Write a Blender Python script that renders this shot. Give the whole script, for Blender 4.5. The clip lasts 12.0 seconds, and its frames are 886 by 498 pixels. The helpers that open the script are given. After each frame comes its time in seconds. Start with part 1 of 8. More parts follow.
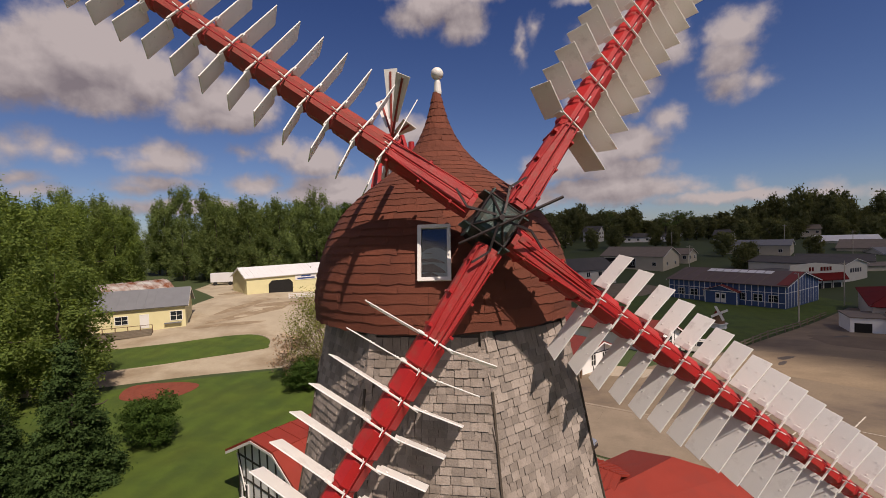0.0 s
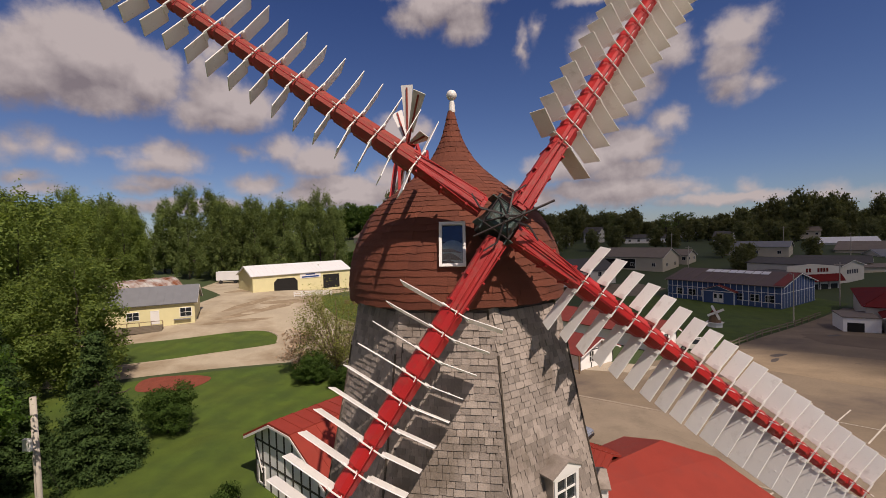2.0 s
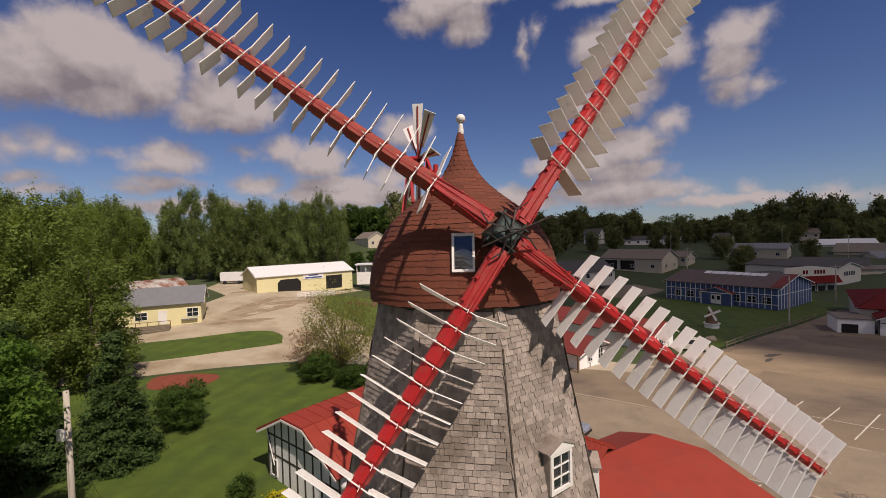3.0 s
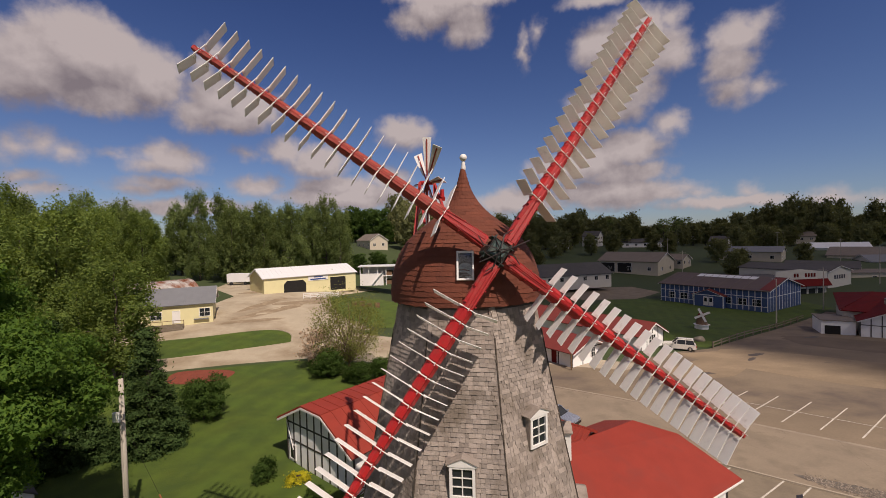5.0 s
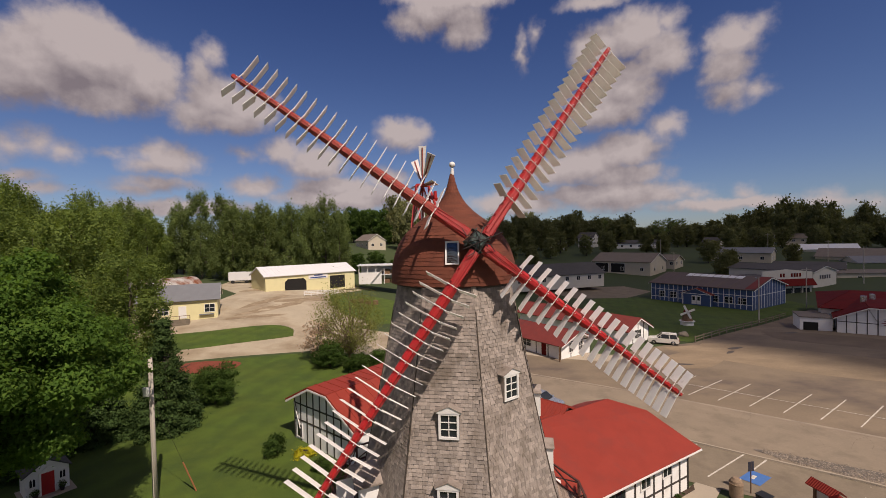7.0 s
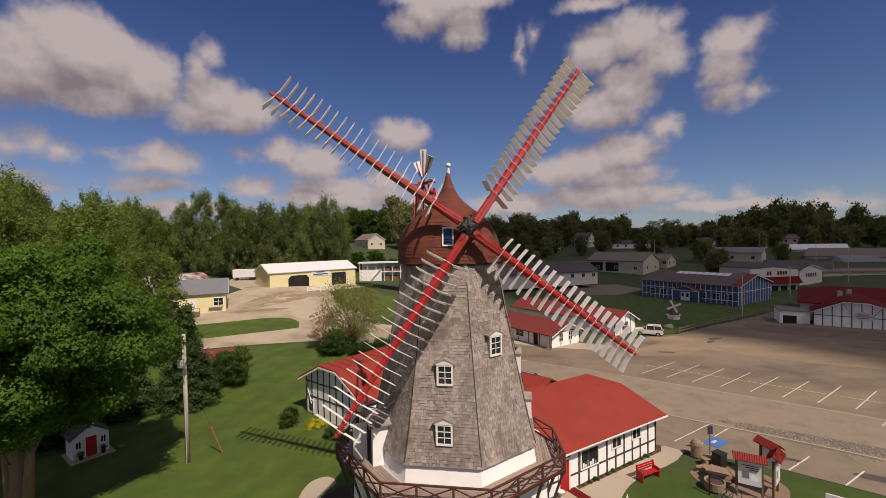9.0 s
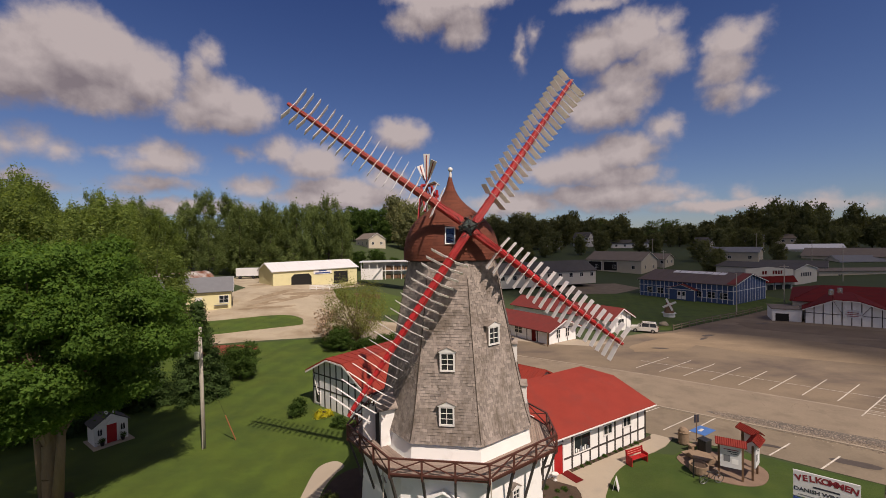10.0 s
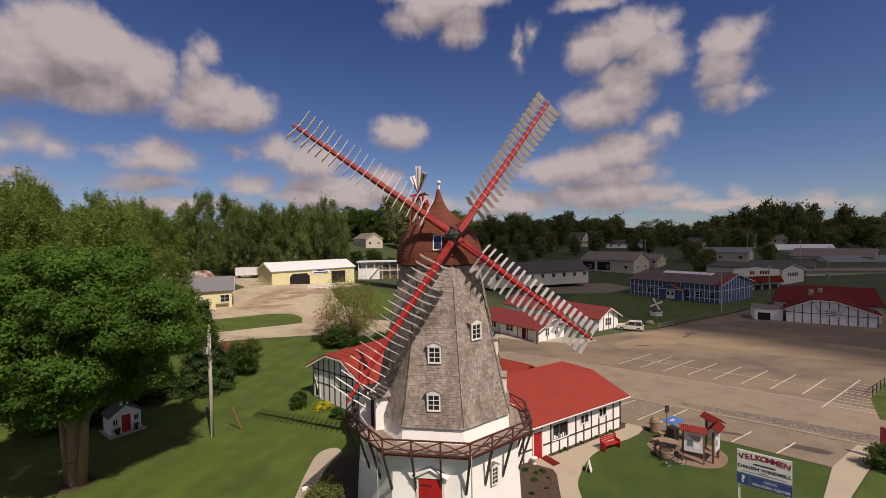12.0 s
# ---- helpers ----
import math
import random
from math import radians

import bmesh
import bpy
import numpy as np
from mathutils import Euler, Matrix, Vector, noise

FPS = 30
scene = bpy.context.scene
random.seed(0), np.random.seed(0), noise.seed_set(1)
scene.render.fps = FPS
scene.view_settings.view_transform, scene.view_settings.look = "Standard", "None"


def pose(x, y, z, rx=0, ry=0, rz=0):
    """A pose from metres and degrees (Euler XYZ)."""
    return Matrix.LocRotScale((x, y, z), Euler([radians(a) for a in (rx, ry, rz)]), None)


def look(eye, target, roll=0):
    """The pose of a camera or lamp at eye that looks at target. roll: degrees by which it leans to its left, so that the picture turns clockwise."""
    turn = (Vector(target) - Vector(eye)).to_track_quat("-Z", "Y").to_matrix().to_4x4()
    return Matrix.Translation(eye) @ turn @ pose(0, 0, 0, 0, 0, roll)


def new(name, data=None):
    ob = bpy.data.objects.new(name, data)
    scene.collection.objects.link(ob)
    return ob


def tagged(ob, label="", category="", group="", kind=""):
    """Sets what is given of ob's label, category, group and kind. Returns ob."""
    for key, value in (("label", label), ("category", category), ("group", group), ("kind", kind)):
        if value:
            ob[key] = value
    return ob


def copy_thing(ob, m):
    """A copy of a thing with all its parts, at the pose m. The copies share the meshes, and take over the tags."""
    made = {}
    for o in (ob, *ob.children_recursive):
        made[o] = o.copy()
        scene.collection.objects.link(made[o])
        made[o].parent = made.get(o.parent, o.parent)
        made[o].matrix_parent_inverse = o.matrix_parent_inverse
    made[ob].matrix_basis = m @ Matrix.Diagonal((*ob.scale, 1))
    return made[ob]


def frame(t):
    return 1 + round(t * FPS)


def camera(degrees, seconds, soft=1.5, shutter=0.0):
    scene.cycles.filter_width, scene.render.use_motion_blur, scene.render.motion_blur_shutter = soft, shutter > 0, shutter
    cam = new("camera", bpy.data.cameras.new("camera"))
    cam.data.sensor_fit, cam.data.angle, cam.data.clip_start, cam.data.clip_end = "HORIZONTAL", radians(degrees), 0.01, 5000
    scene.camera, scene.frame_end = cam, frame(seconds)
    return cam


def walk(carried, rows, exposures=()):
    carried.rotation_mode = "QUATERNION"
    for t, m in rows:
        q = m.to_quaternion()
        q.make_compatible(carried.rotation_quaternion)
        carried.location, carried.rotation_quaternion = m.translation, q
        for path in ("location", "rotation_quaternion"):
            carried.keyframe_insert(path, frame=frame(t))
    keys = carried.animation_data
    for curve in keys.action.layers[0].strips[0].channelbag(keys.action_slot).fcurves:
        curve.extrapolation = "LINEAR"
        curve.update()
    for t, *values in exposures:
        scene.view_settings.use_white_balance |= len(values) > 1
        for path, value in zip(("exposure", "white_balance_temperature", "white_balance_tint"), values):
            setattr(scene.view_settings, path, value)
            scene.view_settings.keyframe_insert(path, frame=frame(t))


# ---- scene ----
# ---- camera ----
cam = camera(92.7, 12.0, soft=0.8)
PATH = [
    (0, (0.055, 0.387, 17.199), (0.022, 2.386, 17.138), -1.9),
    (0.5, (0.02, 0.224, 17.155), (-0.012, 2.223, 17.094), -1.8),
    (1, (-0.067, -0.164, 17.104), (-0.103, 1.834, 17.043), -1.75),
    (1.5, (-0.155, -0.752, 17.073), (-0.192, 1.247, 17.014), -1.7),
    (2, (-0.247, -1.415, 17.094), (-0.284, 0.584, 17.035), -1.65),
    (2.5, (-0.371, -2.1, 17.187), (-0.409, -0.101, 17.13), -1.6),
    (3, (-0.508, -2.845, 17.314), (-0.546, -0.846, 17.259), -1.55),
    (5, (-0.66, -6.216, 17.82), (-0.698, -4.217, 17.771), -1.36),
    (5.5, (-0.638, -7.015, 17.851), (-0.675, -5.016, 17.804), -1.32),
    (6, (-0.6, -7.792, 17.807), (-0.632, -5.793, 17.763), -1.27),
    (6.5, (-0.468, -8.566, 17.677), (-0.498, -6.567, 17.634), -1.22),
    (7, (-0.345, -9.46, 17.467), (-0.372, -7.46, 17.423), -1.18),
    (9, (-0.265, -13.46, 16.741), (-0.284, -11.46, 16.701), -1.08),
    (9.5, (-0.382, -14.381, 16.703), (-0.402, -12.381, 16.662), -1.05),
    (10, (-0.403, -15.368, 16.687), (-0.421, -13.369, 16.645), -1.0),
    (10.5, (-0.339, -16.299, 16.741), (-0.353, -14.3, 16.699), -0.95),
    (11, (-0.161, -17.064, 16.875), (-0.172, -15.065, 16.831), -0.92),
    (11.5, (0.009, -17.668, 17.02), (0.001, -15.669, 16.975), -0.9),
    (12, (0.197, -18.177, 17.143), (0.191, -16.178, 17.096), -0.9),
]
walk(cam, [(t, look(eye, target, roll)) for t, eye, target, roll in PATH], exposures=[(0, -0.02, 7100, 20), (12, -0.02, 7100, 20)])

# ---- sun and sky ----
SUN_EL = 52.0
SUN_WAY = Vector((0.532 * math.cos(radians(SUN_EL)), -0.847 * math.cos(radians(SUN_EL)), math.sin(radians(SUN_EL))))
sun = new("sun", bpy.data.lights.new("sun", "SUN"))
sun.data.energy, sun.data.angle, sun.data.color = 4.6, radians(0.55), (1.0, 0.94, 0.84)
sun.matrix_world = look(SUN_WAY * 100, (0, 0, 0))
tagged(sun, "the sun", "sun", kind="structure")


class Nodes:
    """Short hand for building a node tree."""

    def __init__(self, tree):
        self.t = tree
        self.t.nodes.clear()

    def add(self, kind, **given):
        node = self.t.nodes.new(kind)
        for key, value in given.items():
            if key == "ins":
                for slot, v in value.items():
                    self.set(node.inputs[slot], v)
            elif key == "operation":
                node.operation = value
            elif key == "data_type":
                node.data_type = value
            elif key == "blend_type":
                node.blend_type = value
            elif key == "sky_type":
                node.sky_type = value
            elif key == "use_clamp":
                node.use_clamp = value
            elif key == "interpolation_type":
                node.interpolation_type = value
            elif key == "feature":
                node.feature = value
            elif key == "noise_dimensions":
                node.noise_dimensions = value
        return node

    def set(self, socket, v):
        if isinstance(v, bpy.types.NodeSocket):
            self.t.links.new(v, socket)
        else:
            socket.default_value = v

    def math(self, op, a, b=0.0, c=0.0):
        return self.add("ShaderNodeMath", operation=op, ins={0: a, 1: b, 2: c}).outputs[0]

    def vec(self, op, a, b=(0, 0, 0)):
        node = self.add("ShaderNodeVectorMath", operation=op, ins={0: a})
        if op == "SCALE":
            self.set(node.inputs["Scale"], b)
        else:
            self.set(node.inputs[1], b)
        return node.outputs["Value"] if op in ("LENGTH", "DOT_PRODUCT", "DISTANCE") else node.outputs[0]

    def remap(self, v, a, b, lo=0.0, hi=1.0, smooth=False):
        node = self.add("ShaderNodeMapRange", ins={0: v, 1: a, 2: b, 3: lo, 4: hi})
        if smooth:
            node.interpolation_type = "SMOOTHSTEP"
        return node.outputs[0]

    def mix(self, fac, a, b, blend="MIX"):
        node = self.add("ShaderNodeMix", data_type="RGBA", blend_type=blend)
        self.set(node.inputs[0], fac)
        self.set(node.inputs[6], a)
        self.set(node.inputs[7], b)
        return node.outputs[2]

    def noise(self, vector, scale, detail=3.0, rough=0.55):
        return self.add("ShaderNodeTexNoise", ins={"Vector": vector, "Scale": scale, "Detail": detail, "Roughness": rough}).outputs[0]


# fair-weather clouds: azimuth and height over the horizon in degrees, half width and half height
CLOUDS_WEST = [
    (-40.4, 19.2, 5.9, 4.4), (-44.5, 17.5, 4.4, 3.9), (-35.1, 17.9, 3.7, 3.5), (-45.9, 16.2, 3.4, 3.1), (-39.7, 15.3, 5.3, 2.0), (-28.7, 21.4, 1.3, 1.4), (-30.0, 19.2, 1.6, 2.0), (-28.5, 17.0, 3.7, 2.7),
    (-30.7, 15.0, 3.0, 2.2), (-25.3, 16.1, 3.9, 2.4), (-27.2, 14.6, 4.9, 1.5), (-44.5, 10.2, 1.7, 1.4), (-42.4, 9.7, 1.3, 1.0), (-46.5, 9.7, 1.0, 1.1), (-33.4, 9.7, 3.6, 1.7), (-35.6, 8.9, 2.2, 1.1),
    (-33.6, 10.8, 2.0, 1.1), (-34.5, 6.9, 3.9, 0.9), (-36.7, 6.4, 2.0, 0.7), (-24.5, 7.0, 2.8, 1.4),
]
CLOUDS_NORTH = [
    (-21.2, 11.4, 2.7, 1.8), (-17.2, 10.2, 4.2, 2.4), (-15.1, 7.1, 5.7, 1.7), (-11.1, 6.4, 6.6, 1.5), (-5.9, 14.0, 3.8, 2.1), (-45.8, 7.0, 2.3, 0.7), (-44.7, 5.8, 2.4, 0.6), (-1.9, 27.8, 4.2, 2.0),
    (2.7, 26.7, 3.5, 2.7), (1.1, 29.6, 8.3, 1.9), (-4.4, 26.6, 2.9, 1.4), (10.3, 23.2, 0.7, 1.9), (11.9, 25.1, 0.6, 1.0), (19.8, 22.4, 3.6, 2.6), (23.8, 23.3, 3.6, 2.8), (26.8, 20.7, 3.2, 2.6),
    (27.7, 23.7, 1.6, 1.5), (23.0, 19.1, 3.8, 1.7), (33.9, 20.4, 2.8, 2.1), (35.6, 21.2, 1.7, 1.3), (33.2, 18.1, 2.5, 2.4), (33.4, 15.2, 2.2, 1.6), (35.7, 15.1, 1.4, 1.0),
]
CLOUDS_EAST = [
    (20.4, 15.7, 4.9, 2.7), (23.1, 17.2, 3.7, 2.3), (27.2, 12.6, 2.0, 1.7), (22.9, 10.5, 4.7, 2.3), (18.9, 9.2, 5.3, 2.4), (15.5, 8.6, 4.1, 2.0), (22.2, 7.4, 5.2, 1.7), (18.2, 5.6, 6.8, 1.4),
    (27.2, 5.0, 3.6, 1.1), (30.1, 4.5, 1.7, 0.6), (34.9, 4.5, 0.8, 0.8), (38.3, 3.0, 1.4, 0.5), (41.4, 3.1, 2.4, 0.7), (41.8, 3.7, 0.9, 0.6), (44.9, 2.7, 1.0, 0.5), (10.4, 4.9, 3.4, 1.0),
    (7.8, 5.8, 1.8, 0.9), (19.2, 27.2, 4.0, 0.8), (-38.4, 9.8, 1.1, 0.4), (-25.8, 10.9, 1.1, 0.7),
]
CLOUDS_LOW = [(-14.0, 5.6, 9.0, 1.6), (-3.5, 4.6, 6.0, 1.3), (9.0, 4.6, 6.5, 1.7), (21.0, 5.2, 8.0, 1.9), (33.0, 3.4, 7.0, 0.8), (-32.0, 4.4, 8.0, 1.0), (-8.0, 8.2, 3.0, 1.6), (14.0, 8.6, 4.0, 1.8)]
CLOUDS_BEHIND = [
    (80, 32, 26, 15), (118, 24, 26, 11), (165, 38, 34, 20), (-80, 24, 24, 13), (-120, 34, 30, 17), (-160, 18, 24, 10), (62, 12, 12, 5), (-66, 11, 11, 5),
    (140, 62, 60, 16), (-60, 55, 40, 14), (30, 52, 30, 10),
]
world = bpy.data.worlds.new("sky")
scene.world = world
world.use_nodes = True
w = Nodes(world.node_tree)
sky = w.add("ShaderNodeTexSky", sky_type="NISHITA")
sky.sun_disc = False
sky.sun_elevation, sky.sun_rotation = radians(SUN_EL), math.atan2(SUN_WAY.x, SUN_WAY.y)
sky.altitude, sky.air_density, sky.dust_density, sky.ozone_density = 400, 1.0, 0.6, 3.0
way = w.add("ShaderNodeTexCoord").outputs["Generated"]
sep = w.add("ShaderNodeSeparateXYZ", ins={0: way})
az = w.math("MULTIPLY", w.math("ARCTAN2", sep.outputs[0], sep.outputs[1]), 57.29578)
el = w.math("MULTIPLY", w.math("ARCSINE", sep.outputs[2]), 57.29578)
flat = w.add("ShaderNodeCombineXYZ", ins={0: az, 1: el, 2: 0.0}).outputs[0]


def cloud_field(place):
    """How many degrees a place of the sky lies inside a cloud; under 0 outside."""
    slow = w.add("ShaderNodeTexNoise", ins={"Vector": place, "Scale": 0.32, "Detail": 2.0, "Roughness": 0.5})
    quick = w.add("ShaderNodeTexNoise", ins={"Vector": place, "Scale": 0.9, "Detail": 5.0, "Roughness": 0.55})
    moved = w.vec("ADD", place, w.vec("MULTIPLY", w.vec("SUBTRACT", slow.outputs[1], (0.5, 0.5, 0.5)), (2.4, 1.4, 0.0)))
    moved = w.vec("ADD", moved, w.vec("MULTIPLY", w.vec("SUBTRACT", quick.outputs[1], (0.5, 0.5, 0.5)), (1.3, 1.0, 0.0)))
    best = None
    for a, e, rx, ry in CLOUDS_WEST + CLOUDS_NORTH + CLOUDS_EAST + CLOUDS_LOW + CLOUDS_BEHIND:
        d = w.vec("LENGTH", w.vec("MULTIPLY", w.vec("SUBTRACT", moved, (a, e, 0)), (1 / rx, 1 / ry, 0)))
        deep = w.math("MULTIPLY", w.math("SUBTRACT", 1.0, d), (rx * ry) ** 0.5)
        best = deep if best is None else w.math("SMOOTH_MAX", best, deep, 0.5)
    return w.math("ADD", best, w.math("MULTIPLY", w.math("SUBTRACT", w.noise(place, 0.55, 7.0, 0.58), 0.32), 1.9))


inside = cloud_field(flat)
above = cloud_field(w.vec("ADD", flat, (0.7, 3.0, 0.0)))
cover = w.remap(inside, -0.55, 1.75, smooth=True)
billow = w.math("SUBTRACT", w.noise(flat, 0.62, 6.0, 0.55), w.noise(w.vec("ADD", flat, (0.45, 0.6, 0.0)), 0.62, 6.0, 0.55))
lit = w.remap(w.math("ADD", w.math("SUBTRACT", inside, above), w.math("MULTIPLY", billow, 2.6)), -2.6, 2.4)
cloud_colour = w.mix(lit, (0.205, 0.186, 0.206, 1), (0.465, 0.434, 0.436, 1))
high = w.remap(el, 1.0, 30.0)
sky_tint = w.mix(high, (0.66, 0.76, 0.94, 1), (0.36, 0.50, 0.84, 1))
clear = w.mix(1.0, sky.outputs[0], sky_tint, "MULTIPLY")
clear_bg = w.add("ShaderNodeBackground", ins={0: clear, 1: 0.078})
cloud_bg = w.add("ShaderNodeBackground", ins={0: cloud_colour, 1: 1.0})
both = w.add("ShaderNodeMixShader", ins={0: w.math("MULTIPLY", cover, 0.96), 1: clear_bg.outputs[0], 2: cloud_bg.outputs[0]})
w.add("ShaderNodeOutputWorld", ins={0: both.outputs[0]})

# a fair-weather cloud behind the camera, whose shadow lies on the town
cloud_bm = bmesh.new()
bmesh.ops.create_icosphere(cloud_bm, subdivisions=5, radius=1.0)
for v in cloud_bm.verts:
    d = v.co.normalized()
    puff = 1.0 + 0.04 * noise.noise(d * 4.1) + 0.04 * noise.noise(d * 9.0) + 0.03 * noise.noise(d * 21.0)
    v.co = Vector((d.x * 278, d.y * 306, max(d.z, -0.35) * 50)) * puff

# ---- materials ----
def mat(name, colour, rough=0.7, vary=0.25, scale=3.0, fine=40.0, bump=0.15, metal=0.0, piece=0.0, dirt=None, dirt_amount=0.0, dirt_scale=0.8, stretch=(1, 1, 1), ior=1.45, hue=0.0, stripe=0.0):
    """A painted or natural surface: base colour with two scales of variation, patches of dirt, fine relief; piece varies one piece against the next."""
    m = bpy.data.materials.new(name)
    m.use_nodes = True
    n = Nodes(m.node_tree)
    place = n.vec("MULTIPLY", n.add("ShaderNodeNewGeometry").outputs["Position"], stretch)
    big, small = n.noise(place, scale, 4.0), n.noise(place, fine, 3.0, 0.65)
    level = n.math("ADD", n.math("MULTIPLY", n.math("SUBTRACT", big, 0.5), vary * 1.6), n.math("MULTIPLY", n.math("SUBTRACT", small, 0.5), vary * 1.2))
    if piece:
        one = n.math("FRACT", n.math("ADD", n.add("ShaderNodeObjectInfo").outputs["Random"], n.add("ShaderNodeNewGeometry").outputs["Random Per Island"]))
        level = n.math("ADD", level, n.math("MULTIPLY", n.math("SUBTRACT", one, 0.5), piece * 2))
    if stripe:      # mowing lanes
        lane = n.math("SINE", n.math("MULTIPLY", n.vec("DOT_PRODUCT", place, (0.94, -0.34, 0.0)), 2.6))
        level = n.math("ADD", level, n.math("MULTIPLY", n.math("MULTIPLY", lane, n.noise(place, 0.08, 2.0)), stripe))
    gain = n.math("ADD", 1.0, level)
    base = n.vec("SCALE", (*colour[:3],), gain)
    if hue:
        base = n.add("ShaderNodeHueSaturation", ins={"Hue": n.math("ADD", 0.5, n.math("MULTIPLY", n.math("SUBTRACT", n.noise(place, scale * 0.37, 3.0), 0.5), hue)), "Color": base}).outputs[0]
    if dirt:
        spots = n.remap(n.noise(place, dirt_scale, 6.0, 0.62), 0.62 - 0.3 * dirt_amount, 0.78 - 0.2 * dirt_amount, 0.0, min(1.0, 0.35 + dirt_amount))
        base = n.mix(spots, base, (*dirt, 1))
    b = n.add("ShaderNodeBsdfPrincipled", ins={"Base Color": base, "Roughness": n.remap(small, 0.2, 0.8, max(0.02, rough - 0.12), min(1.0, rough + 0.12)), "Metallic": metal, "IOR": ior})
    if bump:
        lift = n.add("ShaderNodeBump", ins={"Strength": bump, "Distance": 0.03, "Height": n.math("ADD", small, n.math("MULTIPLY", big, 0.6))})
        n.set(b.inputs["Normal"], lift.outputs[0])
    n.add("ShaderNodeOutputMaterial", ins={0: b.outputs[0]})
    return m


def leaf_mat(name, colour, vary=0.35, through_light=0.35, yellow=0.0):
    """Foliage: thin leaves that let some light through, each leaf its own tone."""
    m = bpy.data.materials.new(name)
    m.use_nodes = True
    n = Nodes(m.node_tree)
    geo = n.add("ShaderNodeNewGeometry")
    one = geo.outputs["Random Per Island"]
    lump = n.noise(geo.outputs["Position"], 0.55, 3.0)
    who = n.add("ShaderNodeObjectInfo").outputs["Random"]
    gain = n.math("ADD", 1.0, n.math("ADD", n.math("MULTIPLY", n.math("SUBTRACT", one, 0.5), vary * 1.5), n.math("ADD", n.math("MULTIPLY", n.math("SUBTRACT", lump, 0.5), 0.9), n.math("MULTIPLY", n.math("SUBTRACT", who, 0.5), 0.35))))
    base = n.vec("SCALE", colour[:3], gain)
    base = n.mix(n.math("MULTIPLY", n.math("POWER", one, 3.0), 0.35 + yellow), base, (colour[0] * 2.2, colour[1] * 1.5, colour[2] * 1.1, 1))
    d = n.add("ShaderNodeBsdfPrincipled", ins={"Base Color": base, "Roughness": 0.75, "Specular IOR Level": 0.12})
    t = n.add("ShaderNodeBsdfTranslucent", ins={"Color": n.mix(0.5, base, (colour[0] * 1.9, colour[1] * 1.7, colour[2] * 0.6, 1))})
    mixed = n.add("ShaderNodeMixShader", ins={0: through_light, 1: d.outputs[0], 2: t.outputs[0]})
    n.add("ShaderNodeOutputMaterial", ins={0: mixed.outputs[0]})
    return m


RED = mat("red_paint", (0.375, 0.014, 0.015), 0.45, 0.34, 1.2, 30, 0.08, dirt=(0.22, 0.05, 0.035), dirt_amount=0.25, dirt_scale=3.5)
RED_WORN = mat("worn_red_timber", (0.355, 0.022, 0.021), 0.55, 0.5, 2.0, 30, 0.4, dirt=(0.20, 0.065, 0.05), dirt_amount=0.42, dirt_scale=4, stretch=(1, 1, 1))
RED_ROOF = mat("red_metal_roof", (0.25, 0.036, 0.023), 0.6, 0.22, 0.9, 25, 0.2, dirt=(0.21, 0.04, 0.03), dirt_amount=0.35, dirt_scale=0.7, ior=1.3)
RED_OLD_ROOF = mat("faded_red_shingle_roof", (0.165, 0.026, 0.020), 0.75, 0.3, 1.2, 30, 0.3, dirt=(0.1, 0.03, 0.025), dirt_amount=0.3, dirt_scale=1)
DARK_RED_ROOF = mat("dark_red_roof", (0.125, 0.011, 0.010), 0.85, 0.3, 0.5, 20, 0.2, dirt=(0.075, 0.016, 0.013), dirt_amount=0.35, ior=1.2)
WHITE = mat("white_paint", (0.72, 0.70, 0.67), 0.5, 0.06, 1.0, 40, 0.08, dirt=(0.52, 0.49, 0.45), dirt_amount=0.12, dirt_scale=2.0)
SLAT_WHITE = mat("slat_white", (0.79, 0.77, 0.74), 0.5, 0.08, 1.5, 50, 0.08, piece=0.06, dirt=(0.40, 0.36, 0.33), dirt_amount=0.12, dirt_scale=3.0)
WALL_WHITE = mat("white_stucco", (0.80, 0.79, 0.76), 0.75, 0.06, 0.8, 55, 0.2, dirt=(0.55, 0.52, 0.47), dirt_amount=0.12, dirt_scale=1.0)
WALL_GREY = mat("pale_grey_stucco", (0.80, 0.80, 0.78), 0.8, 0.08, 0.8, 50, 0.2)
TIMBER = mat("dark_timber", (0.045, 0.038, 0.034), 0.6, 0.35, 4, 60, 0.3)
BROWN_RED = mat("red_brown_stain", (0.085, 0.028, 0.02), 0.6, 0.35, 3, 50, 0.3, dirt=(0.05, 0.03, 0.025), dirt_amount=0.3, dirt_scale=4)
SHINGLE = mat("weathered_cedar", (0.272, 0.229, 0.198), 0.85, 0.36, 1.3, 30, 0.5, piece=0.27, dirt=(0.125, 0.098, 0.074), dirt_amount=0.46, dirt_scale=1.1, stretch=(1, 1, 0.55))
CAP_SHINGLE = mat("rust_red_asphalt_shingle", (0.138, 0.038, 0.020), 0.85, 0.25, 1.5, 90, 0.5, piece=0.16, dirt=(0.095, 0.027, 0.016), dirt_amount=0.3, dirt_scale=1.2)
UNDER = mat("shingle_underlay", (0.11, 0.092, 0.076), 0.9, 0.3, 3, 30, 0.2)
CAP_UNDER = mat("cap_underlay", (0.06, 0.02, 0.014), 0.9, 0.3, 3, 30, 0.2)
GREEN_IRON = mat("grey_green_iron", (0.055, 0.085, 0.078), 0.45, 0.35, 5, 40, 0.3, metal=0.3, dirt=(0.10, 0.05, 0.03), dirt_amount=0.3, dirt_scale=6)
DARK_IRON = mat("dark_iron", (0.03, 0.022, 0.022), 0.5, 0.3, 5, 40, 0.2, metal=0.4)
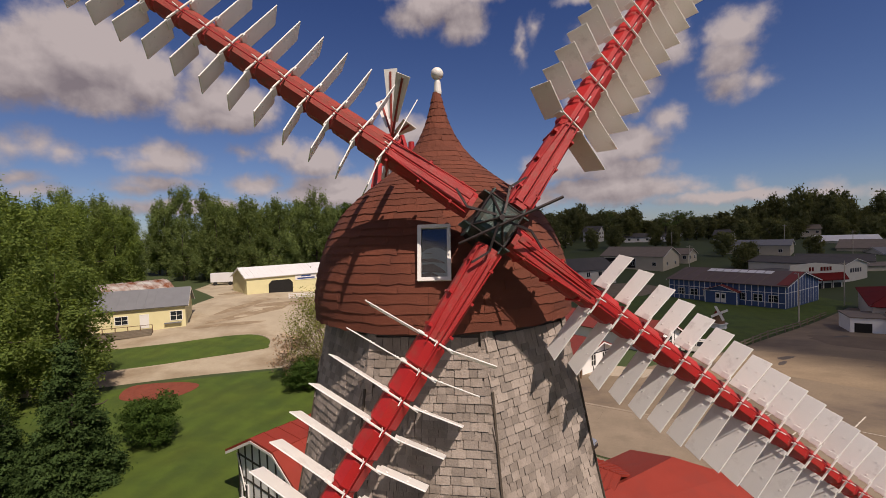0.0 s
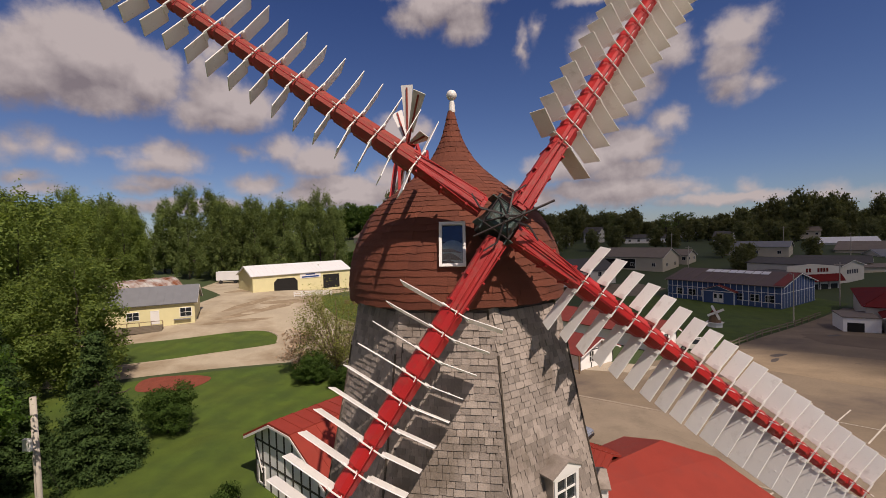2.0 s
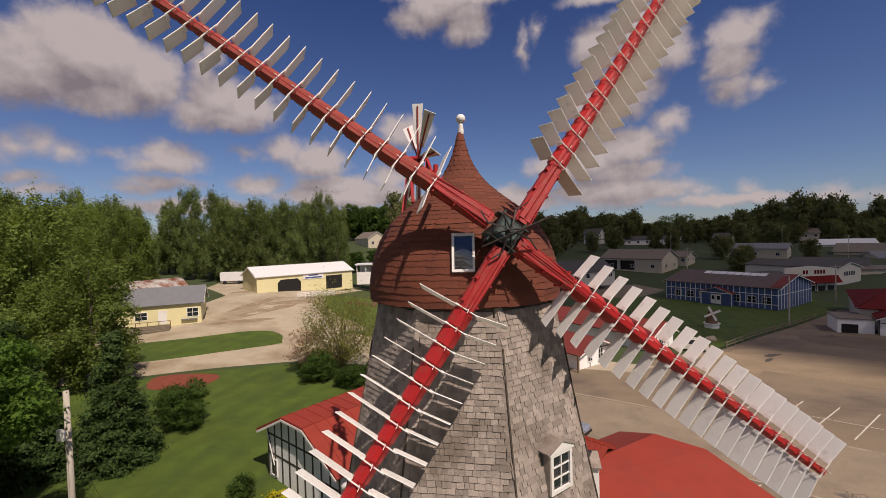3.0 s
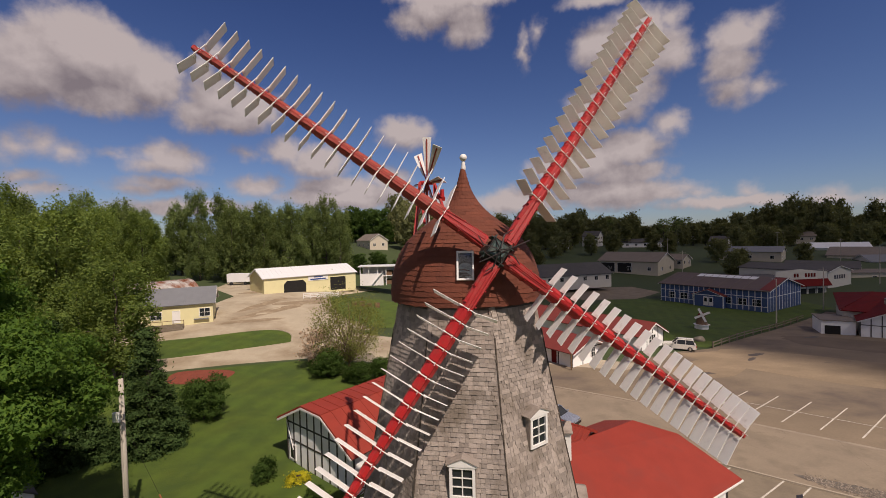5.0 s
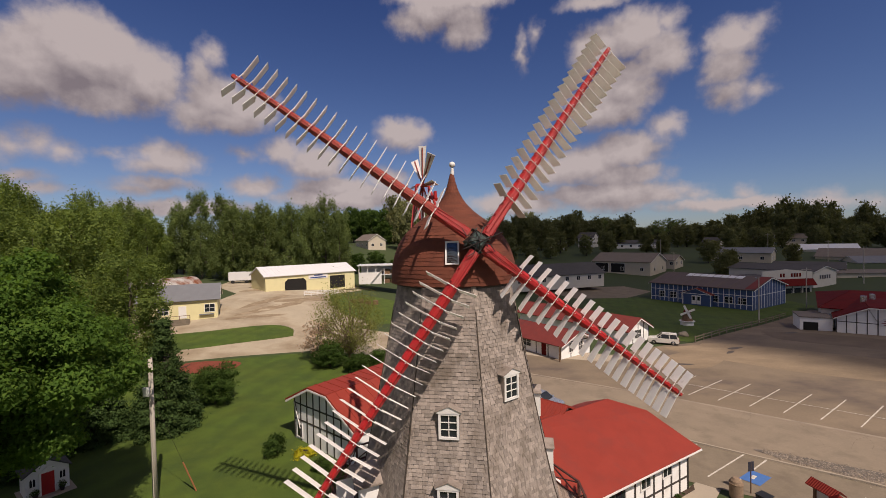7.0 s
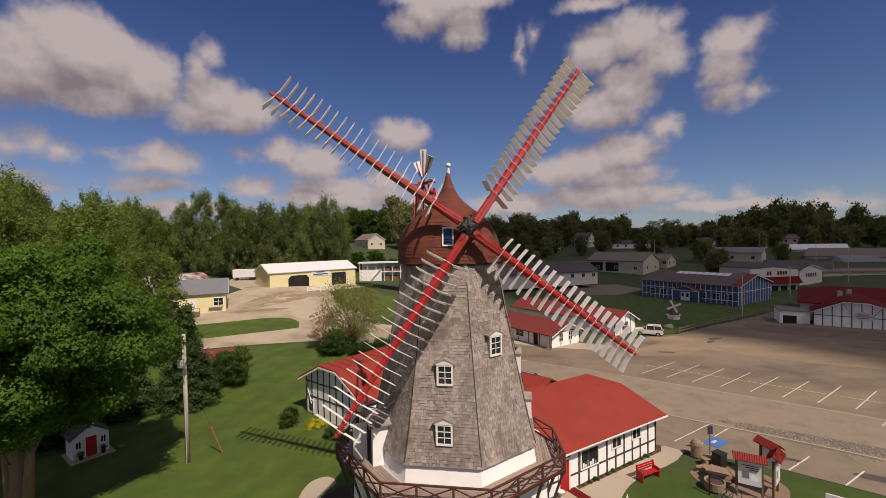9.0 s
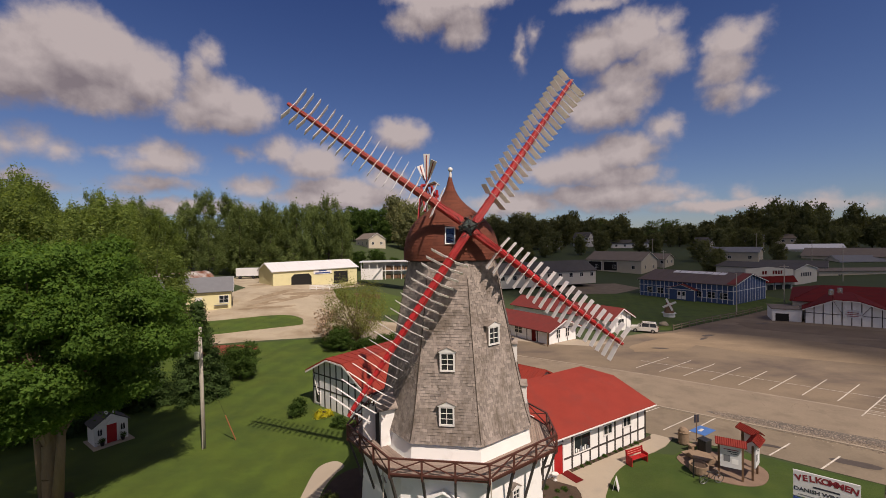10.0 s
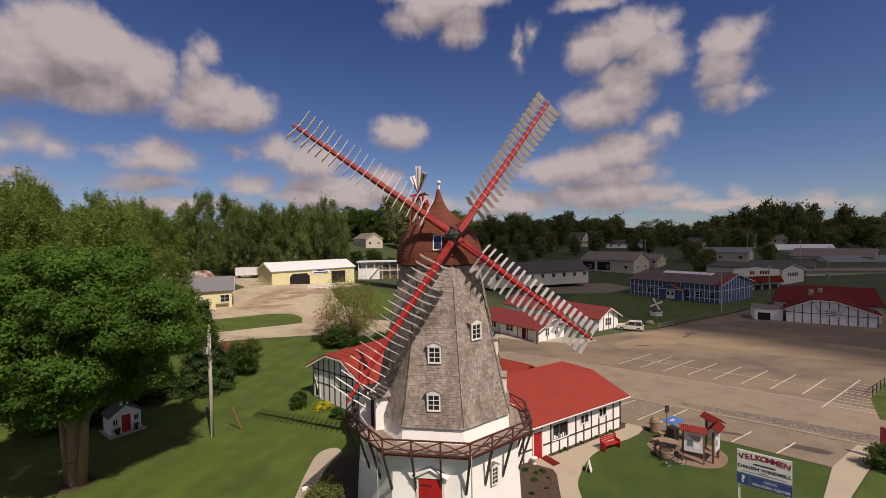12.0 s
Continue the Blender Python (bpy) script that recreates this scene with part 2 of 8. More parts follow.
ASPHALT = mat("worn_asphalt", (0.20, 0.160, 0.112), 0.9, 0.40, 0.30, 7, 0.3, dirt=(0.140, 0.110, 0.078), dirt_amount=0.4, dirt_scale=0.5)
LOT = mat("dusty_lot", (0.200, 0.152, 0.103), 0.95, 0.45, 0.16, 5, 0.3, dirt=(0.092, 0.070, 0.058), dirt_amount=0.5, dirt_scale=0.1, stretch=(0.8, 1.2, 1))
ROAD = mat("street_asphalt", (0.238, 0.188, 0.134), 0.9, 0.34, 0.35, 7, 0.3, dirt=(0.165, 0.13, 0.093), dirt_amount=0.38, dirt_scale=0.45)
ROUGH_ROAD = mat("broken_asphalt", (0.115, 0.098, 0.082), 0.95, 0.6, 1.2, 7, 0.9, dirt=(0.20, 0.17, 0.14), dirt_amount=0.5, dirt_scale=3)
GRAVEL = mat("pale_gravel", (0.385, 0.325, 0.235), 0.95, 0.35, 0.2, 5, 0.4, dirt=(0.235, 0.175, 0.11), dirt_amount=0.55, dirt_scale=0.13)
CONCRETE = mat("concrete", (0.37, 0.31, 0.235), 0.85, 0.18, 0.4, 25, 0.2, dirt=(0.28, 0.25, 0.205), dirt_amount=0.25, dirt_scale=0.8)
PAINT_LINE = mat("worn_line_paint", (0.58, 0.54, 0.47), 0.8, 0.3, 4, 30, 0.1, dirt=(0.27, 0.22, 0.17), dirt_amount=0.5, dirt_scale=5)
BLUE_MARK = mat("blue_mark_paint", (0.055, 0.15, 0.38), 0.7, 0.2, 4, 30, 0.1)
GRASS = mat("mown_grass", (0.058, 0.092, 0.009), 0.95, 0.50, 0.45, 9, 0.8, dirt=(0.036, 0.064, 0.008), dirt_amount=0.5, dirt_scale=0.3, hue=0.05, stripe=0.11)
# a darker version of the mown grass, for the lawn by the visitor building
DARK_GRASS = mat("dark_lawn", (0.036, 0.066, 0.006), 0.95, 0.55, 0.5, 12, 0.9, dirt=(0.052, 0.076, 0.010), dirt_amount=0.35, dirt_scale=0.5, hue=0.06, stripe=0.06)
FIELD = mat("rough_pasture", (0.042, 0.062, 0.018), 0.95, 0.4, 0.06, 2, 0.4, dirt=(0.03, 0.045, 0.015), dirt_amount=0.5, dirt_scale=0.03, hue=0.03)
MULCH = mat("bark_mulch", (0.062, 0.039, 0.025), 0.95, 0.5, 2, 25, 0.9)
RED_MULCH = mat("red_mulch", (0.19, 0.045, 0.025), 0.95, 0.5, 2, 25, 0.9)
BARK = mat("bark", (0.21, 0.145, 0.09), 0.9, 0.4, 3, 18, 0.9, stretch=(1, 1, 0.25))
DARK_BARK = mat("dark_bark", (0.07, 0.055, 0.042), 0.9, 0.4, 3, 18, 0.8, stretch=(1, 1, 0.25))
YELLOW = mat("pale_yellow_siding", (0.66, 0.60, 0.34), 0.65, 0.10, 0.8, 30, 0.12)
ROOF_WHITE = mat("white_metal_roof", (0.66, 0.66, 0.66), 0.4, 0.08, 0.6, 40, 0.1)
ROOF_GREY = mat("grey_metal_roof", (0.16, 0.165, 0.175), 0.55, 0.2, 0.7, 30, 0.2)
ROOF_TAN = mat("tan_shingle_roof", (0.17, 0.14, 0.115), 0.85, 0.25, 0.6, 20, 0.2)
ROOF_DARK = mat("dark_shingle_roof", (0.075, 0.07, 0.068), 0.85, 0.3, 0.6, 20, 0.2)
TAN = mat("tan_siding", (0.50, 0.44, 0.34), 0.7, 0.12, 0.6, 20, 0.1)
BLUE = mat("blue_siding", (0.045, 0.085, 0.20), 0.6, 0.2, 0.8, 30, 0.12)
RUSTY = mat("rusty_tin", (0.50, 0.49, 0.46), 0.55, 0.2, 1.0, 30, 0.2, metal=0.2, dirt=(0.20, 0.065, 0.025), dirt_amount=0.75, dirt_scale=0.5)
# near-black for unlit insides: the darkness is in the colour
DARK_INSIDE = mat("dark_interior", (0.012, 0.011, 0.01), 0.9, 0.3, 2, 20, 0.0)
WOOD = mat("brown_wood", (0.15, 0.085, 0.045), 0.7, 0.35, 3, 40, 0.3)
GREY_WOOD = mat("weathered_pole_wood", (0.42, 0.38, 0.32), 0.85, 0.3, 3, 30, 0.4, stretch=(4, 4, 0.4))
STONE = mat("aggregate_concrete", (0.25, 0.175, 0.115), 0.9, 0.4, 6, 60, 0.5)
BLACK = mat("black_plastic", (0.018, 0.018, 0.018), 0.45, 0.2, 5, 40, 0.05)
RUBBER = mat("tyre_rubber", (0.016, 0.016, 0.016), 0.8, 0.2, 5, 40, 0.1)
CAR_SILVER = mat("champagne_car_paint", (0.70, 0.67, 0.61), 0.3, 0.03, 2, 80, 0.0, metal=0.15)
CAR_BLUE = mat("grey_blue_car_paint", (0.25, 0.275, 0.33), 0.25, 0.03, 2, 80, 0.0, metal=0.3)
CHROME = mat("bright_metal", (0.6, 0.6, 0.6), 0.25, 0.05, 5, 40, 0.0, metal=0.9)
RED_LENS = mat("red_lens", (0.35, 0.01, 0.01), 0.2, 0.1, 5, 40, 0.0)
SIGN_RED = mat("dark_red_lettering", (0.22, 0.02, 0.03), 0.6, 0.1, 5, 40, 0.0)
SIGN_BLUE = mat("blue_sign_board", (0.028, 0.06, 0.21), 0.45, 0.08, 2, 40, 0.03)
SIGN_GREY = mat("pale_sign_board", (0.62, 0.62, 0.62), 0.45, 0.06, 2, 40, 0.03)
INK = mat("dark_lettering", (0.03, 0.03, 0.045), 0.6, 0.1, 5, 40, 0.0)
ROCK = mat("boulder", (0.25, 0.21, 0.16), 0.9, 0.35, 3, 30, 0.6)
CURTAIN = mat("pale_curtain", (0.62, 0.62, 0.62), 0.9, 0.25, 3, 20, 0.2, stretch=(1, 1, 0.1))


def glass_mat(name, tint=(0.02, 0.024, 0.028)):
    """Window glass: dark behind, glossy in front."""
    m = bpy.data.materials.new(name)
    m.use_nodes = True
    n = Nodes(m.node_tree)
    b = n.add("ShaderNodeBsdfPrincipled", ins={"Base Color": (*tint, 1), "Roughness": 0.06, "IOR": 1.5})
    n.add("ShaderNodeOutputMaterial", ins={0: b.outputs[0]})
    return m


GLASS = glass_mat("window_glass")
CLEAR = bpy.data.materials.new("clear_glass")
CLEAR.use_nodes = True
_n = Nodes(CLEAR.node_tree)
_n.add("ShaderNodeOutputMaterial", ins={0: _n.add("ShaderNodeMixShader", ins={0: _n.math("ADD", 0.05, _n.math("MULTIPLY", _n.add("ShaderNodeFresnel", ins={0: 1.45}).outputs[0], 0.9)), 1: _n.add("ShaderNodeBsdfTransparent", ins={0: (0.75, 0.8, 0.8, 1)}).outputs[0], 2: _n.add("ShaderNodeBsdfGlossy", ins={1: 0.03}).outputs[0]}).outputs[0]})
LEAF_MAPLE = leaf_mat("maple_leaves", (0.076, 0.152, 0.028), 0.35, 0.48, 0.1)
LEAF_POPLAR = leaf_mat("cottonwood_leaves", (0.135, 0.190, 0.070), 0.35, 0.5)
LEAF_LIGHT = leaf_mat("young_leaves", (0.140, 0.205, 0.055), 0.4, 0.5, 0.0)
LEAF_FAR = leaf_mat("far_tree_leaves", (0.145, 0.165, 0.080), 0.45, 0.5)
LEAF_SPRUCE = leaf_mat("spruce_needles", (0.046, 0.084, 0.026), 0.4, 0.3)
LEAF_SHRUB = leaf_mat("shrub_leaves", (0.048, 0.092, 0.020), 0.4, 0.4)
LEAF_WILLOW = leaf_mat("sparse_spring_leaves", (0.175, 0.205, 0.060), 0.4, 0.45, 0.05)
LEAF_FRESH = leaf_mat("fresh_shrub_leaves", (0.115, 0.155, 0.045), 0.4, 0.4, 0.15)
LEAF_YELLOW = leaf_mat("yellow_flower", (0.36, 0.34, 0.02), 0.3, 0.2)
BLOSSOM = leaf_mat("pale_blossom", (0.36, 0.27, 0.20), 0.3, 0.3)

CLOUD = bpy.data.materials.new("cloud")
CLOUD.use_nodes = True
_n = Nodes(CLOUD.node_tree)
_n.add("ShaderNodeOutputMaterial", ins={0: _n.add("ShaderNodeMixShader", ins={0: 0.63, 1: _n.add("ShaderNodeBsdfTransparent").outputs[0], 2: _n.add("ShaderNodeBsdfDiffuse", ins={0: (0.85, 0.85, 0.85, 1)}).outputs[0]}).outputs[0]})
STAIN = mat("oil_stain", (0.075, 0.06, 0.05), 0.7, 0.4, 2.0, 12, 0.2)
CRACK = mat("dusty_crack", (0.12, 0.095, 0.072), 0.95, 0.4, 2.0, 12, 0.1)
WORN_KERB = mat("worn_kerb", (0.29, 0.235, 0.175), 0.9, 0.3, 0.8, 14, 0.2, dirt=(0.2, 0.16, 0.12), dirt_amount=0.5, dirt_scale=0.6)
DECK = mat("weathered_deck_boards", (0.27, 0.205, 0.165), 0.8, 0.35, 3, 40, 0.3, piece=0.15)
RUST = mat("rust_orange_plastic", (0.30, 0.12, 0.05), 0.7, 0.2, 3, 30, 0.1)
PAVER = mat("brown_pavers", (0.20, 0.135, 0.095), 0.9, 0.35, 1.5, 12, 0.4)
FENCE_WOOD = mat("brown_fence_wood", (0.16, 0.13, 0.095), 0.85, 0.3, 3, 30, 0.4)
HALL_GREY = mat("weathered_pale_siding", (0.55, 0.52, 0.46), 0.7, 0.12, 0.6, 20, 0.1)
ROOF_PANEL = mat("dull_brown_roof_panels", (0.105, 0.075, 0.068), 0.7, 0.2, 0.5, 20, 0.1)

DIRT_TAN = mat("dried_tan_mud", (0.25, 0.185, 0.118), 0.95, 0.45, 0.25, 5, 0.3, dirt=(0.19, 0.14, 0.09), dirt_amount=0.5, dirt_scale=0.2, stretch=(0.6, 1, 1))
DIRT_SHADED = mat("brown_mud_and_shade", (0.135, 0.10, 0.07), 0.95, 0.4, 0.2, 5, 0.3, dirt=(0.19, 0.14, 0.095), dirt_amount=0.5, dirt_scale=0.15)
RUBBLE = mat("asphalt_crumbs", (0.25, 0.205, 0.16), 0.95, 0.3, 2, 20, 0.4, piece=0.35)
RED_FADED = mat("faded_cracked_red_timber", (0.30, 0.042, 0.030), 0.65, 0.4, 2.5, 40, 0.35, dirt=(0.16, 0.06, 0.04), dirt_amount=0.45, dirt_scale=7)
YARD_MUD = mat("tyre_worn_earth", (0.255, 0.19, 0.12), 0.95, 0.4, 0.5, 6, 0.3, dirt=(0.36, 0.29, 0.20), dirt_amount=0.45, dirt_scale=0.5)

# ---- building tools ----
def mesh_of(name, bm, material, smooth=False):
    """A mesh from a bmesh, or from (vertices, faces)."""
    me = bpy.data.meshes.new(name)
    if isinstance(bm, tuple):
        me.from_pydata([tuple(v) for v in bm[0]], [], [tuple(f) for f in bm[1]])
    else:
        bmesh.ops.recalc_face_normals(bm, faces=bm.faces)
        bm.to_mesh(me)
        bm.free()
    me.materials.append(material)
    if smooth:
        me.polygons.foreach_set("use_smooth", [True] * len(me.polygons))
    return me


def part(name, bm, material, parent, label="", m=None, smooth=False, kind=""):
    """One mesh object under a thing or a part; bm may be a finished mesh, which is then shared."""
    me = bm if isinstance(bm, bpy.types.Mesh) else mesh_of(name, bm, material, smooth)
    ob = new(name, me)
    ob.parent = parent
    if m is not None:
        ob.matrix_basis = m
    return tagged(ob, label, kind=kind)


def thing(name, label, category, m=None, group="", kind=""):
    ob = new(name)
    ob.empty_display_size = 0.3
    if m is not None:
        ob.matrix_basis = m
    return tagged(ob, label, category, group, kind)


def solid(name, bm, material, label, category, m=None, group="", kind="", smooth=False):
    """A thing that is one mesh."""
    ob = new(name, mesh_of(name, bm, material, smooth))
    if m is not None:
        ob.matrix_basis = m
    return tagged(ob, label, category, group, kind)


def box(bm, x0, x1, y0, y1, z0, z1, m=None, bevel=0.0):
    """Adds a box between two corners."""
    made = bmesh.ops.create_cube(bm, size=1.0)["verts"]
    mat4 = Matrix.Translation(((x0 + x1) / 2, (y0 + y1) / 2, (z0 + z1) / 2)) @ Matrix.Diagonal((abs(x1 - x0), abs(y1 - y0), abs(z1 - z0), 1))
    bmesh.ops.transform(bm, matrix=(m @ mat4) if m is not None else mat4, verts=made)
    if bevel:
        edges = list({e for v in made for e in v.link_edges})
        bmesh.ops.bevel(bm, geom=edges, offset=bevel, segments=1, affect="EDGES", profile=0.6)
    return bm


def new_box(x0, x1, y0, y1, z0, z1, m=None, bevel=0.0):
    return box(bmesh.new(), x0, x1, y0, y1, z0, z1, m, bevel)


def beam(bm, a, b, w, h=None, up=(0, 0, 1)):
    """Adds a square timber from a to b."""
    a, b = Vector(a), Vector(b)
    h = h or w
    x = (b - a).normalized()
    side = Vector(up).cross(x)
    side = (side if side.length > 1e-4 else Vector((1, 0, 0)).cross(x)).normalized()
    top = x.cross(side)
    m = Matrix((x, side, top)).transposed().to_4x4()
    m.translation = a
    return box(bm, 0, (b - a).length, -w / 2, w / 2, -h / 2, h / 2, m)


def new_beam(a, b, w, h=None, up=(0, 0, 1)):
    return beam(bmesh.new(), a, b, w, h, up)


def tube(bm, a, b, r0, r1=None, sides=10, caps=True):
    """Adds a round bar from a to b."""
    a, b = Vector(a), Vector(b)
    r1 = r0 if r1 is None else r1
    made = bmesh.ops.create_cone(bm, cap_ends=caps, segments=sides, radius1=r0, radius2=r1, depth=(b - a).length)["verts"]
    m = (b - a).to_track_quat("Z", "Y").to_matrix().to_4x4()
    m.translation = (a + b) / 2
    bmesh.ops.transform(bm, matrix=m, verts=made)
    return bm


def new_tube(a, b, r0, r1=None, sides=10):
    return tube(bmesh.new(), a, b, r0, r1, sides)


def prism(outline, z0, z1, bm=None, axis="z"):
    """A flat outline given thickness along an axis; outline in the two other axes."""
    bm = bm or bmesh.new()

    def at(u, v, w_):
        return {"z": (u, v, w_), "y": (u, w_, v), "x": (w_, u, v)}[axis]

    low = [bm.verts.new(at(u, v, z0)) for u, v in outline]
    top = [bm.verts.new(at(u, v, z1)) for u, v in outline]
    bm.faces.new(low)
    bm.faces.new(top)
    k = len(outline)
    for i in range(k):
        bm.faces.new((low[i], low[(i + 1) % k], top[(i + 1) % k], top[i]))
    return bm


def lathe(profile, sides=24, bm=None, close=True):
    """A turned body from (radius, height) pairs."""
    bm = bm or bmesh.new()
    rings = [[bm.verts.new((r * math.cos(2 * math.pi * i / sides), r * math.sin(2 * math.pi * i / sides), z)) for i in range(sides)] for r, z in profile]
    for lo, hi in zip(rings, rings[1:]):
        for i in range(sides):
            bm.faces.new((lo[i], lo[(i + 1) % sides], hi[(i + 1) % sides], hi[i]))
    if close:
        bm.faces.new(rings[0])
        bm.faces.new(rings[-1])
    return bm


def smooth01(v):
    v = min(1.0, max(0.0, v))
    return v * v * (3 - 2 * v)


def ground_z(x, y):
    """The lie of the land: level round the mill, rising to the lumber yard and to the hills, falling to the green."""
    z = 5.2 * smooth01((y - 25) / 75) * smooth01(-x / 48)
    z -= 1.25 * smooth01((y - 45) / 50) * smooth01((x - 22) / 45)
    z += 0.35 * smooth01((-x - 8) / 14) * smooth01((y - 4) / 16)
    far = math.hypot(x * 0.9, y)
    z += 11.5 * smooth01((far - 125) / 190) * (0.75 + 0.25 * math.sin(x * 0.011 + 0.7))
    z += 5.0 * smooth01((far - 300) / 300)
    z += 5.2 * smooth01((y - 155) / 45) * smooth01(-x / 30)
    return z


def drape(name, outline, lift, material, label, category, step=3.0, kind="structure", edge=0.0):
    """A sheet laid over the land inside an outline, with a low edge all round."""
    bm = bmesh.new()
    bm.faces.new([bm.verts.new((x, y, 0)) for x, y in outline])
    for axis in (0, 1):
        lo, hi = min(p[axis] for p in outline), max(p[axis] for p in outline)
        k = int(lo // step) + 1
        while k * step < hi:
            co, no = [0, 0, 0], [0, 0, 0]
            co[axis], no[axis] = k * step, 1
            bmesh.ops.bisect_plane(bm, geom=bm.verts[:] + bm.edges[:] + bm.faces[:], plane_co=co, plane_no=no)
            k += 1
    for v in bm.verts:
        v.co.z = ground_z(v.co.x, v.co.y) + lift
    if edge:
        rim = [e for e in bm.edges if e.is_boundary]
        out = bmesh.ops.extrude_edge_only(bm, edges=rim)["geom"]
        for v in out:
            if isinstance(v, bmesh.types.BMVert):
                v.co.z -= edge
    return solid(name, bm, material, label, category, kind=kind)


def curve_points(points, closed=True, per=8):
    """A rounded line through control points."""
    out, k = [], len(points)
    for i in range(k if closed else k - 1):
        p0, p1, p2, p3 = (Vector(points[(i + j) % k] if closed else points[min(max(i + j, 0), k - 1)]) for j in (-1, 0, 1, 2))
        for s in range(per):
            t = s / per
            out.append(tuple(0.5 * ((2 * p1) + (p2 - p0) * t + (2 * p0 - 5 * p1 + 4 * p2 - p3) * t * t + (3 * p1 - p0 - 3 * p2 + p3) * t ** 3)))
    return out


def kerb_line(name, points, label, width=0.16, height=0.14, closed=False, material=None):
    """A raised concrete kerb along a line on the ground."""
    bm = bmesh.new()
    ps = points + ([points[0]] if closed else [])
    rows = []
    for i, p in enumerate(ps):
        a, b = Vector(ps[max(i - 1, 0)]), Vector(ps[min(i + 1, len(ps) - 1)])
        d = (b - a).normalized()
        n = Vector((-d.y, d.x)) * width / 2
        z = ground_z(*p)
        rows.append([bm.verts.new((p[0] + n.x, p[1] + n.y, z - 0.05)), bm.verts.new((p[0] + n.x * 0.85, p[1] + n.y * 0.85, z + height)), bm.verts.new((p[0] - n.x * 0.85, p[1] - n.y * 0.85, z + height)), bm.verts.new((p[0] - n.x, p[1] - n.y, z - 0.05))])
    for r, q in zip(rows, rows[1:]):
        for i in range(3):
            bm.faces.new((r[i], q[i], q[i + 1], r[i + 1]))
    bm.faces.new(rows[0])
    bm.faces.new(rows[-1])
    return solid(name, bm, material or CONCRETE, label, "kerb", kind="structure")


cloud_thing = tagged(new("cloud", mesh_of("cloud", cloud_bm, CLOUD, smooth=True)), "large white fair-weather cloud", "cloud", kind="structure")
SHADE = Vector((287, 230, 0))       # the middle of its shadow on the land
cloud_thing.location = SHADE + SUN_WAY * (1000 / SUN_WAY.z)
cloud_thing.rotation_euler = (0, 0, radians(-13.7))

# ---- land, streets, lots ----
def land():
    ticks = [math.sinh(i / 80 * 6.2) / math.sinh(6.2) * 2600 for i in range(-80, 81)]
    vs = [(x, y + 40, ground_z(x, y + 40)) for y in ticks for x in ticks]
    fs = [(j * 161 + i, j * 161 + i + 1, (j + 1) * 161 + i + 1, (j + 1) * 161 + i) for j in range(160) for i in range(160)]
    me = mesh_of("ground", (vs, fs), FIELD, smooth=True)
    return tagged(new("ground", me), "green rolling land of pasture out to the hills", "ground", kind="structure")


land()
drape("lawn", [(-80, -45), (4, -45), (5.6, 4), (4.2, 11.5), (-6, 24), (-8, 44), (-10, 52.6), (-21.5, 52.8), (-31.4, 49.2), (-45, 43.5), (-80, 34)], 0.03, GRASS, "mown green lawn with mowing stripes and tree shade", "lawn")
WALK_EDGE = curve_points([(8.75, 5.0), (8.95, 9.1), (9.24, 10.83), (9.93, 12.24), (10.74, 13.55), (11.78, 14.79), (13.25, 15.93), (15.4, 17.1)], closed=False)
drape("lawn", [tuple(p) for p in WALK_EDGE] + [(16.6, 16.6), (17.9, 17.4), (19.3, 18.2), (23.0, 16.2), (28.2, 12.4), (24.4, 8.85), (18.4, 4), (10.4, -6), (9, -30), (8.65, -30), (8.65, 0)], 0.03, DARK_GRASS, "darker green lawn beside the visitor building", "lawn")
drape("lawn", curve_points([(-27.2, 62.0), (-27.4, 60.2), (-33.9, 55.7), (-40.8, 52.2), (-58, 46.5), (-62, 52), (-50.4, 57.9), (-41.5, 61.3), (-34.5, 65.4), (-31, 66.3), (-28.3, 64.6)]), 0.10, GRASS, "grass island with a kerbed tip", "lawn", edge=0.15)
drape("lawn", [(38.8, 59.4), (49.2, 66.9), (60.6, 74.8), (73.3, 84.2), (92, 98), (92, 110), (60, 118), (44, 116), (34, 100), (30, 78), (33.5, 64)], 0.03, GRASS, "green lawn in front of the blue building", "lawn")
drape("lawn", [(-27, 86), (-22, 78), (-14, 74), (-6, 78), (-6, 100), (-20, 104), (-31, 97)], 0.05, GRASS, "patch of grass beside the lumber yard", "lawn")
drape("street", [(-140, 26), (-80, 36.5), (-45, 45), (-31.4, 50.2), (-21.5, 53.6), (-10, 53.6), (-4, 47.5), (8.2, 45.2), (9.2, 54.4), (2, 62), (-10, 68), (-22, 69), (-33, 62.5), (-60, 52), (-140, 36)], 0.035, GRAVEL, "pale concrete side street", "road")
drape("yard", [(-90, 58), (-62, 48), (-45, 54), (-33, 60), (-26, 63), (-16, 72), (-20, 78), (-27, 86), (-31, 97), (-27, 109), (-24, 118), (-70, 124), (-66, 108), (-52, 92), (-52, 78), (-72, 74)], 0.02, GRAVEL, "bare gravel yard with tyre tracks", "gravel yard")
drape("street", [(-10, 53.6), (8.2, 45.2), (23.0, 35.7), (36.5, 25.6), (60, 7), (90, -18), (84, -26), (54, -2), (33.6, 15.8), (27.5, 20.4), (19.1, 26.6), (6, 36), (-9, 45)], 0.03, ROAD, "worn asphalt street with patched edges", "road")
drape("parking_lot", [(8.2, 45.2), (9.5, 54.3), (20, 51), (33, 57.5), (38.6, 59.0), (49.4, 66.5), (60.7, 74.4), (73.6, 83.7), (86, 93), (112, 70), (96, 48), (72, 18), (60, 7), (36.5, 25.6), (23, 35.7)], 0.025, LOT, "wide dusty asphalt parking lot with oil stains", "parking lot")
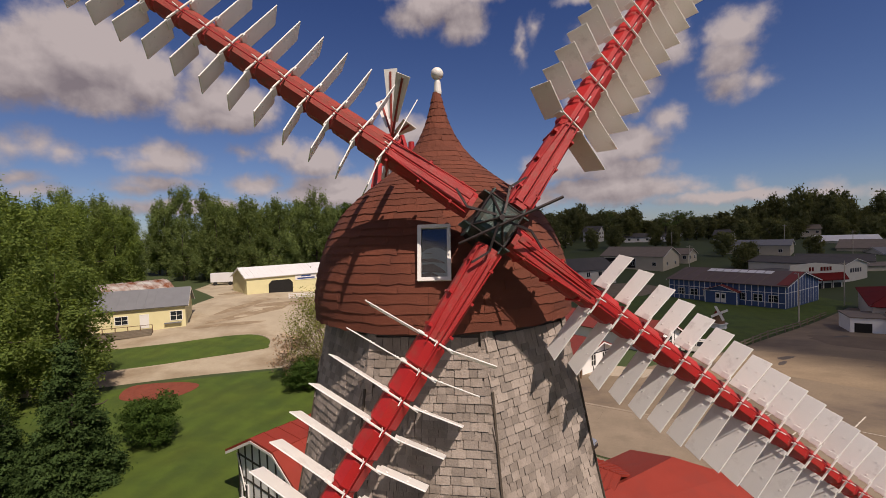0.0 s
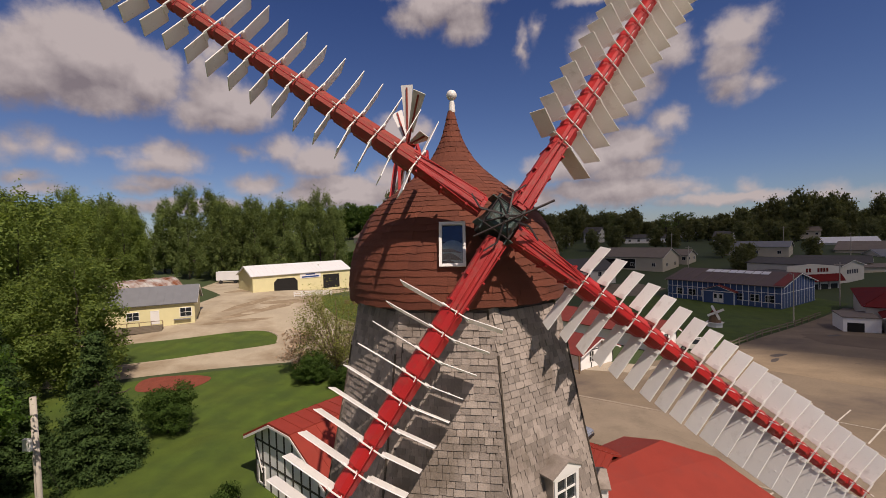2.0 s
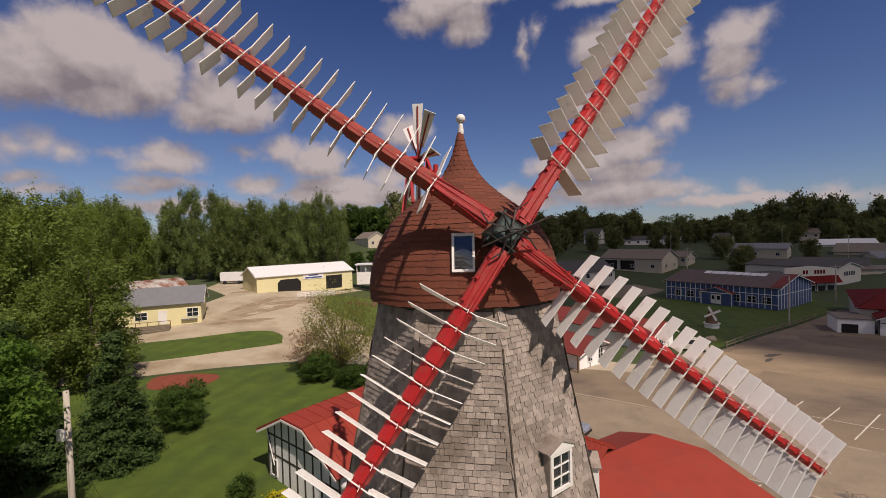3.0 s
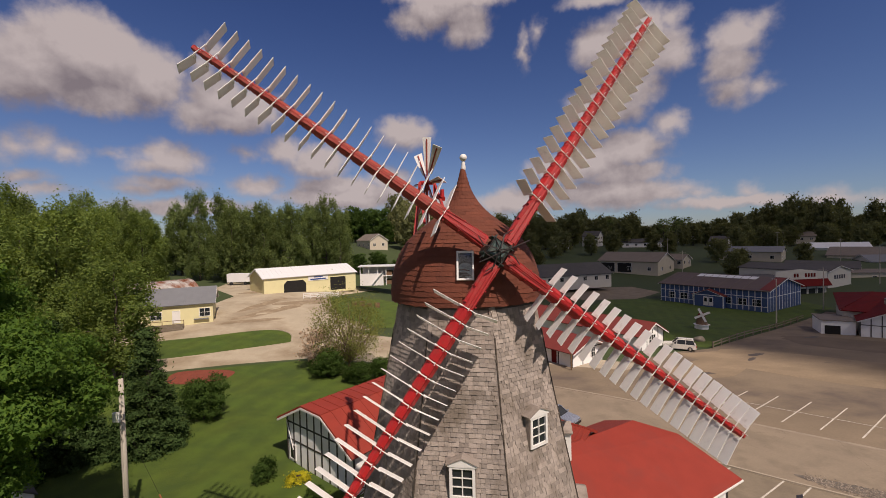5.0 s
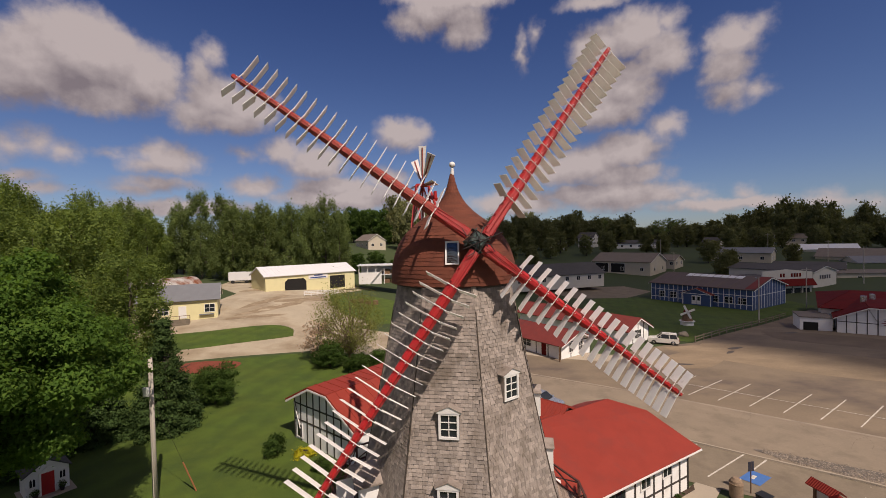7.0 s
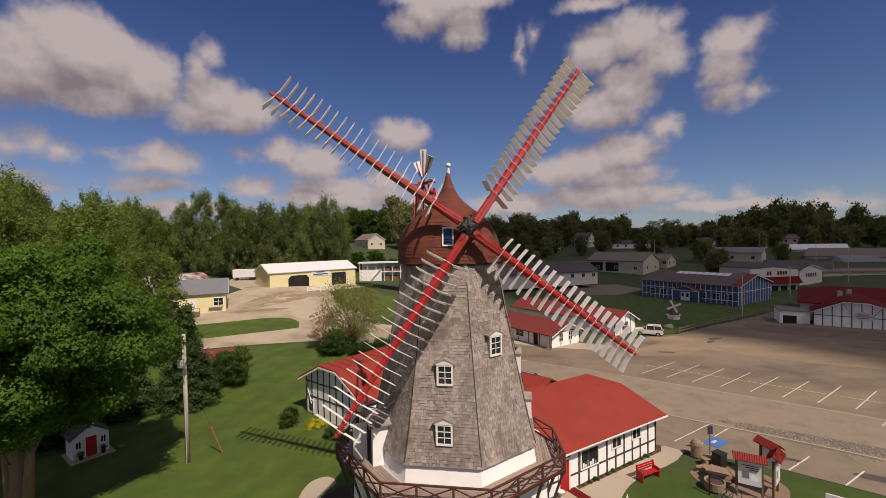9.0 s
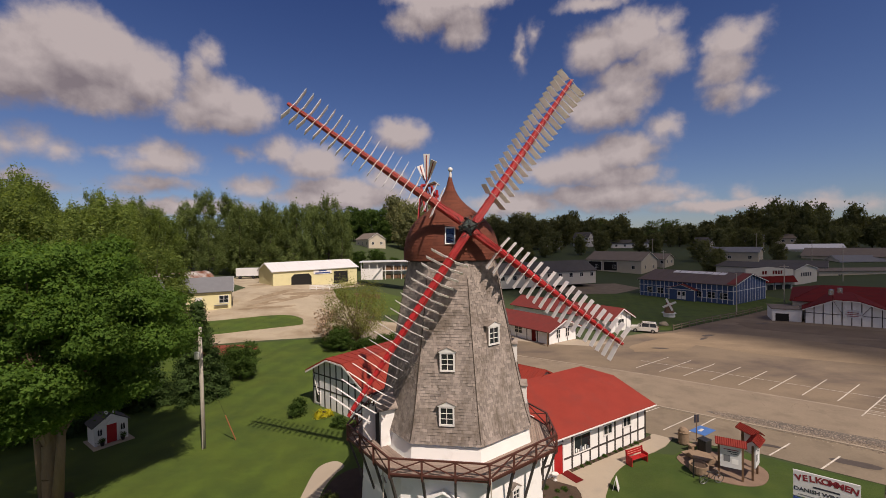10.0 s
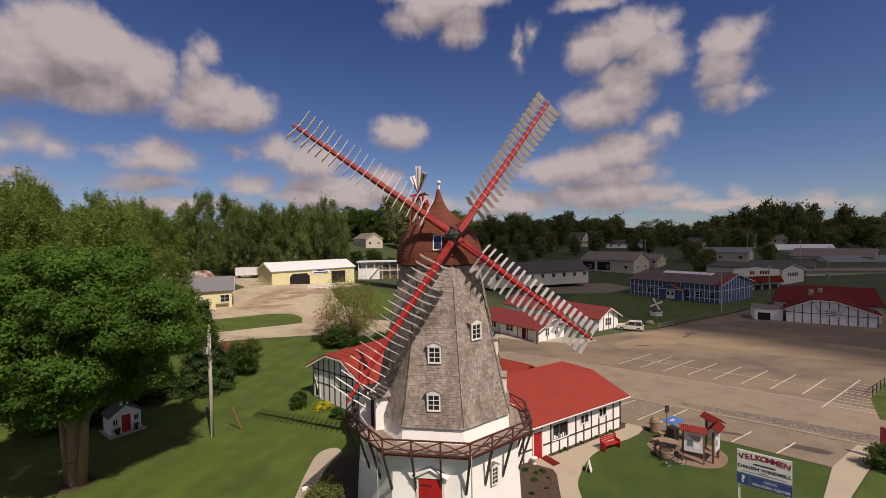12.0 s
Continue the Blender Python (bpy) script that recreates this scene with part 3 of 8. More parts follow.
drape("parking_lot", [(16.4, 20.2), (18.6, 18.9), (23.2, 16.6), (28.3, 12.4), (33.4, 15.7), (27.4, 20.3), (19.0, 26.4), (6, 35.6), (2, 31)], 0.035, ASPHALT, "asphalt parking strip along the street", "parking lot")
drape("broken_pavement", curve_points([(24.2, 24.6), (29.5, 21.6), (35.2, 17.8), (44, 11.6), (43, 10.4), (34.6, 16.4), (28.8, 20.2), (25, 23.2)]), 0.055, ROUGH_ROAD, "strip of crumbled asphalt along the street edge", "pavement", step=2)
drape("pavement", [tuple(p) for p in reversed(WALK_EDGE)] + [(8.65, 0), (8.6, -44), (6.6, -44), (6.6, 2), (7.5, 8.6), (8.05, 11.9), (7.95, 12.6), (6.3, 13.6), (15.7, 19.4), (16.7, 20.1), (17.85, 19.2), (16.7, 18.0)], 0.06, CONCRETE, "pale concrete walk along the visitor building", "pavement", edge=0.08)
drape("pavement", [(28.3, 12.4), (33.4, 15.7), (34.6, 14.6), (32.3, 13.1), (30.3, 11.8), (26.2, 8.8), (20, 4), (12, -6), (8.6, -12), (8.6, -14.6), (10.5, -6), (18.5, 4), (24.5, 8.85)], 0.05, CONCRETE, "concrete walk crossing the lawn to the street", "pavement", edge=0.06)
drape("pavement", [(8.9, 54.6), (15, 51.2), (22, 49.2), (25.5, 51.5), (17, 55.5), (11.5, 60)], 0.05, CONCRETE, "concrete apron in front of the shop", "pavement", edge=0.06)
drape("driveway", [(30, 128), (36, 112), (52, 116), (66, 130), (62, 142), (44, 140), (34, 150)], 0.05, ASPHALT, "curved asphalt drive", "road", step=4)
kerb_line("kerb", [(19.0, 26.6), (23, 23.6), (27.5, 20.45), (33.3, 15.9), (40, 10.6)], "cracked concrete kerb along the street")
kerb_line("kerb", curve_points([(-58, 46.3), (-40.8, 52.0), (-33.9, 55.5), (-27.2, 60.0), (-27.0, 62.1), (-28.2, 64.8), (-31, 66.5), (-34.5, 65.6)], closed=False), "pale concrete kerb round the grass island")
kerb_line("kerb", [(9.0, 45.1), (16, 40.6), (23, 35.9), (36.4, 25.9), (48, 16.6)], "low concrete kerb between lot and street", width=0.4, height=0.035, material=WORN_KERB)


def paint_stripe(a, b, width=0.11, material=None, lift=0.05):
    d = (Vector(b) - Vector(a)).normalized()
    n = Vector((-d.y, d.x)) * width / 2
    rows, k = [], max(2, int((Vector(b) - Vector(a)).length / 2))
    vs, fs = [], []
    for i in range(k + 1):
        p = Vector(a).lerp(Vector(b), i / k)
        for s in (1, -1):
            q = p + n * s
            vs.append((q.x, q.y, ground_z(q.x, q.y) + lift))
    for i in range(k):
        fs.append((2 * i, 2 * i + 1, 2 * i + 3, 2 * i + 2))
    return tagged(new("line_marking", mesh_of("line_marking", (vs, fs), material or PAINT_LINE)), "worn white painted parking line", "road marking", "parking lines", "structure")


for i in range(8):
    a = Vector((23.3, 38.15)).lerp(Vector((38.15, 26.6)), i / 7)
    paint_stripe(a, a + Vector((6.55, 4.55)))
paint_stripe((25.4, 41.3), (47.6, 23.6), 0.08)
for a, b in (((37.0, 23.0), (48.2, 30.6)), ((19.59, 20.12), (23.8, 22.99)), ((17.95, 20.79), (22.67, 23.85)), ((23.63, 16.34), (26.6, 18.12)), ((25.8, 14.39), (28.65, 16.06)), ((14.8, 22.6), (20.0, 25.6))):
    paint_stripe(a, b, 0.11, lift=0.06)
for i in range(1, 11):
    a = Vector((37.0, 23.0)).lerp(Vector((48.2, 30.6)), i / 11.5)
    paint_stripe(a, (a.x + 3.6 - 0.1 * i, a.y - 2.9), 0.09)

drape("lawn", [(30.3, 11.72), (32.3, 13.02), (34.7, 14.5), (44.5, 7.2), (48, 4), (40, -20), (13, -20), (12.2, -6), (20.2, 4), (26.3, 8.72)], 0.03, GRASS, "mown grass corner between walk and street", "lawn")


def patch(name, cx, cy, rx, ry, turn, lift, material, label, category, seed):
    """A ragged oval lying on the ground."""
    rng = random.Random(seed)
    c, s = math.cos(radians(turn)), math.sin(radians(turn))
    pts = []
    for i in range(28):
        a = 2 * math.pi * i / 28
        k = 1 + 0.28 * noise.noise(Vector((math.cos(a) * 1.4 + seed, math.sin(a) * 1.4, seed * 0.7))) + rng.uniform(-0.05, 0.05)
        u, v = rx * k * math.cos(a), ry * k * math.sin(a)
        pts.append((cx + u * c - v * s, cy + u * s + v * c))
    return drape(name, pts, lift, material, label, category, step=6)


for i, (x, y, rx, ry, turn) in enumerate(((28.85, 15.07, 1.35, 0.5, -30), (32.8, 14.6, 0.6, 0.35, -20), (24.6, 17.9, 1.1, 0.22, -25), (43.0, 55.3, 1.5, 0.5, 20), (41.0, 53.2, 1.2, 0.3, 40), (31, 47.5, 1.2, 0.35, -10), (60.5, 66.5, 1.6, 0.5, 20))):
    patch("oil_stain", x, y, rx, ry, turn, 0.043 + 0.004 * (i % 3), STAIN, "dark oil stain on the asphalt", "stain", i + 2)
# tan patches are mud; the dark ones also carry cloud shade in their colour
for i, (x, y, rx, ry, turn) in enumerate(((50, 47, 19, 6.5, -34), (66, 58, 15, 5.0, -38), (34, 50, 8, 3.0, 30), (74, 40, 14, 5.5, -40))):
    patch("dirt_patch", x, y, rx, ry, turn, 0.033 + 0.002 * i, DIRT_TAN if i % 2 == 0 else DIRT_SHADED, "dried mud and shade-dark brown spread over the asphalt lot", "dirt", i + 30)

# crumbled asphalt along the street edge
rub = random.Random(77)
rv, rf = [], []
for i in range(3600):
    t = rub.random()
    x, y = 24.4 + 20 * t, 24.3 - 13.4 * t - 1.2 * math.sin(math.pi * t)
    off = rub.gauss(0, 0.55) * (0.5 + 0.9 * math.sin(math.pi * min(1, t * 1.1)))
    x, y = x + off * 0.55, y + off * 0.83
    q, h, a0 = rub.uniform(0.03, 0.10), rub.uniform(0.01, 0.045), rub.uniform(0, 6.28)
    o, z = len(rv), ground_z(x, y) + 0.05
    for k in range(4):
        rv.append((x + q * rub.uniform(0.7, 1.2) * math.cos(a0 + k * 1.57), y + q * rub.uniform(0.7, 1.2) * math.sin(a0 + k * 1.57), z - 0.02))
    for k in range(4):
        rv.append((x + 0.6 * q * math.cos(a0 + k * 1.57), y + 0.6 * q * math.sin(a0 + k * 1.57), z + h))
    rf += [(o + k, o + (k + 1) % 4, o + 4 + (k + 1) % 4, o + 4 + k) for k in range(4)] + [(o + 4, o + 5, o + 6, o + 7)]
tagged(new("rubble", mesh_of("rubble", (rv, rf), RUBBLE)), "loose crumbs of broken grey asphalt along the street", "rubble", kind="stuff")

for i, (x, y, rx, ry, turn) in enumerate(((-37, 79, 9, 1.4, 62), (-41, 84, 8, 1.2, 75), (-34, 88, 8, 1.8, 40), (-47, 99, 7, 2.2, 30), (-38, 71, 6, 1.0, 30))):
    patch("dirt_patch", x, y, rx, ry, turn, 0.034 + 0.003 * i, YARD_MUD, "darker tyre-worn earth across the gravel yard", "dirt", i + 60)

# cracks and tarred seams in the old asphalt
crk = random.Random(19)
cv, cf = [], []
for i in range(30):
    x, y = crk.uniform(17, 62), crk.uniform(22, 56)
    if i < 14:
        t = crk.random()
        x, y = 12 + 40 * t, 38 - 27 * t + crk.uniform(-2.5, 2.5)
    a = crk.choice((-0.68, 0.9)) + crk.uniform(-0.3, 0.3)
    wd = crk.uniform(0.004, 0.008)
    last = None
    for k in range(crk.randrange(10, 26)):
        a += crk.uniform(-0.22, 0.22)
        x, y = x + 0.4 * math.cos(a), y + 0.4 * math.sin(a)
        z = ground_z(x, y) + 0.058
        nx, ny = -math.sin(a) * wd, math.cos(a) * wd
        cv += [(x + nx, y + ny, z), (x - nx, y - ny, z)]
        if last is not None:
            cf.append((last, last + 1, len(cv) - 1, len(cv) - 2))
        last = len(cv) - 2
tagged(new("pavement_cracks", mesh_of("pavement_cracks", (cv, cf), CRACK)), "dark cracks running through the old asphalt", "cracks", kind="stuff")

drape("lawn", [(3, -45), (60, -45), (47, 5), (34, 14), (30, 11.4), (26, 8.4), (20, 3.8), (14, 3), (5.4, 3.5)], 0.018, GRASS, "wide mown lawn south of the mill", "lawn")

# ---- the windmill ----
MILL = Vector((-0.04, 10.22, 0.0))
TURN8 = -8.0            # the way the front face of the tower looks, degrees from straight at -y
SHINGLES = random.Random(4)


def ring8(r, z, k):
    """Corner k of the octagon of the tower, in the mill's own space."""
    a = radians(TURN8 + 22.5 + 45 * k)
    return Vector((r * math.sin(a), -r * math.cos(a), z))


def shell8(rows, bm=None, cap=True):
    """An eight-sided body from (radius, height) pairs."""
    bm = bm or bmesh.new()
    rings = [[bm.verts.new(ring8(r, z, k)) for k in range(8)] for r, z in rows]
    for lo, hi in zip(rings, rings[1:]):
        for k in range(8):
            bm.faces.new((lo[k], lo[(k + 1) % 8], hi[(k + 1) % 8], hi[k]))
    if cap:
        bm.faces.new(rings[0])
        bm.faces.new(rings[-1])
    return bm


TOWER_ROWS = [(4.74, 6.28), (4.45, 7.1), (4.12, 8.5), (3.62, 10.8), (3.15, 13.0), (2.68, 15.55)]


def tower_r(z):
    for (r0, z0), (r1, z1) in zip(TOWER_ROWS, TOWER_ROWS[1:]):
        if z <= z1:
            return r0 + (r1 - r0) * (z - z0) / (z1 - z0)
    return TOWER_ROWS[-1][0]


mill = thing("windmill", "Danish windmill with grey shingled tower, rust-red cap and red-and-white sails", "windmill", Matrix.Translation(MILL))
base_wall = part("base_wall", shell8([(5.70, -0.3), (5.64, 1.0), (5.36, 5.28)]), WALL_WHITE, mill, "white stuccoed octagonal base", m=Matrix.Translation((-0.13, 0, 0)))
upper_wall = part("upper_wall", shell8([(4.80, 5.2), (4.58, 6.40)]), WALL_WHITE, mill, "white wall band under the shingles")
tower = part("tower", shell8([(r - 0.05, z) for r, z in TOWER_ROWS]), UNDER, mill, "eight-sided tower clad in weathered cedar shingles")


# cedar shingles: the nearest are pieces of their own, the others one body
def shingle_mesh(wd, ht, th):
    """A tapered shingle hanging in the x-z plane, face towards -y, its butt at z = 0."""
    v = [(-wd / 2, 0, 0), (wd / 2, 0, 0), (wd / 2, -th, 0), (-wd / 2, -th, 0), (-wd / 2, 0.0, ht), (wd / 2, 0.0, ht), (wd / 2, -0.004, ht), (-wd / 2, -0.004, ht)]
    f = [(0, 1, 2, 3), (3, 2, 6, 7), (0, 3, 7, 4), (1, 5, 6, 2), (4, 7, 6, 5)]
    return v, f


SIZES = [mesh_of("shingle", shingle_mesh(wd, 0.23, 0.026 + 0.004 * i), SHINGLE) for i, wd in enumerate((0.11, 0.14, 0.17, 0.20, 0.24))]
WIDE = (0.11, 0.14, 0.17, 0.20, 0.24)
rest_v, rest_f = [], []
near_count = 0
EXPOSE = 0.142
for k in range(-4, 4):
    z = 6.26
    course = 0
    while z < 15.3:
        a, b, a1, b1 = ring8(tower_r(z), z, k), ring8(tower_r(z), z, k + 1), ring8(tower_r(z + 0.27), z + 0.27, k), ring8(tower_r(z + 0.27), z + 0.27, k + 1)
        along = (b - a).normalized()
        upw = ((a1 + b1) / 2 - (a + b) / 2).normalized()
        out = along.cross(upw).normalized()
        face = Matrix((along, -out, upw)).transposed().to_4x4()
        total, s = (b - a).length, SHINGLES.uniform(-0.2, 0.0)
        while s < total:
            i = SHINGLES.randrange(5)
            mid = s + WIDE[i] / 2
            s += WIDE[i] + 0.009
            if mid < 0.05 or mid > total - 0.04:
                continue
            m = face.copy()
            m.translation = a + along * mid + upw * SHINGLES.uniform(-0.008, 0.008) + out * (0.012 + SHINGLES.uniform(0, 0.008))
            m = m @ Matrix.Rotation(SHINGLES.uniform(-0.006, 0.006), 4, "Y")
            if k in (-1, 0) and z > 13.35 and near_count < 300:
                near_count += 1
                part("shingle", SIZES[i], SHINGLE, tower, m=m)
            else:
                wd = WIDE[i] - (0 if 0.15 < mid < total - 0.15 else 0.02)
                vv, ff = shingle_mesh(wd, 0.23, 0.026 + 0.004 * i)
                o = len(rest_v)
                rest_v += [m @ Vector(p) for p in vv]
                rest_f += [tuple(j + o for j in q) for q in ff]
        z += EXPOSE
        course += 1
part("shingles", (rest_v, rest_f), SHINGLE, tower, "courses of weathered grey cedar shingles", kind="stuff")
for k in range(8):      # the boards over the hips of the tower
    bm = bmesh.new()
    for (r0, z0), (r1, z1) in zip(TOWER_ROWS, TOWER_ROWS[1:]):
        n = max(1, round((z1 - z0) / 0.15))
        for i in range(n):
            za, zb = z0 + (z1 - z0) * i / n, z0 + (z1 - z0) * (i + 1) / n
            p, q = ring8(tower_r(za) + 0.04, za, k), ring8(tower_r(zb) + 0.022, zb + 0.03, k)
            for side in (-1, 1):
                d = (ring8(1, 0, k + side) - ring8(1, 0, k)).normalized() * 0.06
                beam(bm, p + d, q + d, 0.12, 0.012, up=ring8(1, 0, k + side * 0.5))
    part("hip", bm, SHINGLE, tower, "row of hip shingles over a tower edge", kind="stuff")

# the cap, an onion roof turned round the axis
CAP = [(2.72, 15.50), (2.84, 15.58), (2.85, 15.95), (2.80, 16.4), (2.68, 16.85), (2.50, 17.3), (2.24, 17.7), (1.93, 18.02), (1.60, 18.28), (1.27, 18.52), (1.0, 18.74), (0.78, 18.95), (0.60, 19.16), (0.46, 19.38), (0.34, 19.6), (0.25, 19.83), (0.17, 20.08), (0.115, 20.32), (0.08, 20.5)]
cap = part("cap", lathe([(r - 0.04, z) for r, z in CAP], 48), CAP_UNDER, mill, "onion-shaped cap roof of rust-red shingles", m=Matrix.Translation((-0.10, 0, 0)), smooth=True)


def cap_at(s):
    """Radius and height a way s up the cap from its brim."""
    for (r0, z0), (r1, z1) in zip(CAP[1:], CAP[2:]):
        d = math.hypot(r1 - r0, z1 - z0)
        if s <= d:
            return r0 + (r1 - r0) * s / d, z0 + (z1 - z0) * s / d
        s -= d
    return CAP[-1]


CAP_LEN = sum(math.hypot(b[0] - a[0], b[1] - a[1]) for a, b in zip(CAP[1:], CAP[2:]))
tabs_v, tabs_f = [], []
tab_count = 0
s = 0.0
while s < CAP_LEN - 0.1:
    r, z = cap_at(s)
    r1, z1 = cap_at(min(CAP_LEN, s + 0.24))
    count = max(3, round(2 * math.pi * r / 0.92))
    turn = SHINGLES.uniform(0, 6.28)
    for i in range(count):
        a0 = turn + 2 * math.pi * i / count
        vv, ff, cols = [], [], 5
        for j in range(cols + 1):
            a = a0 + (2 * math.pi / count - 0.006 / r) * j / cols
            drop = SHINGLES.choice((0.0, 0.0, 0.02, 0.03)) + SHINGLES.uniform(0, 0.012)
            k = drop / 0.24
            rr, zz = r + (r - r1) * k, z + (z - z1) * k
            for rad, hh in ((rr, zz), (rr + 0.026, zz), (r1 + 0.004, z1)):
                vv.append((rad * math.sin(a), -rad * math.cos(a), hh))
        for j in range(cols):
            p, q = 3 * j, 3 * j + 3
            ff += [(p, q, q + 1, p + 1), (p + 1, q + 1, q + 2, p + 2)]
        ff += [(0, 1, 2), (3 * cols, 3 * cols + 2, 3 * cols + 1)]
        mid = math.degrees(a0) % 360
        if tab_count < 240 and (mid < 75 or mid > 250) and z < 19:
            tab_count += 1
            part("shingle", (vv, ff), CAP_SHINGLE, cap)
        else:
            o = len(tabs_v)
            tabs_v += vv
            tabs_f += [tuple(t + o for t in q) for q in ff]
    s += 0.172
part("shingles", (tabs_v, tabs_f), CAP_SHINGLE, cap, "courses of rust-red shingles", kind="stuff")
finial = part("finial", lathe([(0.085, 20.46), (0.09, 20.52), (0.07, 20.74), (0.05, 20.78), (0.05, 20.84)], 12), WHITE, mill, "white turned finial with a ball", m=Matrix.Translation((-0.07, 0, 0)))
part("ball", lathe([(0.14 * math.sin(math.pi * i / 12) + 0.004, 20.93 - 0.14 * math.cos(math.pi * i / 12)) for i in range(13)], 20), WHITE, finial, "white ball", smooth=True)


def sash(parent, m, wd, ht, panes, name="window", label="white wooden window", pointed=False, glass=None, hood=None, deep=0.12, cheek=None):
    """A window: frame, bars and single panes; x across, z up, front to -y, bottom centre at the origin."""
    bm = bmesh.new()
    fw = 0.09 if wd > 0.6 else 0.06
    for x0, x1, z0, z1 in ((-wd / 2, -wd / 2 + fw, 0, ht), (wd / 2 - fw, wd / 2, 0, ht), (-wd / 2 + fw, wd / 2 - fw, 0, fw), (-wd / 2 + fw, wd / 2 - fw, ht - fw, ht)):
        box(bm, x0, x1, -deep, 0.02, z0, z1)
    win = part(name, bm, WHITE, parent, label, m=m)
    nx, nz = panes
    gw, gh = (wd - 2 * fw) / nx, (ht - 2 * fw) / nz
    for i in range(1, nx):
        part("bar", new_box(-wd / 2 + fw + gw * i - 0.016, -wd / 2 + fw + gw * i + 0.016, -deep + 0.02, -deep + 0.06, fw, ht - fw), WHITE, win)
    for j in range(1, nz):
        part("bar", new_box(-wd / 2 + fw, wd / 2 - fw, -deep + 0.024, -deep + 0.056, fw + gh * j - 0.014, fw + gh * j + 0.014), WHITE, win)
    for i in range(nx):
        for j in range(nz):
            part("pane", new_box(-wd / 2 + fw + gw * i, -wd / 2 + fw + gw * (i + 1), -deep + 0.062, -deep + 0.07, fw + gh * j, fw + gh * (j + 1)), glass or GLASS, win)
    if hood:
        part("hood", prism([(-wd / 2 - 0.06, ht - 0.02), (-wd / 2 - 0.06, ht + 0.05), (0, ht + 0.24), (wd / 2 + 0.06, ht + 0.05), (wd / 2 + 0.06, ht - 0.02)], -deep - 0.02, 0.0, axis="y"), WHITE, win, "white gabled head")
        bm = bmesh.new()
        for sgn in (-1, 1):
            prism([(sgn * (wd / 2 + 0.12), ht + 0.02), (sgn * (wd / 2 + 0.12), ht + 0.055), (0, ht + 0.29), (0, ht + 0.245)], -deep - 0.05, hood - deep, bm, axis="y")
        part("hood_roof", bm, SHINGLE, win, "little shingled roof")
        for sgn in (-1, 1):
            part("cheek", new_box(sgn * wd / 2 - 0.02, sgn * wd / 2 + 0.02, -deep + 0.03, hood - deep, 0.0, ht + 0.02), cheek or SHINGLE, win)
    return win


def face_pose(az, r, z, u=0.0):
    """A pose on a face of the mill that looks along az, upright, front outwards."""
    a = radians(az)
    out = Vector((math.sin(a), -math.cos(a), 0))
    m = Matrix((Vector((math.cos(a), math.sin(a), 0)), -out, Vector((0, 0, 1)))).transposed().to_4x4()
    m.translation = out * r + Vector((math.cos(a), math.sin(a), 0)) * u + Vector((0, 0, z))
    return m


AP = math.cos(math.pi / 8)
for k in range(8):      # dark seams down the corners of the tower
    bm = bmesh.new()
    for i in range(12):
        z0, z1 = 6.4 + 0.68 * i, 6.4 + 0.68 * (i + 1)
        beam(bm, ring8(tower_r(z0) + 0.055, z0, k), ring8(tower_r(z1) + 0.055, z1, k), 0.035)
    part("corner_seam", bm, DARK_BARK, mill, "thin dark corner seam")
for z, az, u in ((7.17, TURN8, 0.07), (9.8, TURN8, 0.07), (10.95, TURN8 + 45, 0.07)):
    sash(mill, face_pose(az, tower_r(z) * AP + 0.02, z, u), 0.80, 1.02, (2, 3), hood=0.75, label="small white six-pane window under a pointed hood")
for z, u in ((7.05, 0.0), (9.5, 0.0)):
    sash(mill, face_pose(TURN8 + 90, tower_r(z) * AP + 0.02, z, u), 0.80, 1.02, (2, 3), hood=0.42, cheek=WHITE, label="small white six-pane window under a pointed hood")
cap_window = sash(mill, face_pose(-3.6, 2.80, 16.45) @ Matrix.Rotation(radians(-14), 4, "X"), 0.56, 0.96, (1, 1), label="narrow white cap window with a pale curtain", glass=CLEAR, deep=0.10)
part("curtain", prism([(-0.21, 0.05), (0.21, 0.05), (0.21, 0.50), (0.1, 0.56), (0.0, 0.58), (-0.12, 0.56), (-0.21, 0.50)], 0.0, 0.006, axis="y"), CURTAIN, cap_window, "pale curtain")
part("dark_room", new_box(-0.25, 0.25, 0.01, 0.5, 0.02, 0.94), DARK_INSIDE, cap_window)

# ---- windshaft, sails and fantail ----
HUB = Vector((0.775, -3.27, 17.38))     # in the mill's space
FRONT = Vector((0.195, -0.970, 0.136)).normalized()
ARM_UL = Vector((-0.801, -0.078, 0.593))
ARM_UL = (ARM_UL - FRONT * ARM_UL.dot(FRONT)).normalized()
ARM_UR = -FRONT.cross(ARM_UL) if (-FRONT.cross(ARM_UL)).x > 0 else FRONT.cross(ARM_UL)
REACH = 11.72


def sail_pose(arm, swing, cone, off_y, off_z):
    """The frame of a sail: x out along its beam, z forward; the beam may pass beside the hub's middle."""
    arm = arm * math.cos(swing) + FRONT.cross(arm) * math.sin(swing)
    x = (arm - FRONT * cone).normalized()
    y = FRONT.cross(x).normalized()
    z = x.cross(y)
    m = Matrix((x, y, z)).transposed().to_4x4()
    m.translation = HUB + y * off_y + z * off_z
    return m


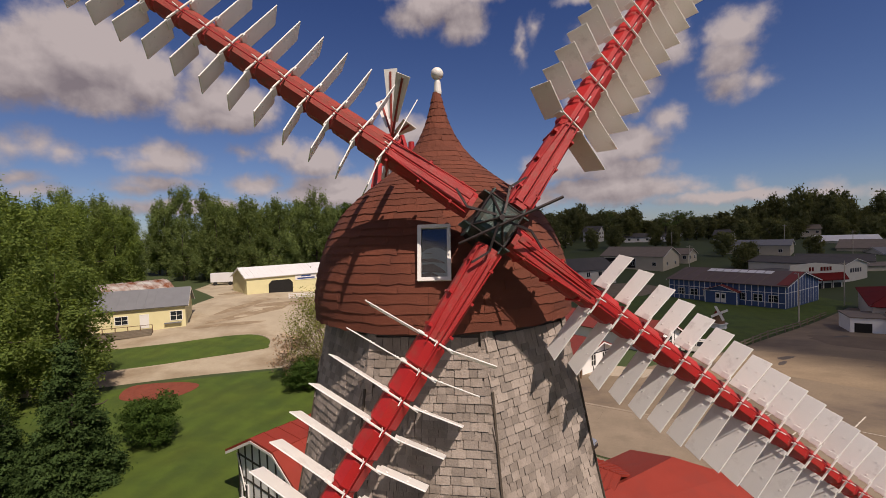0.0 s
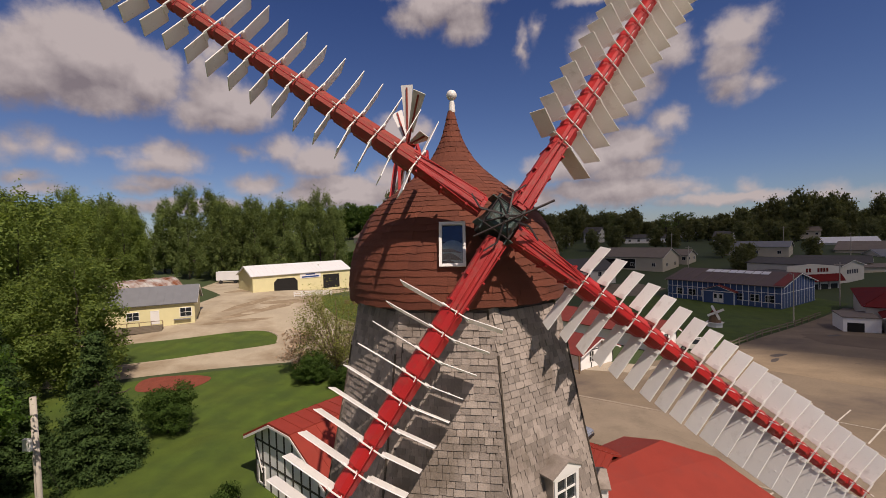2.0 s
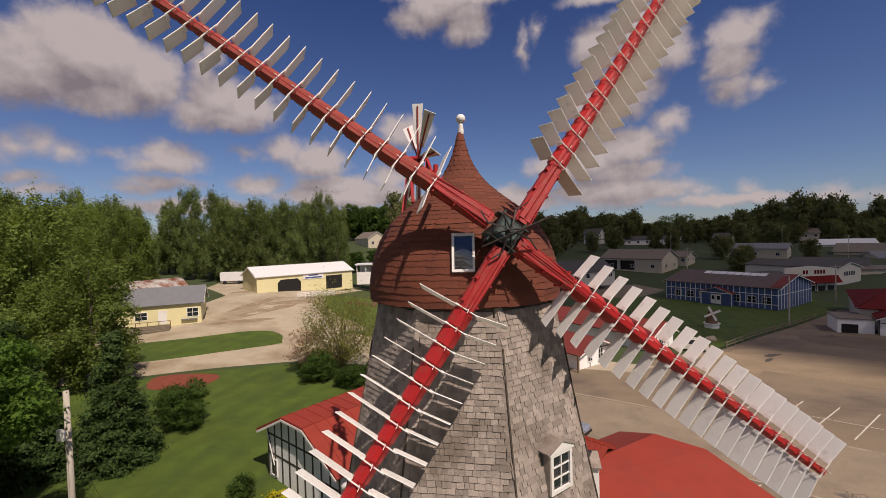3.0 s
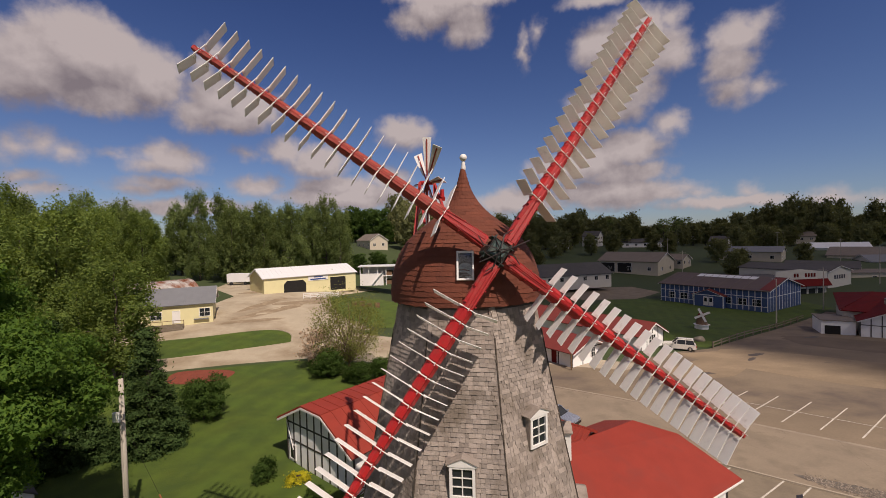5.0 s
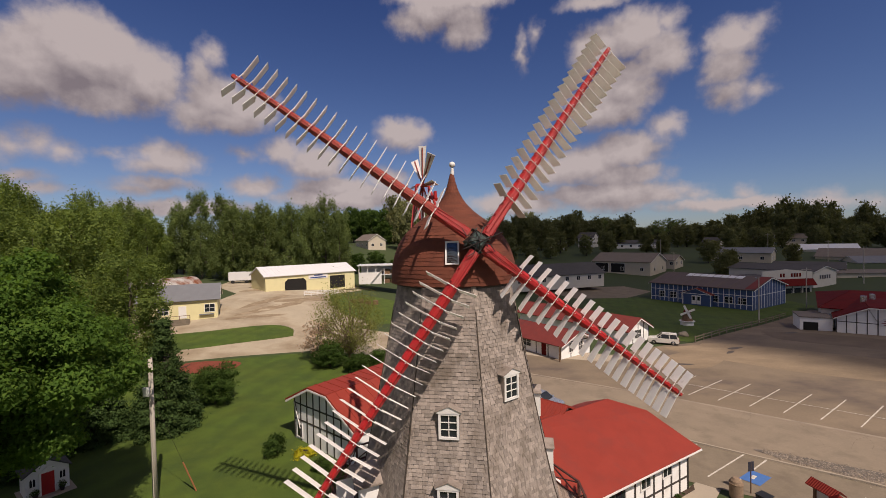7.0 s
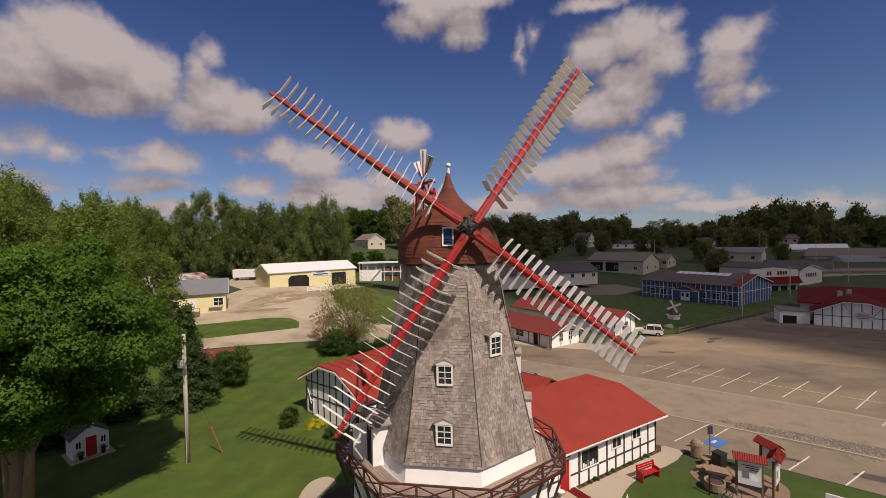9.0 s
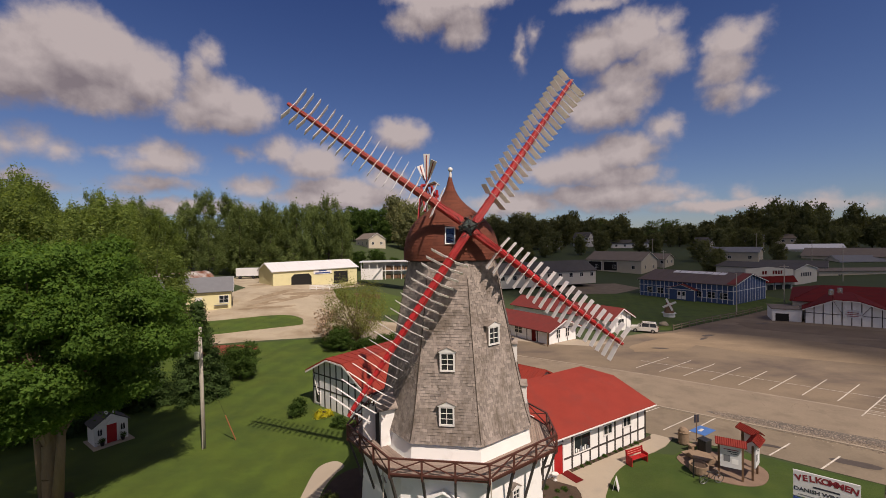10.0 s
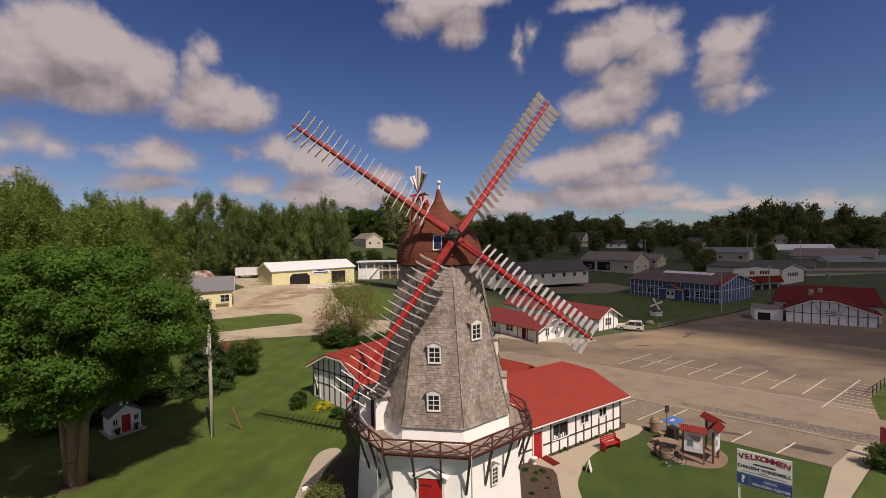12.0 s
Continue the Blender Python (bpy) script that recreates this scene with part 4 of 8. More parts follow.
def stock_mesh():
    """The sail's beam: stout and squared at the hub, rounded and tapering outwards."""
    bm = bmesh.new()
    rows = []
    stations = [(0.42, 0.205, 0.205), (0.8, 0.21, 0.21), (2.0, 0.195, 0.195), (2.06, 0.18, 0.18), (6.0, 0.15, 0.15), (9.5, 0.115, 0.115), (REACH, 0.09, 0.09), (REACH + 0.12, 0.085, 0.085)]
    for x, ry, rz in stations:
        ch = 0.45 if x < 2.03 else 0.6
        pts = [(1, ch), (ch, 1), (-ch, 1), (-1, ch), (-1, -ch), (-ch, -1), (ch, -1), (1, -ch)]
        rows.append([bm.verts.new((x, a * ry, b * rz)) for a, b in pts])
    for lo, hi in zip(rows, rows[1:]):
        for i in range(8):
            bm.faces.new((lo[i], lo[(i + 1) % 8], hi[(i + 1) % 8], hi[i]))
    bm.faces.new(rows[0])
    bm.faces.new(rows[-1])
    return bm


def board_mesh(span, chord):
    """One board of a shutter: y from its root to its tip, z forward, its front edge at z = 0."""
    bm = bmesh.new()
    box(bm, -0.009, 0.009, 0.0, span, -chord, 0.0, bevel=0.004)
    for u in (0.2, 0.62):
        for zz in (-0.12, -chord + 0.1):
            tube(bm, (-0.017, span * u, zz), (0.017, span * u, zz), 0.013, sides=6)
    return bm


STOCK = mesh_of("sail", stock_mesh(), RED_WORN)
CHORD, SLATS, ROOT = 0.42, 20, 0.2
SPAN_L, SPAN_R = 0.70, 1.02
LEFT = mesh_of("slat", board_mesh(SPAN_L, CHORD), SLAT_WHITE)
RIGHT = mesh_of("slat", board_mesh(SPAN_R, CHORD), SLAT_WHITE)
rim = bmesh.new()
box(rim, -0.013, 0.013, -0.26, 0.26, 0.25, 0.282, bevel=0.005)
for sg in (-1, 1):
    box(rim, -0.022, 0.022, sg * 0.20, sg * 0.30, 0.08, 0.255, bevel=0.005)
RIM = mesh_of("batten", rim, WHITE)
strap = bmesh.new()
tube(strap, (-0.02, 0.0, 0.2), (-0.02, 0.0, 0.33), 0.009, sides=5)
tube(strap, (-0.02, 0.0, 0.33), (0.06, 0.0, 0.36), 0.009, sides=5)
STRAP = mesh_of("lever", strap, WHITE)
band = bmesh.new()
for x in (0.0,):
    box(band, x - 0.025, x + 0.025, -0.212, 0.212, -0.212, 0.212, bevel=0.01)
    for a in (-0.12, 0.12):
        tube(band, (x, a, -0.22), (x, a, 0.222), 0.015, sides=6)
BAND = mesh_of("iron_band", band, RED)
plank = bmesh.new()
for y0, y1, zt in ((-0.15, -0.02, 0.222), (0.0, 0.14, 0.228)):
    box(plank, 0.5, 2.12, y0, y1, 0.18, zt, bevel=0.012)
PLANK = mesh_of("cheek_plank", plank, RED_WORN)
rodm = bmesh.new()
tube(rodm, (0.6, 0.04, 0.31), (11.6, 0.0, 0.32), 0.011, sides=6)
tube(rodm, (0.5, -0.19, 0.2), (2.2, -0.12, 0.26), 0.011, sides=6)
tube(rodm, (0.45, 0.19, 0.18), (2.2, 0.1, 0.27), 0.011, sides=6)
ROD = mesh_of("shutter_rod", rodm, RED)
TONES = random.Random(11)


def block_mesh(r0, r1, length):
    """A red rounded filler between two shutters."""
    bm = bmesh.new()
    rows = []
    for x, k in ((0.0, 0.88), (0.035, 1.0), (length - 0.035, 0.99), (length, 0.87)):
        r = (r0 + (r1 - r0) * x / length) * k
        rows.append([bm.verts.new((x, r * 1.0 * math.cos(a), r * 1.05 * math.sin(a))) for a in [2 * math.pi * (i + 0.5) / 8 for i in range(8)]])
    for lo, hi in zip(rows, rows[1:]):
        for i in range(8):
            bm.faces.new((lo[i], lo[(i + 1) % 8], hi[(i + 1) % 8], hi[i]))
    bm.faces.new(rows[0])
    bm.faces.new(rows[-1])
    return bm


BLOCKS = [mesh_of("filler_block", block_mesh(0.240 - 0.0062 * i, 0.235 - 0.0062 * i, 0.445), RED) for i in range(SLATS - 1)]
OLD_BLOCKS = [mesh_of("filler_block", block_mesh(0.240 - 0.0062 * i, 0.235 - 0.0062 * i, 0.47), RED_FADED) for i in range(SLATS - 1)]


def slat_pose(root, tip, chord, span):
    """Lays a board from its root to its tip, its back edge set off by the chord."""
    y, z = (tip - root) / span, -chord / CHORD
    m = Matrix((y.cross(z).normalized(), y, z)).transposed().to_4x4()
    m.translation = root
    return m


# for each sail: its beam's frame, the first shutter, the spacing, the beam's end; tips of the boards on both sides at mid sail and how they change
# towards the end (along, across, forward); the way of the chord
SAILS = (
    (ARM_UL, (0.0019, 0.0948, -0.0934, -0.22), 2.01, 0.4883, 11.55, (-0.057, 0.802, 0.41), (0.076, 0.071, 0.045), (0.162, -1.201, -0.066), (-0.060, -0.080, 0.42), (0.06, 0.155, -0.385)),
    (ARM_UR, (-0.0158, 0.1231, -0.2055, -0.10), 2.305, 0.5035, 12.05, (0.058, 0.871, 0.442), (-0.070, 0.124, -0.070), (0.038, -1.137, -0.005), (0.035, -0.101, 0.23), (0.0, 0.18, -0.41)),
    (-ARM_UL, (0.0024, 0.0799, -0.0112, -0.17), 2.147, 0.4691, 11.25, (0.01, 0.876, 0.405), (-0.063, 0.006, 0.093), (0.115, -1.202, 0.025), (0.030, -0.039, 0.225), (-0.015, 0.14, -0.38)),
    (-ARM_UR, (0.0228, 0.0262, 0.1525, 0.013), 1.987, 0.4627, 11.0, (-0.121, 0.903, 0.488), (0.063, 0.051, -0.044), (0.040, -1.235, -0.043), (-0.018, -0.077, 0.095), (0.04, 0.143, -0.40)),
)
for arm, lie, first, gap, end, tip_l, grow_l, tip_r, grow_r, chord in SAILS:
    sail = part("sail", STOCK, RED_WORN, mill, "red-painted sail beam with white shutter slats", m=sail_pose(arm, *lie) @ Matrix.Diagonal((end / REACH, 1, 1, 1)))
    flat_m = Matrix.Diagonal((REACH / end, 1, 1, 1))
    for x in (0.75, 1.35, 1.95):
        part("iron_band", BAND, RED, sail, m=Matrix.Translation((x, 0, 0)))
    part("cheek_plank", PLANK, RED_WORN, sail)
    part("shutter_rod", ROD, RED, sail)
    for i in range(SLATS):
        x, k = first + gap * i, 2 * i / (SLATS - 1) - 1
        for me, side, tip, grow, span in ((LEFT, 1, tip_l, grow_l, SPAN_L), (RIGHT, -1, tip_r, grow_r, SPAN_R)):
            root = Vector((x, side * ROOT, 0.24 + side * 0.045))
            end_at = Vector((x, 0, 0)) + Vector(tip) + Vector(grow) * k + Vector((TONES.uniform(-0.012, 0.012), 0, TONES.uniform(-0.012, 0.012)))
            part("slat", me, SLAT_WHITE, sail, m=flat_m @ slat_pose(root, end_at, Vector(chord), span))
        part("batten", RIM, WHITE, sail, m=flat_m @ Matrix.Translation((x, 0, 0.25)) @ Matrix.Rotation(0.21, 4, "X") @ Matrix.Translation((0, 0, -0.27)))
        part("lever", STRAP, WHITE, sail, m=flat_m @ Matrix.Translation((x, 0, 0)))
        if i < SLATS - 1:
            part("filler_block", (OLD_BLOCKS if arm is ARM_UL else BLOCKS)[i], RED, sail, m=flat_m @ Matrix.Translation((x + 0.03, 0, 0.0)) @ Matrix.Diagonal(((gap - 0.05) / 0.445, 1, 1, 1)))

# the cross and the windshaft
axis = Matrix((ARM_UL.cross(FRONT), ARM_UL, FRONT)).transposed().to_4x4()
axis.translation = HUB
bm = bmesh.new()
box(bm, -0.30, 0.30, -0.30, 0.30, -0.42, 0.26, bevel=0.08)
hub = part("hub", bm, GREEN_IRON, mill, "grey-green cast iron sail cross", m=axis)
for sg in (-1, 1):
    part("cross_plate", new_box(sg * 0.27, sg * 0.30, -0.42, 0.42, -0.2, 0.2, bevel=0.008), GREEN_IRON, hub, "iron plate")
    part("cross_plate", new_box(-0.42, 0.42, sg * 0.27, sg * 0.30, -0.195, 0.195, bevel=0.008), GREEN_IRON, hub, "iron plate")
for i in range(4):
    a = math.pi / 4 + math.pi / 2 * i
    b = a + math.pi / 2
    bm = bmesh.new()
    tube(bm, (0.38 * math.cos(a), 0.38 * math.sin(a), 0.22), (0.05 * math.cos(a), 0.05 * math.sin(a), 0.42), 0.018, sides=6)
    tube(bm, (0.42 * math.cos(a), 0.42 * math.sin(a), 0.24), (0.42 * math.cos(b), 0.42 * math.sin(b), 0.24), 0.016, sides=6)
    part("spider_arm", bm, DARK_IRON, hub)
    d, c = Vector((math.cos(b - math.pi / 4), math.sin(b - math.pi / 4), 0)), Vector((-math.sin(b - math.pi / 4), math.cos(b - math.pi / 4), 0))
    bm = bmesh.new()
    beam(bm, d * 0.08 + Vector((0, 0, 0.42)), d * 0.5 + c * 0.13 + Vector((0, 0, 0.33)), 0.035, 0.025)
    beam(bm, d * 0.5 + c * 0.13 + Vector((0, 0, 0.33)), d * 0.78 + Vector((0, 0, 0.33)), 0.03, 0.025)
    part("crank", bm, DARK_IRON, hub)
part("spindle", new_tube((0, 0, 0.2), (0, 0, 0.46), 0.045, sides=10), DARK_IRON, hub)
part("striking_rod", new_tube(axis.inverted() @ (HUB + Vector((-0.55, -0.40, -0.30))), axis.inverted() @ (HUB + Vector((0.98, -0.42, 0.33))), 0.022, sides=8), DARK_IRON, hub, "dark iron rod across the hub")
part("windshaft", new_tube(HUB + FRONT * -0.2, HUB + FRONT * -3.4, 0.3, 0.32, 14), DARK_IRON, mill, "dark windshaft going into the cap")
# weather beam under the shaft
bm = bmesh.new()
back = HUB - FRONT * 0.85
side = Vector((math.cos(radians(11.4)), math.sin(radians(11.4)), 0))
for sg in (-1, 1):
    beam(bm, back + side * 0.5 * sg + Vector((0, 0, -0.1)) - FRONT * 0.0, back + side * 0.42 * sg + Vector((0, 0.6, -0.9)), 0.09)
part("shaft_bracket", bm, DARK_IRON, mill)

# the fantail behind the cap
TAIL = Vector((-1.72, 4.4, 20.58))
fan = part("fantail", new_tube(TAIL - Vector((0.35, -0.05, 0.0)), TAIL + Vector((0.35, -0.05, 0.0)), 0.11, sides=10), RED, mill, "small fantail with white and red vanes on a red frame")
for i in range(8):
    a = 0.06 + math.pi / 4 * i
    d = Vector((math.sin(a) * 0.36, -math.sin(a) * 0.93, math.cos(a)))
    n = Vector((0.93, 0.36, 0.0))
    c = d.cross(n).normalized()
    wing = (c * 0.55 - n * 0.83).normalized()
    nn = d.cross(wing)
    m = Matrix((wing, nn, d)).transposed().to_4x4()
    m.translation = TAIL
    bm = bmesh.new()
    v = [(-0.10, 0.6), (0.10, 0.6), (0.23, 2.2), (-0.23, 2.2)]
    prism(v, -0.012, 0.012, bm, axis="y")
    vane = part("fan_vane", bm, WHITE, fan, m=m)
    for y0 in (-0.05, 0.013):
        part("fan_spar", new_box(-0.03, 0.03, y0, y0 + 0.037, 0.1, 2.1), RED_FADED, vane, "red spar")
bm = bmesh.new()
for sg in (-1, 1):
    o = Vector((0.35 * sg, 0, 0))
    beam(bm, TAIL + o, Vector((-1.75 + 0.5 * sg, 2.3, 17.6)), 0.13)
    beam(bm, TAIL + o, Vector((-1.2 + 0.5 * sg, 1.2, 18.5)), 0.10)
beam(bm, TAIL + Vector((-0.45, 0, -0.9)), TAIL + Vector((0.45, 0, -0.9)), 0.1)
part("fan_frame", bm, RED_WORN, fan, "red timber frame")
bm = bmesh.new()
beam(bm, TAIL + Vector((0.45, -0.9, -0.75)), TAIL + Vector((0.8, -1.5, -0.95)), 0.18)
tube(bm, TAIL + Vector((0.75, -1.35, -0.85)), TAIL + Vector((0.75, -1.35, -0.5)), 0.11, 0.09, sides=10)
part("gear_box", bm, RED, fan, "red gear housing")

# ---- gallery round the mill ----
DECK_Z, RAIL_Z, DECK_R = 5.42, 6.22, 6.32


def deck8(r, z, k):
    """Corner k of the deck's edge; the corner by the visitor building is drawn in."""
    if k % 8 == 2:
        return Vector((5.58 + r - DECK_R, -0.42, z))
    return ring8(r * (0.9 if k % 8 == 3 else 1.0), z, k)


rim = bmesh.new()
rings = [[rim.verts.new(deck8(r, z, k)) for k in range(8)] for r, z in ((DECK_R - 0.04, DECK_Z - 0.13), (DECK_R - 0.04, DECK_Z - 0.03), (DECK_R - 0.10, DECK_Z - 0.03), (DECK_R - 0.10, DECK_Z - 0.13))]
for i in range(4):
    for k in range(8):
        rim.faces.new((rings[i][k], rings[i][(k + 1) % 8], rings[(i + 1) % 4][(k + 1) % 8], rings[(i + 1) % 4][k]))
gallery = part("gallery", rim, BROWN_RED, mill, "red-brown timber gallery with crossed railings", m=Matrix.Translation((-0.13, 0, 0)))
for k in range(8):
    a, b = deck8(DECK_R, 0, k), deck8(DECK_R, 0, k + 1)
    ai, bi = ring8(4.82, 0, k), ring8(4.82, 0, k + 1)
    for i in range(9):      # deck boards, laid along each side
        t0, t1 = i / 9 + 0.006, (i + 1) / 9 - 0.006
        bm = bmesh.new()
        lo = [bm.verts.new(p + Vector((0, 0, DECK_Z - 0.018))) for p in (ai.lerp(a, t0), ai.lerp(a, t1), bi.lerp(b, t1), bi.lerp(b, t0))]
        hi = [bm.verts.new(v.co + Vector((0, 0, 0.035))) for v in lo]
        bm.faces.new(lo)
        bm.faces.new(hi)
        for j in range(4):
            bm.faces.new((lo[j], lo[(j + 1) % 4], hi[(j + 1) % 4], hi[j]))
        part("deck_board", bm, DECK, gallery)
    up = Vector((0, 0, 1))
    part("handrail", new_beam(a + up * RAIL_Z, b + up * RAIL_Z, 0.09, 0.07), BROWN_RED, gallery)
    part("bottom_rail", new_beam(a + up * (DECK_Z + 0.03), b + up * (DECK_Z + 0.06), 0.06, 0.08), BROWN_RED, gallery)
    for i in range(3):
        p, q = a.lerp(b, i / 3), a.lerp(b, (i + 1) / 3)
        part("post", new_beam(p + up * (DECK_Z - 0.15), p + up * RAIL_Z, 0.1), BROWN_RED, gallery)
        part("cross_brace", new_beam(p + up * (DECK_Z + 0.1), q + up * (RAIL_Z - 0.05), 0.05, 0.05), BROWN_RED, gallery)
        part("cross_brace", new_beam(p + up * (RAIL_Z - 0.05), q + up * (DECK_Z + 0.1), 0.045, 0.045), BROWN_RED, gallery)
        foot = ring8(5.50, 3.0, k).lerp(ring8(5.50, 3.0, k + 1), i / 3)
        part("strut", new_beam(p * 0.99 + up * (DECK_Z - 0.1), foot, 0.11), TIMBER, gallery, "dark timber strut")
        part("joist", new_beam(ai.lerp(bi, i / 3) + up * (DECK_Z - 0.19), p + up * (DECK_Z - 0.19), 0.08, 0.12), BROWN_RED, gallery)
# the red door with its pale gabled head
door_m = face_pose(TURN8, 5.56 * AP, 0.0, -0.02)
door = part("door", new_box(-0.66, 0.66, -0.10, 0.4, 0.05, 3.80, bevel=0.01), RED, mill, "tall red boarded door", m=door_m)
for i in range(6):
    part("door_board", new_box(-0.64 + 0.2133 * i, -0.64 + 0.2133 * i + 0.205, -0.118, -0.1, 0.08, 3.77), RED, door)
for z in (0.8, 2.2, 3.4):
    part("hinge", new_box(-0.62, 0.1, -0.13, -0.119, z, z + 0.05), DARK_IRON, door)
bm = bmesh.new()
box(bm, -0.80, -0.66, -0.08, 0.4, 0.0, 3.85)
box(bm, 0.66, 0.80, -0.08, 0.4, 0.0, 3.85)
prism([(-0.92, 3.85), (0.92, 3.85), (0.92, 3.93), (0, 4.36), (-0.92, 3.93)], -0.16, 0.5, bm, axis="y")
head = part("door_frame", bm, WHITE, mill, "white door case with a pointed head", m=door_m)
bm = bmesh.new()
for sg in (-1, 1):
    prism([(sg * 1.02, 3.88), (sg * 1.02, 3.95), (0, 4.45), (0, 4.38)], -0.3, 0.55, bm, axis="y")
part("hood_roof", bm, WALL_GREY, head, "pale grey pointed hood")
sash(mill, face_pose(TURN8 + 45, 5.44 * AP + 0.02, 2.85, -0.15), 0.52, 1.05, (2, 4), hood=0.2, label="white eight-pane window in the white base")
sash(mill, face_pose(TURN8 - 45, 5.44 * AP + 0.02, 2.85, 0.2), 0.52, 1.05, (2, 4), hood=0.2, label="white eight-pane window in the white base")
# gallery door dormers on the flanks
for az in (TURN8 - 56,):
    dm = face_pose(az, 4.35, 5.40, 0.0)
    dorm = part("gallery_door", new_box(-0.62, 0.62, -0.55, 0.9, 0.0, 2.15), WALL_WHITE, mill, "white door dormer opening onto the gallery", m=dm)
    # no leaf here: a near-black panel paints the shade inside the opening
    part("door_leaf", new_box(-0.36, 0.36, -0.575, -0.552, 0.02, 1.95), DARK_INSIDE, dorm, "dark open doorway")
    part("leaf", new_box(-0.42, -0.37, -1.3, -0.57, 0.02, 1.95), WHITE, dorm, "white open door leaf")
    bm = bmesh.new()
    for sg in (-1, 1):
        prism([(sg * 0.85, 2.05), (sg * 0.85, 2.12), (0, 2.72), (0, 2.62)], -0.8, 1.1, bm, axis="y")
    part("dormer_roof", bm, SHINGLE, dorm, "shingled dormer roof")
    part("gable", prism([(-0.62, 2.15), (0.62, 2.15), (0, 2.62)], -0.55, 0.9, axis="y"), WALL_WHITE, dorm)

for az_, u in ((TURN8 - 45, 1.55), (TURN8, 2.35)):
    pm = face_pose(az_, DECK_R * AP + 0.02, 0.0, u)
    part("downpipe", new_tube((0, 0, 0.1), (0, 0, DECK_Z + 0.1), 0.035, sides=8), GREY_WOOD, mill, "thin grey downpipe", m=pm)
for u in (-1.6, 1.6):
    tm = face_pose(TURN8, 5.75 * AP + 0.12, 0.0, u) @ Matrix.Translation((0, 0, 0))
    trellis = thing("trellis", "white fan trellis beside the red door", "trellis", Matrix.Translation(MILL) @ tm, "door trellises")
    for k in range(5):
        part("lath", new_beam((0.03 * (k - 2), 0, 0.0), (0.17 * (k - 2), 0, 2.75 - 0.04 * abs(k - 2)), 0.025, 0.015, up=(0, 1, 0)), WHITE, trellis)
    for z, wd in ((1.3, 0.22), (2.0, 0.3), (2.6, 0.38)):
        part("crossbar", new_beam((-wd, -0.016, z), (wd, -0.016, z), 0.025, 0.015, up=(0, 1, 0)), WHITE, trellis)

# ---- buildings ----
def plan(x, y, degrees, z=None):
    """A pose on the ground, turned about the upright."""
    return pose(x, y, ground_z(x, y) if z is None else z, 0, 0, degrees)


def side_pose(face, u, z, width, depth):
    """A pose on a wall of a building: x along the wall to the right as seen from outside, front to -y."""
    if face == "front":
        return Matrix.Translation((u, 0, z))
    if face == "back":
        return Matrix.Translation((width - u, depth, z)) @ Matrix.Rotation(math.pi, 4, "Z")
    if face == "right":
        return Matrix.Translation((width, u, z)) @ Matrix.Rotation(math.pi / 2, 4, "Z")
    return Matrix.Translation((0, depth - u, z)) @ Matrix.Rotation(-math.pi / 2, 4, "Z")


def pane_window(parent, m, wd, ht, panes=(2, 1), frame_mat=None, glass=None):
    """A plain window in a wall of a building seen from far: frame, bars, panes."""
    frame_mat = frame_mat or WHITE
    bm = bmesh.new()
    f = 0.09
    for x0, x1, z0, z1 in ((-wd / 2 - f, -wd / 2, -f, ht + f), (wd / 2, wd / 2 + f, -f, ht + f), (-wd / 2, wd / 2, -f, 0), (-wd / 2, wd / 2, ht, ht + f)):
        box(bm, x0, x1, -0.07, 0.02, z0, z1)
    win = part("window", bm, frame_mat, parent, m=m)
    nx, nz = panes
    for i in range(1, nx):
        part("bar", new_box(-wd / 2 + wd * i / nx - 0.03, -wd / 2 + wd * i / nx + 0.03, -0.06, 0.0, 0, ht), frame_mat, win)
    for j in range(1, nz):
        part("bar", new_box(-wd / 2, wd / 2, -0.058, 0.0, ht * j / nz - 0.025, ht * j / nz + 0.025), frame_mat, win)
    part("pane", new_box(-wd / 2, wd / 2, -0.03, -0.01, 0, ht), glass or GLASS, win)
    return win


